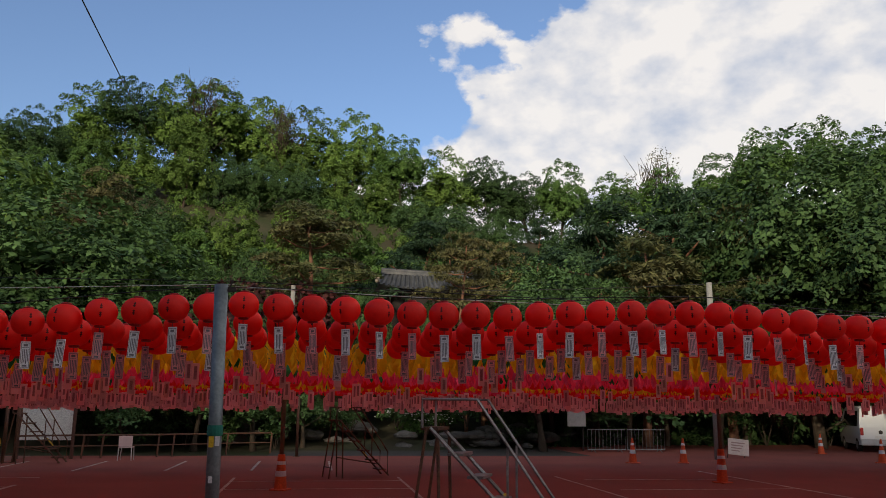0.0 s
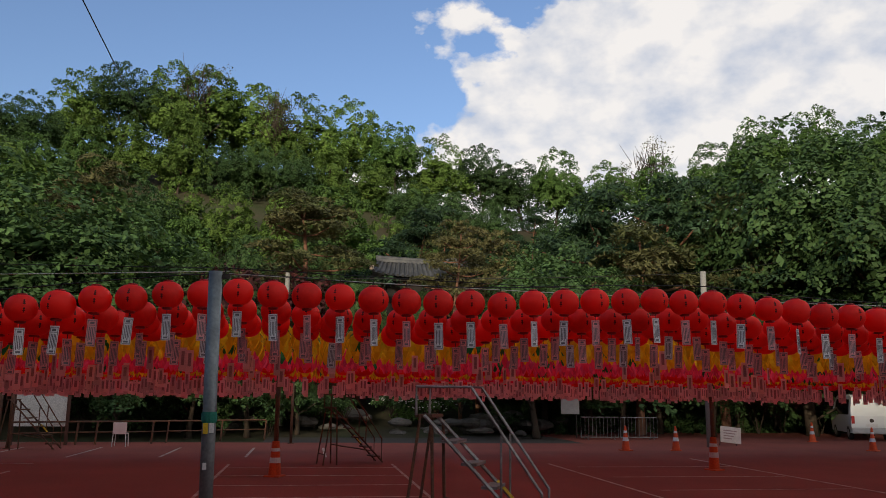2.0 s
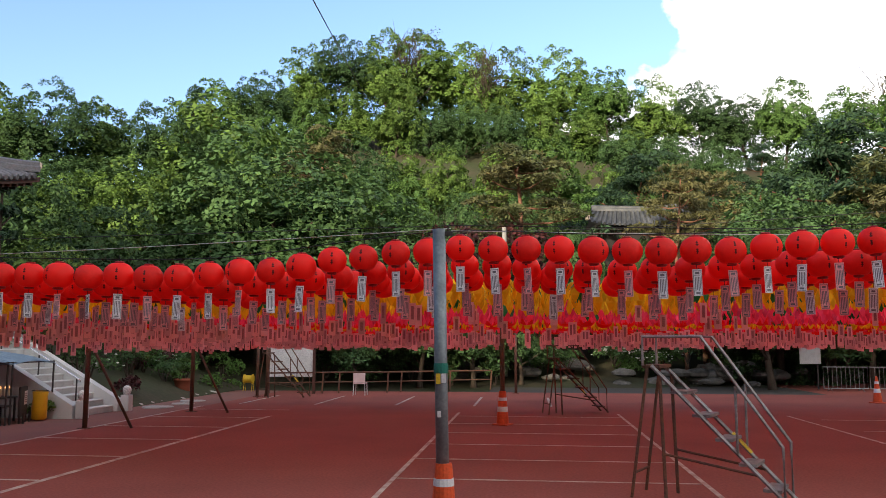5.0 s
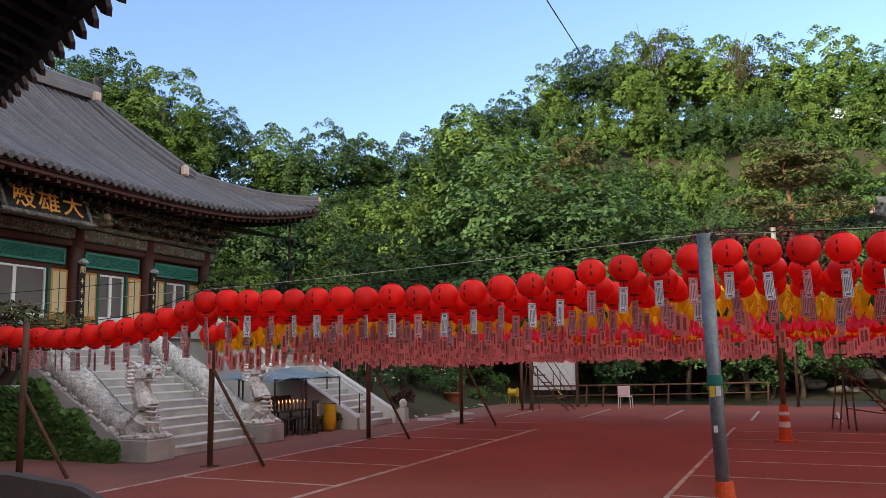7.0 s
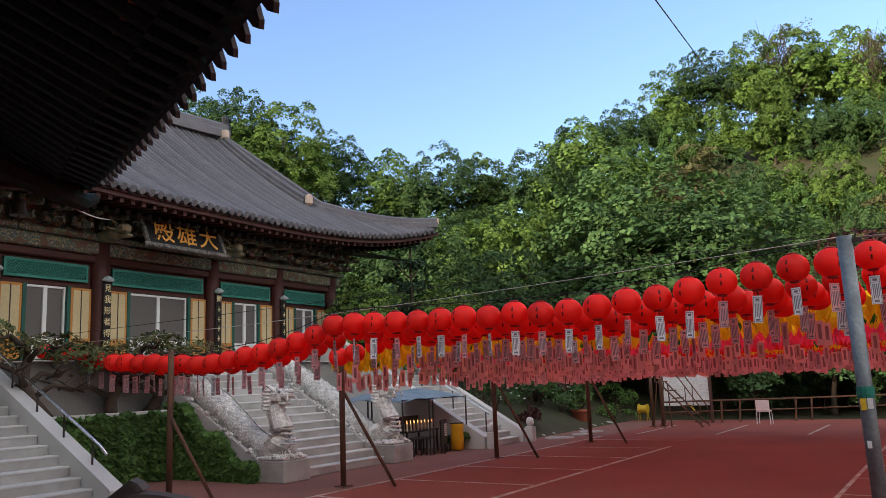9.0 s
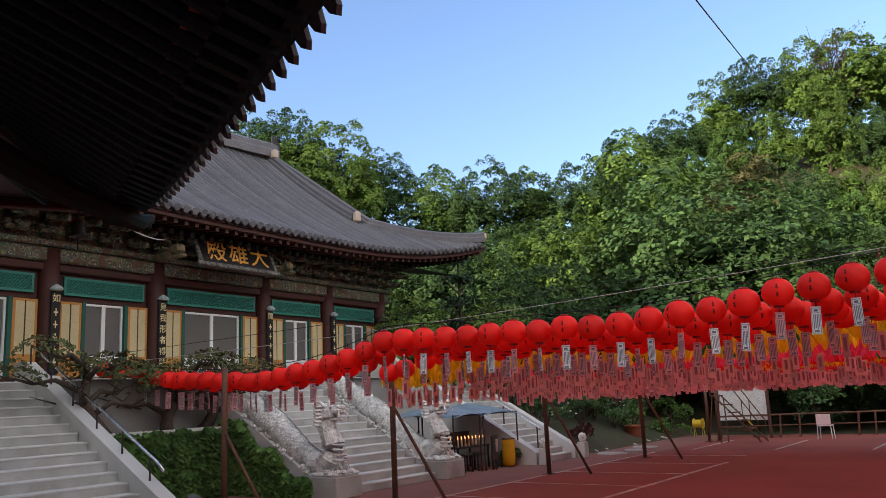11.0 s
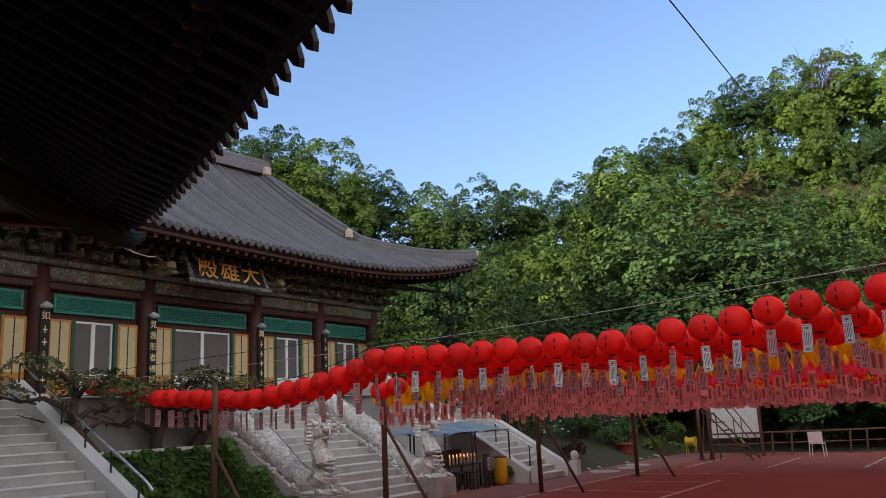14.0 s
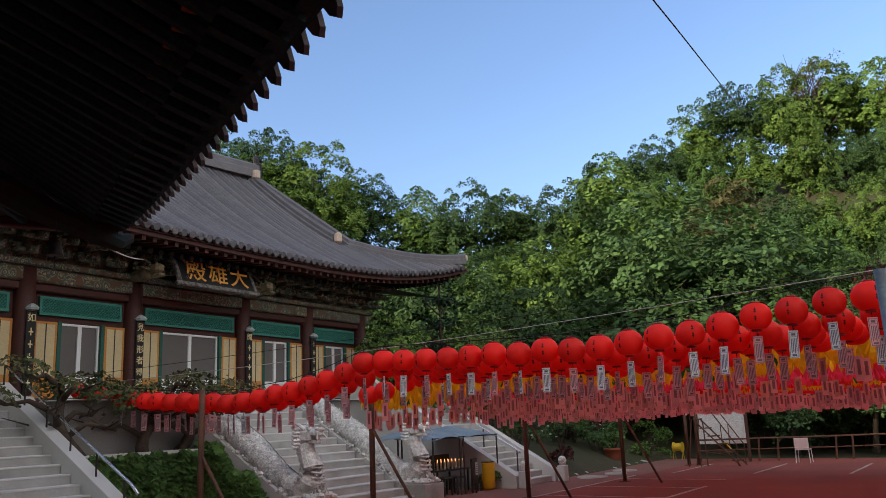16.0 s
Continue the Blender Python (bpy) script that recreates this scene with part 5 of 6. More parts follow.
part("side_eave", Kit().box(11.75, 11.92, 0.2, 9, 4.60, 4.72, bevel=0.02), mat("side_red", (0.09, 0.028, 0.022), 0.8), near)
part("side_roof", Kit().add([(11.95, 0, 4.86), (11.95, 9, 4.6), (9.0, 9, 5.9), (9.0, 3.0, 5.9), (11.9, 0, 4.72), (11.9, 9, 4.5), (8.9, 9, 5.7), (8.9, 3, 5.7)], [(0, 1, 2, 3), (7, 6, 5, 4)]), TILE, near)
part("wall", Kit().box(-25.5, 9.2, 3.1, 3.3, 0, 5.2), RED_WOOD, near)
part("side_wall", Kit().box(9.0, 9.2, 3.3, 12, 0, 5.2), RED_WOOD, near)
part("beam", Kit().box(-25, 9.6, 2.86, 3.09, 4.4, 4.85, bevel=0.03), PAINTED, near)
# unseen tall roof added behind the camera to hold the court in shade
k = Kit().add([(-40, 5.2, 5.6), (16.5, 5.2, 5.6), (14.5, 12, 15.0), (-38, 12, 15.0), (-40, 19, 5.0), (16.5, 19, 5.0)], [(0, 1, 2, 3), (3, 2, 5, 4), (1, 5, 2), (0, 3, 4), (0, 4, 5, 1)])
part("main_roof", k, TILE, near)
part("upper_wall", Kit().box(-25.5, 9.2, 8.0, 8.2, 5.0, near_z(0, 8) - 0.05), SOFFIT, near)
for s in (8.9, 5.6, 2.2, -1.4, -5, -8.6, -12.2):
    part("column", Kit().turned([(0.24, 0), (0.22, 2), (0.2, 4.6)], 12, (s, 2.85, 0)), RED_WOOD, near, smooth=True)
bell = thing("wind_bell", "small bronze wind bell hanging from the eave corner", "bell", NEAR @ Matrix.Translation((10.6, 1.0, 4.02)))
part("body", Kit().turned([(0.02, 0.18), (0.06, 0.17), (0.075, 0.1), (0.085, 0.02), (0.1, -0.02), (0.09, -0.02)], 12), IRON, bell, smooth=True)
part("clapper", Kit().tube([(0, 0, 0.1), (0, 0, -0.12)], 0.008, 5).box(-0.08, 0.08, -0.004, 0.004, -0.2, -0.12), IRON, bell)
part("chain", Kit().tube([(0, 0, 0.17), (0, 0, 0.62)], 0.007, 5), IRON, bell)
disc = thing("rafter_disc", "pale painted disc on a rafter end", "ornament", NEAR @ pose(3.6, 2.2, 4.62, 30, 0, 20))
part("plate", Kit().turned([(0.15, 0), (0.16, 0.02), (0.12, 0.03)], 18), mat("faded_white", (0.40, 0.40, 0.38), 0.7, scale=9, second=(0.06, 0.06, 0.07), amount=0.9), disc)
wire("slanting_cable", [(-1.9, -0.2, 5.3), (-3.54, 11.46, 7.62), (-7.49, 39.29, 13.04)], 0.011, WIRE, "black cable slanting up from the eave to the hill")
wire("eave_cable", hang(NEAR @ Vector((11.5, 0.5, 4.45)), HALL @ Vector((-2.4, -1.0, 5.9)), 0.08), 0.012, PALE_WIRE, "pale cable between the two halls")
drum = thing("stair_drum", "dark weathered stone stair end with a round drum", "stair end", Matrix.Translation((-8.0, 5.5, 0)) @ Matrix.Rotation(radians(35), 4, "Z"))
k = Kit()
pr = [(0.0, 0), (1.9, 0), (1.7, 0.35), (1.2, 0.66), (0.6, 0.80), (0.36, 0.83)] + [(0.16 - 0.24 * math.cos(a * 0.5), 0.84 + 0.24 * math.sin(a * 0.5) * 0.6) for a in range(4, 7)] + [(-0.1, 0.7), (0.0, 0.5)]
m_ = len(pr)
k.add([(x, -0.12, z) for x, z in pr] + [(x, 0.12, z) for x, z in pr], [tuple(range(m_)), tuple(range(2 * m_ - 1, m_ - 1, -1))] + [(i, i + m_, (i + 1) % m_ + m_, (i + 1) % m_) for i in range(m_)])
part("cheek", k, mat("dark_stone", (0.10, 0.085, 0.08), 0.8, scale=4), drum)

# ---- dragons of the grand stair ----


def dragon_cheek(y0, y1):
    c = thing("dragon_cheek", "sloping granite cheek wall with a square end pedestal", "stair wall", Matrix.Translation((0, 0, 0)), "dragon cheek walls")
    pr = [(-12.35, 0), (-12.35, 0.41), (-12.55, 0.5), (-16.4, 2.75), (-16.9, 2.75), (-16.9, 0)]
    k = Kit()
    m = len(pr)
    k.add([(x, y0 + 0.06, z) for x, z in pr] + [(x, y1 - 0.02, z) for x, z in pr], [tuple(range(m))[::-1], tuple(range(m, 2 * m))] + [(i, (i + 1) % m, (i + 1) % m + m, i + m) for i in range(m)])
    part("slope", k, GRANITE, c)
    part("pedestal", Kit().box(-12.36, -11.62, y0, y1, 0, 0.42, bevel=0.015), GRANITE_WORN, c)
    return c


def dragon(yc):
    k = Kit()
    body = [(-15.8, 2.62), (-15.3, 2.34), (-14.8, 2.0), (-14.3, 1.76), (-13.8, 1.46), (-13.35, 1.13), (-12.95, 0.84), (-12.6, 0.68)]
    rad = [0.14, 0.24, 0.29, 0.28, 0.30, 0.28, 0.26, 0.24]
    pts = [Vector((x, yc, z)) for x, z in body]

    def along(ps, rs, t):
        u = t * (len(ps) - 1)
        i = min(int(u), len(ps) - 2)
        return ps[i].lerp(ps[i + 1], u - i), rs[i] + (rs[i + 1] - rs[i]) * (u - i)
    k.tube(pts, rad, 14)
    # overlapping scales
    for a in range(46):
        f = 0.03 + 0.95 * a / 46
        c, r = along(pts, rad, f)
        d = (along(pts, rad, min(f + 0.04, 1))[0] - c).normalized()
        up = Vector((-d.z, 0, d.x)) * (1 if d.x > 0 else -1)
        for b in range(17):
            q = 2 * math.pi * (b + 0.5 * (a % 2)) / 17
            n = up * math.cos(q) + Vector((0, 1, 0)) * math.sin(q)
            sd = d.cross(n)
            p = c + n * r
            w = r * 0.19
            k.add([p - d * 0.05, p + sd * w - n * 0.002, p + sd * w * 0.7 + d * 0.04 + n * 0.016, p + d * 0.062 + n * 0.022, p - sd * w * 0.7 + d * 0.04 + n * 0.016, p - sd * w - n * 0.002], [(0, 1, 2, 3, 4, 5)])
    # dorsal spines
    for a in range(16):
        c, r = along(pts, rad, 0.05 + 0.93 * a / 16)
        if c.x > -12.75:
            continue
        k.add([c + Vector((-0.08, -0.03, r * 0.9)), c + Vector((0.08, -0.03, r * 0.8)), c + Vector((0.02, 0, r + 0.1)), c + Vector((-0.08, 0.03, r * 0.9)), c + Vector((0.08, 0.03, r * 0.8))], [(0, 1, 2), (4, 3, 2), (0, 2, 3), (1, 4, 2)])
    # chest, neck with belly plates
    neck = [(-12.6, 0.64), (-12.28, 0.62), (-12.04, 0.78), (-12.02, 1.04), (-12.15, 1.28), (-12.2, 1.5)]
    nr = [0.24, 0.30, 0.28, 0.23, 0.185, 0.165]
    np_ = [Vector((x, yc, z)) for x, z in neck]
    k.tube(np_, nr, 14)
    for a in range(8):
        c, r = along(np_, nr, 0.32 + 0.62 * a / 8)
        k.tube([c + Vector((r * 0.55, -r * 0.72, -0.03)), c + Vector((r * 1.02, -r * 0.3, -0.05)), c + Vector((r * 1.02, r * 0.3, -0.05)), c + Vector((r * 0.55, r * 0.72, -0.03))], 0.028, 6)
        for sg in (-1, 1):
            for e in (0, 0.5):
                p = c + Vector((-r * 0.2 - 0.1 * e, sg * r * 0.97, 0.05 * e))
                k.add([p + Vector((-0.05, 0, 0)), p + Vector((0, sg * 0.02, 0.06)), p + Vector((0.06, sg * 0.03, 0)), p + Vector((0, sg * 0.02, -0.06))], [(0, 1, 2, 3)])
    # head: skull, snout, open jaw, brow, horns, mane curls
    hx, hz = -12.1, 1.64
    mane = random.Random(4)
    for j in range(46):
        q, g = mane.uniform(-1.1, 1.1), mane.uniform(-0.34, 0.2)
        ang = math.pi + q
        rr = 0.15 + 0.06 * mane.random()
        e = mane.uniform(0.03, 0.048)
        k.turned([(e * 0.35, -e), (e, -e * 0.3), (e * 0.9, e * 0.4), (e * 0.3, e)], 7, (hx - 0.08 + math.cos(ang) * rr, yc + math.sin(ang) * rr * 0.85, hz + g))
    k.box(hx - 0.2, hx + 0.12, yc - 0.14, yc + 0.14, hz - 0.1, hz + 0.15, bevel=0.05)
    k.box(hx + 0.05, hx + 0.34, yc - 0.11, yc + 0.11, hz + 0.0, hz + 0.13, bevel=0.04)
    k.box(hx + 0.24, hx + 0.37, yc - 0.09, yc + 0.09, hz + 0.09, hz + 0.19, bevel=0.035)
    k.box(hx + 0.02, hx + 0.27, yc - 0.09, yc + 0.09, hz - 0.14, hz - 0.07, bevel=0.025)
    k.turned([(0.03, -0.05), (0.055, 0), (0.03, 0.05)], 8, (hx + 0.22, yc, hz - 0.03))
    for sg in (-1, 1):
        k.turned([(0.02, -0.045), (0.05, 0), (0.02, 0.045)], 8, (hx + 0.1, yc + sg * 0.11, hz + 0.15))
        k.tube([(hx - 0.05, yc + sg * 0.09, hz + 0.14), (hx - 0.2, yc + sg * 0.13, hz + 0.26), (hx - 0.36, yc + sg * 0.12, hz + 0.27)], [0.045, 0.035, 0.012], 6)
        k.tube([(hx + 0.3, yc + sg * 0.09, hz + 0.04), (hx + 0.36, yc + sg * 0.15, hz - 0.05), (hx + 0.3, yc + sg * 0.17, hz - 0.16)], [0.025, 0.02, 0.008], 5)
        for j in range(6):
            z = hz + 0.16 - 0.075 * j
            k.tube([(hx - 0.14, yc + sg * 0.12, z), (hx - 0.26, yc + sg * 0.17, z + 0.0), (hx - 0.36, yc + sg * 0.16, z + 0.04)], [0.045, 0.04, 0.012], 6)
    # scrolling clouds along the slope and the lotus at the foot
    rs = random.Random(int(yc * 10))
    for j in range(130):
        t = rs.random()
        x = -12.35 - 3.5 * t
        z = 0.42 + 0.584 * (-12.45 - x) + rs.uniform(0.0, 0.1)
        r = rs.uniform(0.035, 0.06)
        k.turned([(r * 0.5, -r * 0.9), (r, -r * 0.2), (r * 0.8, r * 0.4), (r * 0.2, r * 0.6)], 7, (x, yc + rs.choice((-1, 1)) * rs.uniform(0.24, 0.33), z))
    k.box(-12.38, -11.66, yc - 0.36, yc + 0.36, 0.42, 0.5, bevel=0.03)
    for j in range(40):
        q = rs.random() * 6.28
        k.turned([(0.03, -0.04), (0.07, 0), (0.03, 0.05)], 6, (-12.05 + 0.33 * math.cos(q) + rs.uniform(-0.1, 0.1), yc + 0.33 * math.sin(q), 0.5))
    for ring, (rr, h, ln) in enumerate(((0.1, 0.5, 0.2), (0.16, 0.49, 0.15))):
        for j in range(9):
            q = 2 * math.pi * (j + 0.5 * ring) / 9
            c, s = math.cos(q), math.sin(q)
            bx, by = -11.86, yc
            k.add([(bx + c * rr * 0.5 - s * 0.04, by + s * rr * 0.5 + c * 0.04, h), (bx + c * rr * 0.5 + s * 0.04, by + s * rr * 0.5 - c * 0.04, h), (bx + c * rr * 1.2 + s * 0.055, by + s * rr * 1.2 - c * 0.055, h + ln * 0.5),
                   (bx + c * rr * 1.05, by + s * rr * 1.05, h + ln), (bx + c * rr * 1.2 - s * 0.055, by + s * rr * 1.2 + c * 0.055, h + ln * 0.5)], [(0, 1, 2, 3, 4)])
    k.turned([(0.12, 0.48), (0.13, 0.56), (0.1, 0.63), (0.03, 0.66)], 10, (-11.86, yc, 0))
    return tagged(part("dragon_statue", k, CARVED, smooth=False), "pale carved granite dragon lying along the stair wall", "statue", "stair dragons")


for y0, y1 in ((11.88, 12.66), (15.52, 16.3)):
    dragon_cheek(y0, y1)
    dragon((y0 + y1) / 2)

# ---- ivy wall, planted ledge and bonsai pines ----
tagged(part("retaining_wall", Kit().box(-15.2, -14.95, 8.62, 11.9, 0, 1.38), CONCRETE), "low concrete retaining wall under the ivy", "wall", kind="structure")
tagged(part("ledge", Kit().box(-15.3, -14.88, 8.62, 11.9, 1.38, 1.47, bevel=0.015), GRANITE), "pale stone ledge above the ivy wall", "trim", kind="structure")
tagged(part("planting_bed", Kit().box(-15.9, -14.96, 8.62, 12.0, 0.0, 1.36), SOIL), "raised bed of dark earth", "planter", kind="structure")


def leaf_patch(rs, n, at, nor, size):
    """Leaves lying on a surface: at and nor give place and normal for each."""
    k = Kit()
    for i in range(n):
        p, nn = at(rs), nor(rs)
        nn = (Vector(nn) + Vector((rs.uniform(-0.7, 0.7), rs.uniform(-0.7, 0.7), rs.uniform(-0.2, 1.0)))).normalized()
        d = Vector((rs.uniform(-0.5, 0.5), rs.uniform(-0.5, 0.5), -1))
        t = (d - nn * d.dot(nn)).normalized()
        b = nn.cross(t)
        s = size * rs.uniform(0.6, 1.25)
        p = Vector(p)
        k.add([p - t * s * 0.8, p + b * s * 0.8 - t * s * 0.1, p + b * s * 0.35 + t * s * 0.55, p + t * s + nn * s * 0.15, p - b * s * 0.35 + t * s * 0.55, p - b * s * 0.8 - t * s * 0.1], [(0, 1, 2, 3, 4, 5)])
    return k


rs = random.Random(3)


def ivy_wall_at(r):
    y = r.uniform(8.6, 11.9)
    return (-14.93 + 0.16 * r.random() + 0.06 * math.sin(y * 5), y, 1.42 * r.random() ** 0.9 + 0.03 * math.sin(y * 9))


def ivy_cheek_at(r):
    while True:
        x = r.uniform(-15.0, -12.3)
        top = 0.35 + 0.56 * (-12.5 - x) + 0.12 * math.sin(x * 6)
        z = r.uniform(0, 1.6)
        if z < top:
            return (x, 11.86 - 0.14 * r.random(), z)


tagged(part("ivy", leaf_patch(rs, 4600, ivy_wall_at, lambda r: (1, 0, 0.45), 0.10), IVY), "dense dark green ivy covering the retaining wall", "ivy", kind="stuff")
tagged(part("ivy", leaf_patch(rs, 4000, ivy_cheek_at, lambda r: (0.3, -1, 0.45), 0.10), IVY), "dense dark green ivy climbing the stair cheek", "ivy", kind="stuff")


def bonsai(x, y, z, h, lean, seed):
    b = thing("bonsai_pine", "gnarled garden pine with bare twisted limbs and flat tufts", "pine", Matrix.Translation((x, y, z)) @ Matrix.Scale(1.12, 4), "terrace pines")
    r = np.random.RandomState(seed)
    k = Kit()
    tr = [Vector((lean[0] * t + 0.12 * math.sin(5 * t + seed), lean[1] * t + 0.14 * math.cos(6 * t + seed), h * t)) for t in [i / 7 for i in range(8)]]
    k.tube(tr, [0.13 * (1 - 0.6 * i / 7) for i in range(8)], 8)
    lobes = []
    for j in range(8):
        p = tr[2 + j * 5 // 8]
        a = 2.4 * j + seed
        ln = 0.7 + 0.6 * r.rand()
        e = p + Vector((math.cos(a) * ln * 0.6, math.sin(a) * ln, 0.28))
        k.tube([p, p.lerp(e, 0.4) + Vector((0.08, -0.06, 0.12)), p.lerp(e, 0.75) + Vector((-0.05, 0.08, -0.03)), e], [0.06, 0.045, 0.03, 0.015], 6)
        for q in range(3):
            k.tube([p.lerp(e, 0.5 + 0.2 * q), e + Vector((r.normal() * 0.2, r.normal() * 0.3, 0.1))], [0.02, 0.006], 4)
        if j > 2:
            lobes.append((e.x, e.y, max(e.z, h * 0.8), 0.6, 0.75, 0.15))
    part("trunk", k, BARK, b, smooth=True)
    c = leaf_cloud(r, lobes, 260, 0.045)
    c.materials.append(mat("bonsai_needles", (0.07, 0.095, 0.03), 0.7, scale=2, fine=20, second=(0.13, 0.10, 0.045), amount=0.7, island=0.3, bump=0))
    part("crown", c, None, b)
    return b


bonsai(-15.25, 9.05, 1.35, 1.45, (0.1, -0.5), 1)
bonsai(-15.3, 10.6, 1.35, 1.3, (0.0, 0.5), 2)
bonsai(-15.3, 11.5, 1.35, 1.25, (0.2, 0.2), 5)

# ---- tent with candle table beside the grand stair ----
TARP = mat("blue_grey_tarpaulin", (0.28, 0.36, 0.44), 0.45, scale=3, fine=20, vary=0.2, second=(0.18, 0.24, 0.31), amount=0.6, passing=0.25)
for yc, wd in ((16.95, 1.15), (18.35, 1.55)):
    tent = thing("canopy_tent", "small blue-grey tarpaulin canopy on thin dark posts", "tent", Matrix.Translation((-12.9, yc, 0)), "canopy tents")
    k = Kit()
    n = 9
    vs = []
    for i in range(n):
        for j in range(n):
            u, v = -1 + 2 * i / (n - 1), -1 + 2 * j / (n - 1)
            vs.append((u * 1.05, v * wd * 0.62, 1.74 - 0.32 * max(abs(u), abs(v)) - 0.04 * math.cos(3 * u) * math.cos(3 * v)))
    fs = [(i * n + j, (i + 1) * n + j, (i + 1) * n + j + 1, i * n + j + 1) for i in range(n - 1) for j in range(n - 1)]
    k.add(vs, fs).add([(x, y, z - 0.012) for x, y, z in vs], [f[::-1] for f in fs])
    part("tarpaulin", k, TARP, tent)
    for sx in (-1, 1):
        for sy in (-1, 1):
            part("post", Kit().tube([(sx * 1.0, sy * wd * 0.58, 0), (sx * 1.0, sy * wd * 0.58, 1.44)], 0.022, 6), IRON, tent)
    part("eave_rail", Kit().tube([(1.0, -wd * 0.58, 1.42), (1.0, wd * 0.58, 1.42)], 0.016, 6), IRON, tent)
table = thing("candle_table", "dark steel table for votive candles under the canopy", "table", Matrix.Translation((-12.75, 17.9, 0)))
part("tabletop", Kit().box(-0.35, 0.35, -0.75, 0.75, 0.56, 0.6, bevel=0.01), IRON, table)
part("back_rail", Kit().box(-0.36, -0.33, -0.75, 0.75, 0.6, 0.95), IRON, table)
for sx in (-0.3, 0.3):
    for sy in (-0.7, 0.7):
        part("leg", Kit().box(sx - 0.02, sx + 0.02, sy - 0.02, sy + 0.02, 0, 0.56), IRON, table)
FLAME = bpy.data.materials.new("candle_flame")
FLAME.use_nodes = True
fb = FLAME.node_tree.nodes["Principled BSDF"]
fb.inputs["Emission Color"].default_value, fb.inputs["Emission Strength"].default_value = (1.0, 0.36, 0.10, 1), 1.3
WAX = mat("candle_wax", (0.72, 0.66, 0.54), 0.5, vary=0.1, passing=0.2)
wax_me, flame_me = Kit().turned([(0.022, 0), (0.024, 0.02), (0.024, 0.17), (0.01, 0.18)], 8).mesh("wax"), Kit().turned([(0.004, 0.185), (0.014, 0.2), (0.01, 0.225), (0.002, 0.245)], 6).mesh("flame")
wax_me.materials.append(WAX)
flame_me.materials.append(FLAME)
for i in range(24):
    c = thing("candle", "lit cream votive candle on the table", "candle", Matrix.Translation((-12.75 + 0.25 * ((i % 3) - 1) * 0.8, 17.25 + 0.055 * i, 0.6)), "votive candles")
    part("wax", wax_me, None, c)
    part("flame", flame_me, None, c)
for x, y in ((-12.3, 17.2), (-12.2, 17.65)):
    st = thing("stool", "dark wooden stool beside the candle table", "stool", Matrix.Translation((x, y, 0)), "stools")
    part("seat", Kit().box(-0.2, 0.2, -0.2, 0.2, 0.4, 0.44, bevel=0.01), IRON, st)
    for a in (-0.17, 0.17):
        for b in (-0.17, 0.17):
            part("leg", Kit().box(a - 0.018, a + 0.018, b - 0.018, b + 0.018, 0, 0.4), IRON, st)
bd = thing("notice_stand", "dark wooden notice stand with a pale sheet", "sign", Matrix.Translation((-11.95, 18.2, 0)) @ Matrix.Rotation(radians(20), 4, "Z"))
DKB = mat("dark_brown_wood", (0.035, 0.022, 0.018), 0.6, scale=4)
part("board", Kit().box(-0.05, 0.0, -0.32, 0.32, 0.15, 0.85, bevel=0.01), DKB, bd)
part("sheet", Kit().box(0.0, 0.006, 0.02, 0.26, 0.42, 0.74), mat("pale_sheet", (0.6, 0.52, 0.48), 0.7), bd)
for j in range(5):
    part("print", Kit().box(0.006, 0.009, 0.05, 0.23, 0.47 + 0.05 * j, 0.49 + 0.05 * j), mat("sheet_print", (0.12, 0.03, 0.03), 0.7), bd)
for b in (-0.28, 0.28):
    part("leg", Kit().box(-0.04, 0.0, b - 0.03, b + 0.03, 0, 0.15).box(0.05, 0.09, b - 0.03, b + 0.03, 0, 0.25), DKB, bd)
bag = thing("rubbish_bag", "bright yellow plastic sack on a frame", "bag", Matrix.Translation((-11.9, 18.75, 0)))
part("sack", Kit().turned([(0.12, 0.02), (0.17, 0.06), (0.18, 0.3), (0.165, 0.55), (0.175, 0.68), (0.15, 0.72), (0.14, 0.66)], 14, wob=lambda q, z: 1 + 0.06 * math.sin(5 * q + 9 * z)), mat("yellow_plastic", (0.75, 0.40, 0.02), 0.35, vary=0.2, passing=0.2), bag, smooth=True)
part("frame_hoop", Kit().tube([(0.18 * math.cos(a * 0.4488), 0.18 * math.sin(a * 0.4488), 0.72) for a in range(15)], 0.012, 6), IRON, bag)


def shrub(x, y, z, r, h, material, label, n=420, leaf=0.05, flowers=0, name="shrub", fl=None):
    s = thing(name, label, "shrub", Matrix.Translation((x, y, z)), "garden shrubs")
    q = np.random.RandomState(int(abs(x * 37 + y * 91)) % 9999)
    lobes = [(q.normal() * r * 0.4, q.normal() * r * 0.4, h * (0.3 + 0.45 * q.rand()), r * 0.55, r * 0.55, h * 0.32) for _ in range(6)]
    area = sum(l[3] * l[5] for l in lobes)
    c = leaf_cloud(q, lobes, n / 6 / area, leaf)
    c.materials.append(material)
    part("foliage", c, None, s)
    k = Kit()
    for j in range(5):
        a = j * 1.256
        k.tube([(0, 0, 0), (math.cos(a) * r * 0.3, math.sin(a) * r * 0.3, h * 0.6)], [0.03, 0.012], 5)
    part("woody_base", k, BARK, s)
    if flowers:
        k = Kit()
        for j in range(flowers):
            l = lobes[j % 6]
            d = Vector((q.normal(), q.normal(), abs(q.normal()))).normalized()
            p = Vector((l[0] + d.x * l[3] * 1.02, l[1] + d.y * l[4] * 1.02, l[2] + d.z * l[5] * 1.02))
            k.turned([(0.01, -0.02), (0.05, 0), (0.03, 0.025)], 5, p)
        part("blossom", k, fl or PETAL, s)
    return s


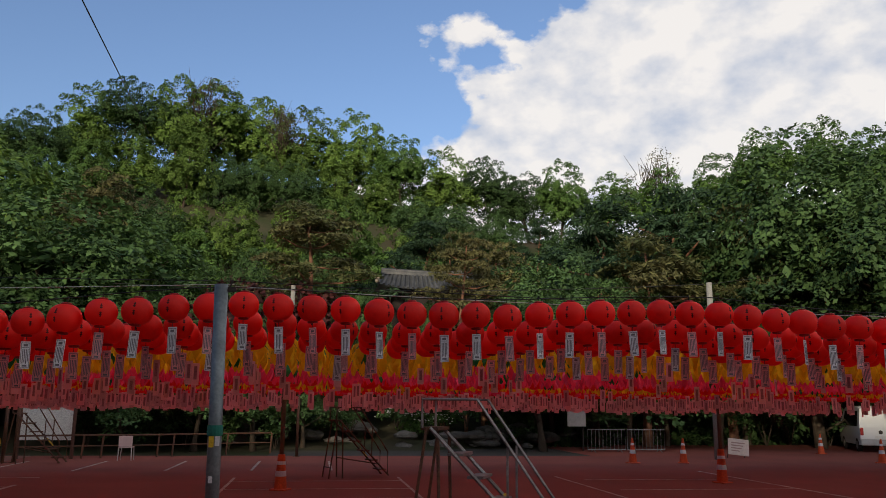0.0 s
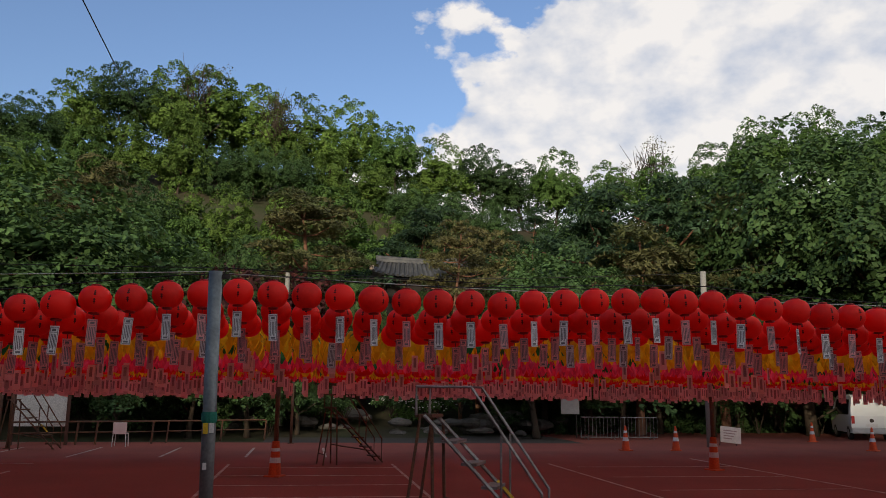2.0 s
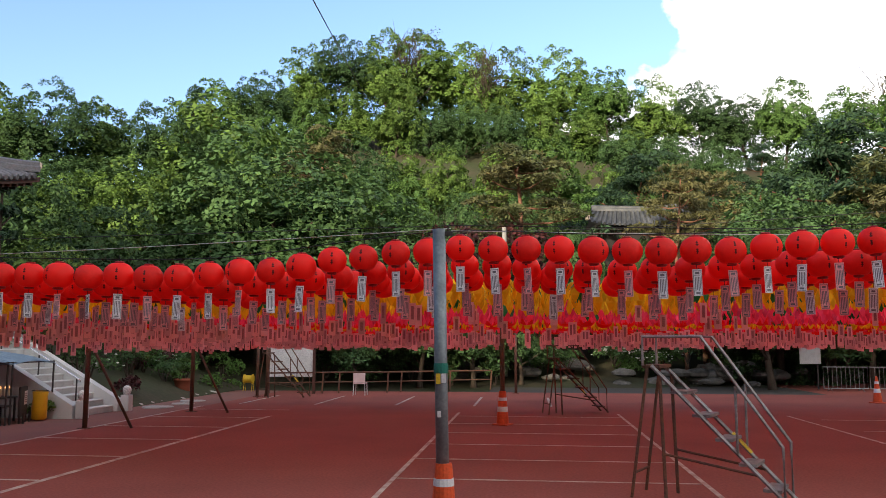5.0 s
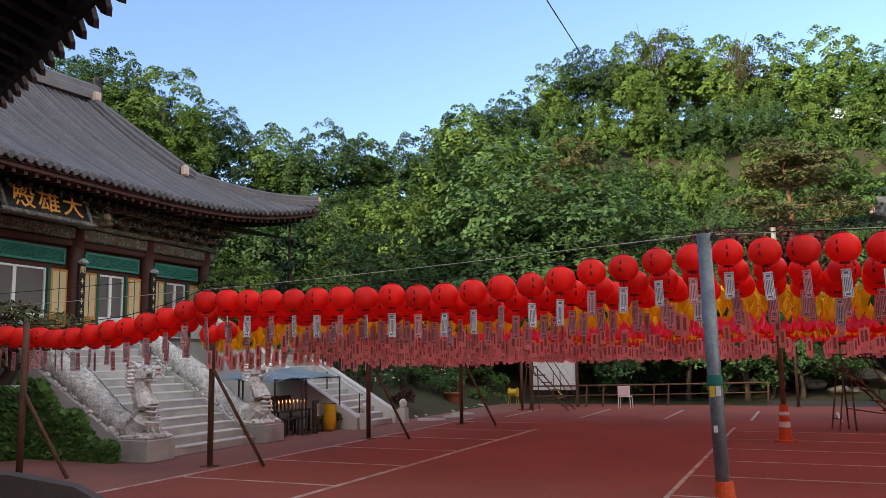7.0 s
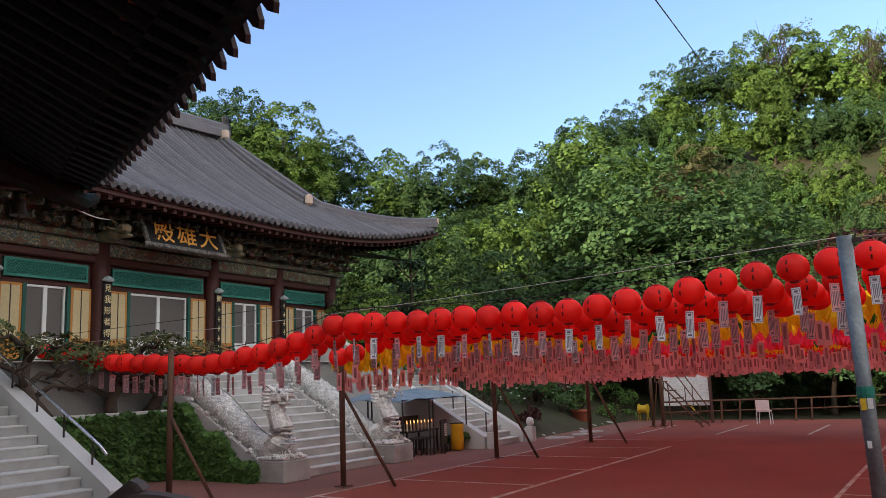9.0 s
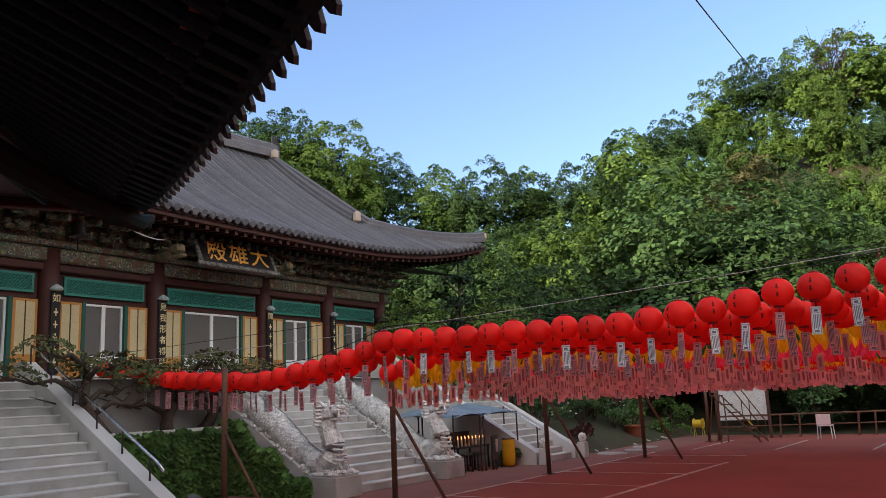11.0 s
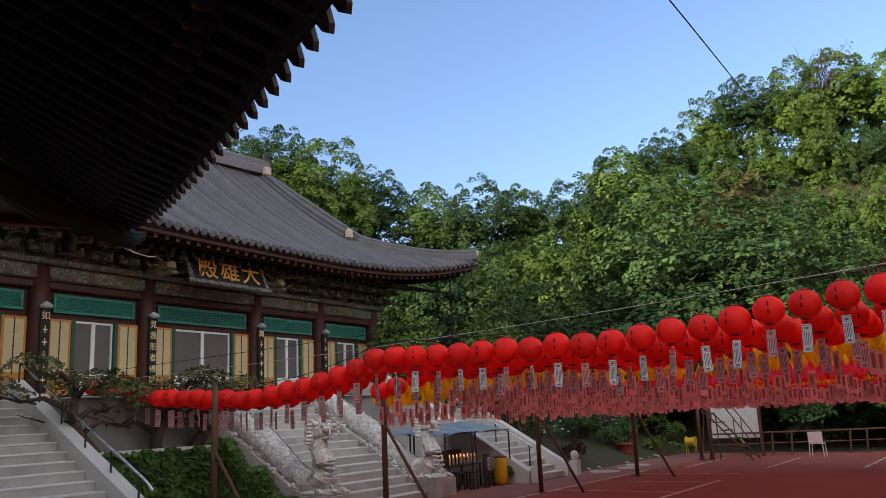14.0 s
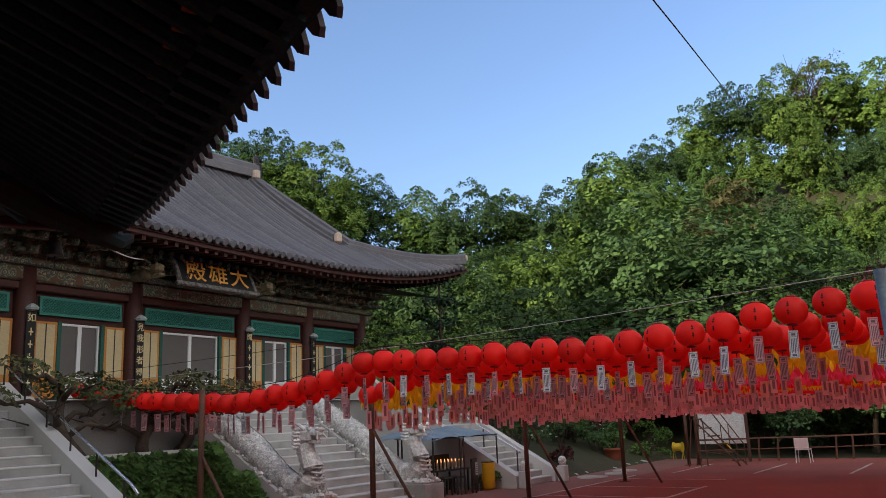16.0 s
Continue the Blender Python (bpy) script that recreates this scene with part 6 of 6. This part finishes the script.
shrub(-12.15, 18.95, 0, 0.42, 0.5, LEAF_MID, "low green shrub beside the stair", 600, 0.035)
gr = random.Random(11)
# garden slope behind the side stair
slope = Kit()
sv = []
for i in range(15):
    for j in range(9):
        y, u = 22.0 + 10.5 * i / 14, j / 8
        sv.append((-11.6 - 9.0 * u, y, -0.02 + 2.6 * u ** 0.8 + 0.12 * noise.noise((y, u * 6, 1)) * (u > 0)))
slope.add(sv, [(i * 9 + j, i * 9 + j + 1, (i + 1) * 9 + j + 1, (i + 1) * 9 + j) for i in range(14) for j in range(8)])
tagged(part("garden_bank", slope, SOIL, smooth=True), "planted earth bank beside the courtyard", "bank", kind="structure")
for i in range(30):
    y, u = gr.uniform(22.3, 31.8), gr.random()
    x = -12.2 - 6.5 * u
    m = gr.choice((LEAF_DARK, LEAF_MID, LEAF_DARK, LEAF_MID, LEAF_RED))
    shrub(x, y, 2.2 * u ** 0.8, gr.uniform(0.5, 0.95), gr.uniform(0.8, 1.5), m, "maroon garden shrub on the bank" if m == LEAF_RED else "green garden shrub on the bank", 420, 0.05, gr.choice((0, 0, 0, 45)) if m == LEAF_DARK else 0)


def rock(x, y, z, s, seed, material=None):
    k = Kit()
    r = random.Random(seed)
    pr = [(0.55, -0.1), (0.95, 0.1), (1.0, 0.35), (0.75, 0.62), (0.3, 0.75), (0.05, 0.77)]
    k.turned([(a * s, b * s) for a, b in pr], 9)
    k.v = [tuple(c * (1 + 0.28 * noise.noise((x0 / s * 1.3 + seed, y0 / s * 1.3, z0 / s * 1.3))) for c in (x0, y0, z0)) for x0, y0, z0 in k.v]
    o = part("rock", k, material or STONE, m=Matrix.Translation((x, y, z)) @ Matrix.Rotation(seed, 4, "Z") @ Matrix.Diagonal((1.2, 0.8, r.uniform(0.7, 1.1), 1)))
    return tagged(o, "rough grey garden boulder", "rock", "garden rocks")


STONE = mat("garden_stone", (0.16, 0.145, 0.13), 0.9, scale=2.5, fine=25, vary=0.35, second=(0.08, 0.075, 0.065), amount=0.8, bump=0.5)
PALE_STONE = mat("pale_stepping_stone", (0.42, 0.38, 0.34), 0.9, scale=2, fine=25)
for i in range(34):
    rock(gr.uniform(-3.5, 12.5), gr.uniform(36.2, 39.5), gr.uniform(-0.1, 0.7), gr.uniform(0.3, 0.75), i)
for i in range(16):
    shrub(gr.uniform(-4, 14), gr.uniform(36.5, 40), gr.uniform(0.1, 1.0), gr.uniform(0.6, 1.1), gr.uniform(0.8, 1.7), gr.choice((LEAF_DARK, LEAF_MID, LEAF_DARK)), "green shrub among the garden rocks", 420, 0.06, gr.choice((0, 0, 60)))
for i in range(12):
    rock(-11.75 - 0.1 * gr.random(), 22.2 + 0.72 * i, -0.03, gr.uniform(0.10, 0.17), 60 + i, PALE_STONE)
for x, y, s in ((-10.9, 22.9, 0.45), (-10.7, 24.2, 0.35), (-10.9, 25.4, 0.4)):
    o = part("stepping_stone", Kit().turned([(0.9 * s, -0.03), (1.0 * s, 0.0), (0.96 * s, 0.03)], 11, wob=lambda q, z: 1 + 0.12 * math.sin(3 * q)), PALE_STONE, m=Matrix.Translation((x, y, 0)))
    tagged(o, "flat pale stepping stone", "stone", "stepping stones")
pot = thing("plant_pot", "large terracotta plant pot by the garden", "pot", Matrix.Translation((-12.32, 27.93, 0.02)))
TERRA = mat("terracotta", (0.26, 0.075, 0.04), 0.8, scale=4)
part("body", Kit().turned([(0.22, 0), (0.28, 0.3), (0.31, 0.5), (0.34, 0.51), (0.34, 0.58), (0.29, 0.58), (0.27, 0.5)], 18), TERRA, pot, smooth=True)
reel = thing("hose_reel", "yellow hose reel on thin legs", "hose reel", Matrix.Translation((-11.0, 31.0, 0)) @ Matrix.Scale(0.75, 4))
part("drum", Kit().tube([(-0.22, 0, 0.62), (0.22, 0, 0.62)], 0.2, 14).tube([(-0.24, 0, 0.62), (-0.2, 0, 0.62)], 0.26, 14).tube([(0.2, 0, 0.62), (0.24, 0, 0.62)], 0.26, 14), YELLOW_PAINT, reel)
for sx in (-0.22, 0.22):
    part("leg", Kit().tube([(sx, -0.18, 0), (sx, 0, 0.62), (sx, 0.18, 0)], 0.018, 6), YELLOW_PAINT, reel)

# ---- courtyard things ----


def cone(x, y, h=0.72, post=False, lab="worn orange traffic cone with white bands"):
    c = thing("traffic_cone", lab, "traffic cone", Matrix.Translation((x, y, 0)) @ Matrix.Rotation(x * 3, 4, "Z"), "traffic cones")
    part("base", Kit().box(-0.19, 0.19, -0.19, 0.19, 0, 0.035, bevel=0.012), CONE, c)
    f = lambda t: 0.145 - (0.065 if post else 0.115) * t

    def ring(nm, t0, t1, m, d=0.0):
        part(nm, Kit().turned([(f(t0) + d, 0.035 + (h - 0.035) * t0), (f(t1) + d, 0.035 + (h - 0.035) * t1)], 16), m, c, smooth=False)
    ring("body", 0, 1.0, CONE)
    ring("band", 0.36, 0.52, CONE_WHITE, 0.004)
    ring("band", 0.70, 0.80, CONE_WHITE, 0.004)
    return c


cone(-0.66, 19.1, 0.78, True, "orange traffic cone with white bands slipped over a post")
cone(-0.87, 7.95, 0.74, True, "orange traffic cone with white bands slipped over a post")
cone(10.6, 20.3, 0.85, True, "orange traffic cone with white bands slipped over a post")
for x, y in ((11.07, 27.5), (12.94, 27.5), (21.9, 33.0), (20.6, 27.4)):
    cone(x, y, 0.85)


def rolling_ladder(x, y, ang, sc, label, steel):
    """Stepped platform ladder on frame legs with handrails. Local x runs up to the top from the foot."""
    l = thing("platform_ladder", label, "ladder", Matrix.Translation((x, y, 0)) @ Matrix.Rotation(ang, 4, "Z") @ Matrix.Scale(sc, 4), "platform ladders")
    w, top, run = 0.27, 1.62, 1.55
    for sy in (-w, w):
        part("stringer", Kit().tube([(0, sy, 0.05), (run, sy, top)], 0.026, 6), steel, l)
        part("back_leg", Kit().tube([(run + 0.05, sy, top), (run + 0.28, sy * 1.1, 0.0)], 0.02, 6), RUST, l)
        part("front_leg", Kit().tube([(run - 0.1, sy, top - 0.12), (run - 0.14, sy, 0.0)], 0.022, 6), RUST, l)
        part("handrail", Kit().tube([(0.05, sy * 1.12, 0.05), (0.05, sy * 1.12, 0.72), (run - 0.62, sy * 1.12, 1.98), (run + 0.1, sy * 1.12, 1.98), (run + 0.1, sy * 1.12, top)], 0.02, 6), steel, l)
        part("rail_post", Kit().tube([(0.55, sy * 1.05, 0.6), (0.55, sy * 1.12, 1.4)], 0.016, 6), steel, l)
        part("side_brace", Kit().tube([(run - 0.12, sy, 0.55), (0.35, sy, 0.38)], 0.016, 6), RUST, l)
    part("top_rail", Kit().tube([(run + 0.1, -w * 1.12, 1.98), (run + 0.1, w * 1.12, 1.98)], 0.02, 6), RUST, l)
    part("platform", Kit().box(run - 0.1, run + 0.12, -w, w, top - 0.03, top + 0.01), RUST, l)
    for i in range(5):
        t = (i + 0.7) / 6
        part("tread", Kit().box(run * t - 0.09, run * t + 0.11, -w, w, top * t + 0.01, top * t + 0.045), steel, l)
    part("cross_bar", Kit().tube([(run + 0.24, -w * 1.1, 0.3), (run + 0.24, w * 1.1, 0.3)], 0.016, 6), RUST, l)
    part("yellow_tape", Kit().tube([(0.5, -w - 0.004, 0.56), (0.72, -w - 0.004, 0.79)], 0.031, 6), YELLOW_PAINT, l)
    return l


rolling_ladder(3.0, 9.95, radians(155), 1.0, "grey steel platform ladder with rusty legs", STEEL)
rolling_ladder(2.0, 22.6, radians(197), 0.92, "rusty steel platform ladder with handrails", RUST)
rolling_ladder(-7.6, 27.3, radians(172), 0.95, "rusty steel platform ladder with handrails", RUST)

chair = thing("chair", "pale pink plastic chair on thin white legs", "chair", Matrix.Translation((-6.14, 29.1, 0)))
PINKY = mat("pale_pink_plastic", (0.68, 0.52, 0.50), 0.5, vary=0.1)
part("backrest", Kit().box(-0.22, 0.22, -0.2, -0.17, 0.46, 0.80, bevel=0.012), PINKY, chair)
part("seat", Kit().box(-0.22, 0.22, -0.2, 0.22, 0.41, 0.45, bevel=0.012), PINKY, chair)
for sx in (-0.2, 0.2):
    for sy in (-0.18, 0.2):
        part("leg", Kit().tube([(sx, sy, 0.42), (sx * 1.1, sy * 1.1, 0)], 0.014, 6), CONE_WHITE, chair)

fence = thing("pipe_fence", "low rusty pipe fence along the back of the yard", "fence")
FP = [(-9.6, 28.95), (-7.77, 29.91), (-7.18, 30.1), (-5.43, 30.7), (-4.96, 31.0), (-3.18, 32.1), (-1.6, 33.0)]
for x, y in FP:
    part("post", Kit().tube([(x, y, 0), (x + 0.05, y, 0.78)], 0.035, 8), RUST, fence)
part("top_rail", Kit().tube([(x, y, 0.78) for x, y in FP], 0.03, 8), RUST, fence)
part("mid_rail", Kit().tube([(x, y + 0.03, 0.42) for x, y in FP], 0.022, 8), RUST, fence)

notice = thing("notice_board", "white notice board with faint mottled print behind the fence", "sign", Matrix.Translation((-8.9, 29.7, 0)) @ Matrix.Rotation(radians(4), 4, "Z"))
part("panel", Kit().box(-0.82, 0.82, -0.02, 0.02, 0.62, 1.75), mat("mottled_print", (0.66, 0.66, 0.63), 0.6, scale=30, fine=90, second=(0.42, 0.42, 0.41), amount=1.0, vary=0.2), notice)
for x in (-0.86, 0.86):
    part("post", Kit().box(x - 0.05, x + 0.05, -0.05, 0.05, 0, 1.9), mat("brown_post", (0.08, 0.035, 0.025), 0.7), notice)

for x0 in (11.75, 13.55):
    br = thing("steel_barrier", "portable steel crowd barrier at the yard's edge", "barrier", Matrix.Translation((x0, 34.2, 0)), "steel barriers")
    part("outer_frame", Kit().tube([(0, 0, 0.1), (0, 0, 0.95), (1.7, 0, 0.95), (1.7, 0, 0.1), (0, 0, 0.1)], 0.022, 6), STEEL, br)
    for i in range(9):
        part("bar", Kit().tube([(0.18 + 0.17 * i, 0, 0.1), (0.18 + 0.17 * i, 0, 0.95)], 0.011, 5), STEEL, br)
    for sx in (0.25, 1.45):
        part("foot", Kit().tube([(sx, -0.3, 0), (sx, 0, 0.12), (sx, 0.3, 0)], 0.018, 6), STEEL, br)
af = thing("leaning_sign", "pale handwritten board leaning on a stand", "sign", Matrix.Translation((16.4, 30.0, 0)) @ pose(0, 0, 0, -16, 6, -12) @ Matrix.Scale(0.8, 4))
part("panel", Kit().box(-0.5, 0.5, -0.02, 0.02, 0.15, 0.95, bevel=0.01), mat("cream_board", (0.62, 0.52, 0.46), 0.7, scale=6), af)
for i in range(4):
    part("print", Kit().box(-0.35, 0.3 - 0.08 * i, -0.026, -0.021, 0.72 - 0.13 * i, 0.77 - 0.13 * i), mat("faint_print", (0.35, 0.22, 0.2), 0.7), af)
for sx in (-0.4, 0.4):
    part("leg", Kit().tube([(sx, 0.02, 0.95), (sx, 0.5, 0.05)], 0.02, 6), IRON, af)
ban = thing("banner_board", "plain white board on a post beside the path", "sign", Matrix.Translation((11.6, 35.2, 0)))
part("panel", Kit().box(-0.42, 0.42, -0.02, 0.02, 1.05, 2.6), mat("blank_board", (0.60, 0.60, 0.57), 0.6), ban)
part("post", Kit().tube([(0.3, 0.06, 0), (0.3, 0.06, 2.6)], 0.035, 8), IRON, ban)


def van():
    v = thing("van", "white van parked at the dark edge of the yard", "van", Matrix.Translation((25.6, 34.0, 0)) @ Matrix.Rotation(radians(-24), 4, "Z"))
    W2, L2 = 0.86, 4.4
    paint = mat("white_car_paint", (0.72, 0.74, 0.76), 0.25, vary=0.05, bump=0, spec=0.5)
    dark = mat("car_glass", (0.015, 0.018, 0.02), 0.08, bump=0, vary=0.05, spec=0.6)
    k = Kit()
    secs = []
    for y, z1, wr in ((0.0, 1.05, 1.0), (0.06, 1.2, 1.0), (0.30, 1.94, 0.86), (0.6, 2.02, 0.86), (3.2, 2.02, 0.86), (3.7, 1.9, 0.86), (4.25, 1.15, 1.0), (4.4, 0.95, 0.96)):
        secs.append([(-W2 * 0.98, y, 0.32), (-W2, y, 0.6), (-W2, y, 1.05), (-W2 * wr, y, z1), (-W2 * wr * 0.8, y, z1 + 0.06), (W2 * wr * 0.8, y, z1 + 0.06), (W2 * wr, y, z1), (W2, y, 1.05), (W2, y, 0.6), (W2 * 0.98, y, 0.32)])
    n = 10
    for s in secs:
        k.v.extend(s)
    for i in range(len(secs) - 1):
        k.f += [(i * n + j, i * n + (j + 1) % n, (i + 1) * n + (j + 1) % n, (i + 1) * n + j) for j in range(n)]
    k.f += [tuple(range(n - 1, -1, -1)), tuple(range((len(secs) - 1) * n, len(secs) * n))]
    part("body", k, paint, v)
    part("rear_window", Kit().add([(-0.68, 0.045, 1.16), (0.68, 0.045, 1.16), (0.62, 0.25, 1.82), (-0.62, 0.25, 1.82)], [(0, 1, 2, 3)]), dark, v)
    for sx in (-1, 1):
        part("side_window", Kit().add([(sx * 0.868, 0.5, 1.15), (sx * 0.868, 3.6, 1.15), (sx * 0.765, 3.3, 1.85), (sx * 0.765, 0.6, 1.85)], [(0, 1, 2, 3)]), dark, v)
        part("tail_lamp", Kit().box(sx * 0.78 - 0.07, sx * 0.78 + 0.07, -0.02, 0.04, 0.75, 1.1, bevel=0.015), mat("red_lamp", (0.35, 0.02, 0.02), 0.3), v)
        part("mirror", Kit().box(sx * 1.0 - 0.08, sx * 1.0 + 0.08, 3.5, 3.58, 1.2, 1.42, bevel=0.02), IRON, v)
        for y in (0.75, 3.6):
            w = part("wheel", Kit().tube([(sx * 0.68, y, 0.31), (sx * 0.86, y, 0.31)], 0.31, 16), mat("tyre", (0.02, 0.02, 0.02), 0.8), v)
            part("hub", Kit().tube([(sx * 0.86, y, 0.31), (sx * 0.875, y, 0.31)], 0.18, 12), STEEL, w)
    part("bumper", Kit().box(-0.86, 0.86, -0.1, 0.02, 0.3, 0.58, bevel=0.04), mat("bumper_grey", (0.45, 0.46, 0.47), 0.4), v)
    part("plate", Kit().box(-0.24, 0.24, -0.012, -0.002, 0.62, 0.74), CONE_WHITE, v)
    part("badge", Kit().turned([(0.09, 0), (0.09, 0.01)], 12), IRON, v, m=pose(0, -0.0, 0.9, 90, 0, 0))
    return v


van()
# dark trees and undergrowth at the yard's back edge; larger crowns added to shade it
for x, y, kd, a in ((-4.5, 34.5, "elm2", 0.62), (-2.4, 35.2, "elm1", 0.6), (-7.5, 33.8, "elm2", 0.55), (9.9, 35.0, "elm2", 0.78), (15.0, 36.8, "elm1", 0.78), (20.0, 37.8, "elm2", 0.8), (17.5, 39.5, "elm2", 0.75), (22, 41.5, "elm1", 0.7), (-0.6, 36.0, "elm1", 0.55), (26, 42, "elm2", 0.8), (31, 40, "elm1", 0.8), (13.5, 39, "elm2", 0.65)):
    o = thing("tree", WORDS["elm"], "tree", Matrix.Translation((x, y, -0.1)) @ Matrix.Rotation(x, 4, "Z") @ Matrix.Scale(a, 4), "yard trees")
    part("trunk", KINDS[kd][1], None, o)
    part("crown", KINDS[kd][0], None, o)
for x, y, kd, a in ((13, 40.5, "elm2", 0.62), (16.5, 41.5, "elm1", 0.6), (20, 42, "elm2", 0.65), (24, 43, "elm1", 0.7), (28, 44.5, "elm2", 0.7), (32.5, 43, "elm1", 0.7), (36, 40, "elm2", 0.7), (33, 36, "elm1", 0.6), (11, 41.5, "elm1", 0.5)):
    o = thing("tree", "low dark tree whose leaves reach the ground", "tree", Matrix.Translation((x, y, -2.3)) @ Matrix.Rotation(x, 4, "Z") @ Matrix.Scale(a, 4), "yard trees")
    part("trunk", KINDS[kd][1], None, o)
    part("crown", KINDS[kd][0], None, o)
for i in range(22):
    x = -9 + 1.9 * i + gr.uniform(-0.5, 0.5)
    if -1.5 < x < 11:
        continue
    shrub(x, 34.2 + gr.uniform(0, 2.0) + (5.5 if x > 11 else 0), -0.05, gr.uniform(0.9, 1.4) * (1.5 if x > 11 else 1), gr.uniform(1.3, 2.2) * (1.7 if x > 11 else 1), gr.choice((LEAF_DARK, LEAF_RED, LEAF_DARK)), "dense dark shrub at the yard's back edge", 600, 0.07)
for a, d, z0, z1 in ((1.72, 39.0, 3.0, 7.5), (-27.4, 33.0, 0.0, 6.75)):
    x, y = -math.sin(radians(a)) * d, math.cos(radians(a)) * d
    p = thing("utility_post", "pale concrete post with cables behind the lanterns", "post", Matrix.Translation((x, y, min(z0, hill(x, y)))), "utility posts")
    part("shaft", Kit().tube([(0, 0, 0), (0, 0, z1 - min(z0, hill(x, y)))], [0.14, 0.11], 10), CONCRETE, p, smooth=True)
wire("far_cable", hang((-8, 33, 6.5), (15.2, 29.3, 6.7), 0.3), 0.012, WIRE, "black cable between the utility posts")
wire("far_cable", hang((15.2, 29.3, 6.7), (30, 40, 10.5), 0.2), 0.012, WIRE, "black cable between the utility posts")

# ---- small tiled pavilion on the hillside ----
pav = thing("pavilion", "small tiled pavilion among the trees on the hill", "pavilion", Matrix.Translation((5.8, 42.5, 7.8)) @ Matrix.Rotation(radians(-2), 4, "Z") @ Matrix.Diagonal((0.95, 1, 0.85, 1)))


def pav_at(x, u):
    return (x * (1 - 0.12 * u), -1.6 + 3.2 * u * 0.5, 0.0 + 1.15 * (0.75 * u + 0.25 * u * u) + 0.32 * (abs(x) / 2.9) ** 3 * (1 - u))


k = Kit()
vs = [pav_at(-2.9 + 5.8 * i / 16, j / 6) for i in range(17) for j in range(7)]
fs = [(i * 7 + j, (i + 1) * 7 + j, (i + 1) * 7 + j + 1, i * 7 + j + 1) for i in range(16) for j in range(6)]
k.add(vs, fs).add([(x, -y, z) for x, y, z in vs], [f[::-1] for f in fs])
part("roof", k, TILE_OLD, pav)
for i in range(22):
    x = -2.8 + 5.6 * i / 21
    part("roof_rib", Kit().tube([Vector(pav_at(x, j / 5)) + Vector((0, 0, 0.03)) for j in range(6)], 0.085, 6), TILE_OLD, pav)
part("ridge", stack(Kit(), [Vector((-2.6 + 5.2 * i / 10, 0, 1.28 + 0.12 * abs(i - 5) / 5)) for i in range(11)], 0.14, 0.22), TILE_OLD, pav)
for sx in (-2.9, 2.9):
    e = Vector(pav_at(sx, 0.03))
    part("ridge_end", Kit().box(e.x - 0.12, e.x + 0.12, e.y - 0.1, e.y + 0.15, e.z + 0.02, e.z + 0.4, bevel=0.05), LIME, pav, "white plastered ridge end")
for sx in (-2.2, 2.2):
    for sy in (-1.0, 1.0):
        part("column", Kit().tube([(sx, sy, -2.6), (sx, sy, 0.15)], 0.12, 8), RED_WOOD, pav)
part("beam", Kit().box(-2.5, 2.5, -1.15, -0.95, -0.2, 0.1), DARK_WOOD, pav)
part("wall", Kit().box(-2.1, 2.1, -0.9, 0.9, -2.6, 0.1), DARK_WOOD, pav)
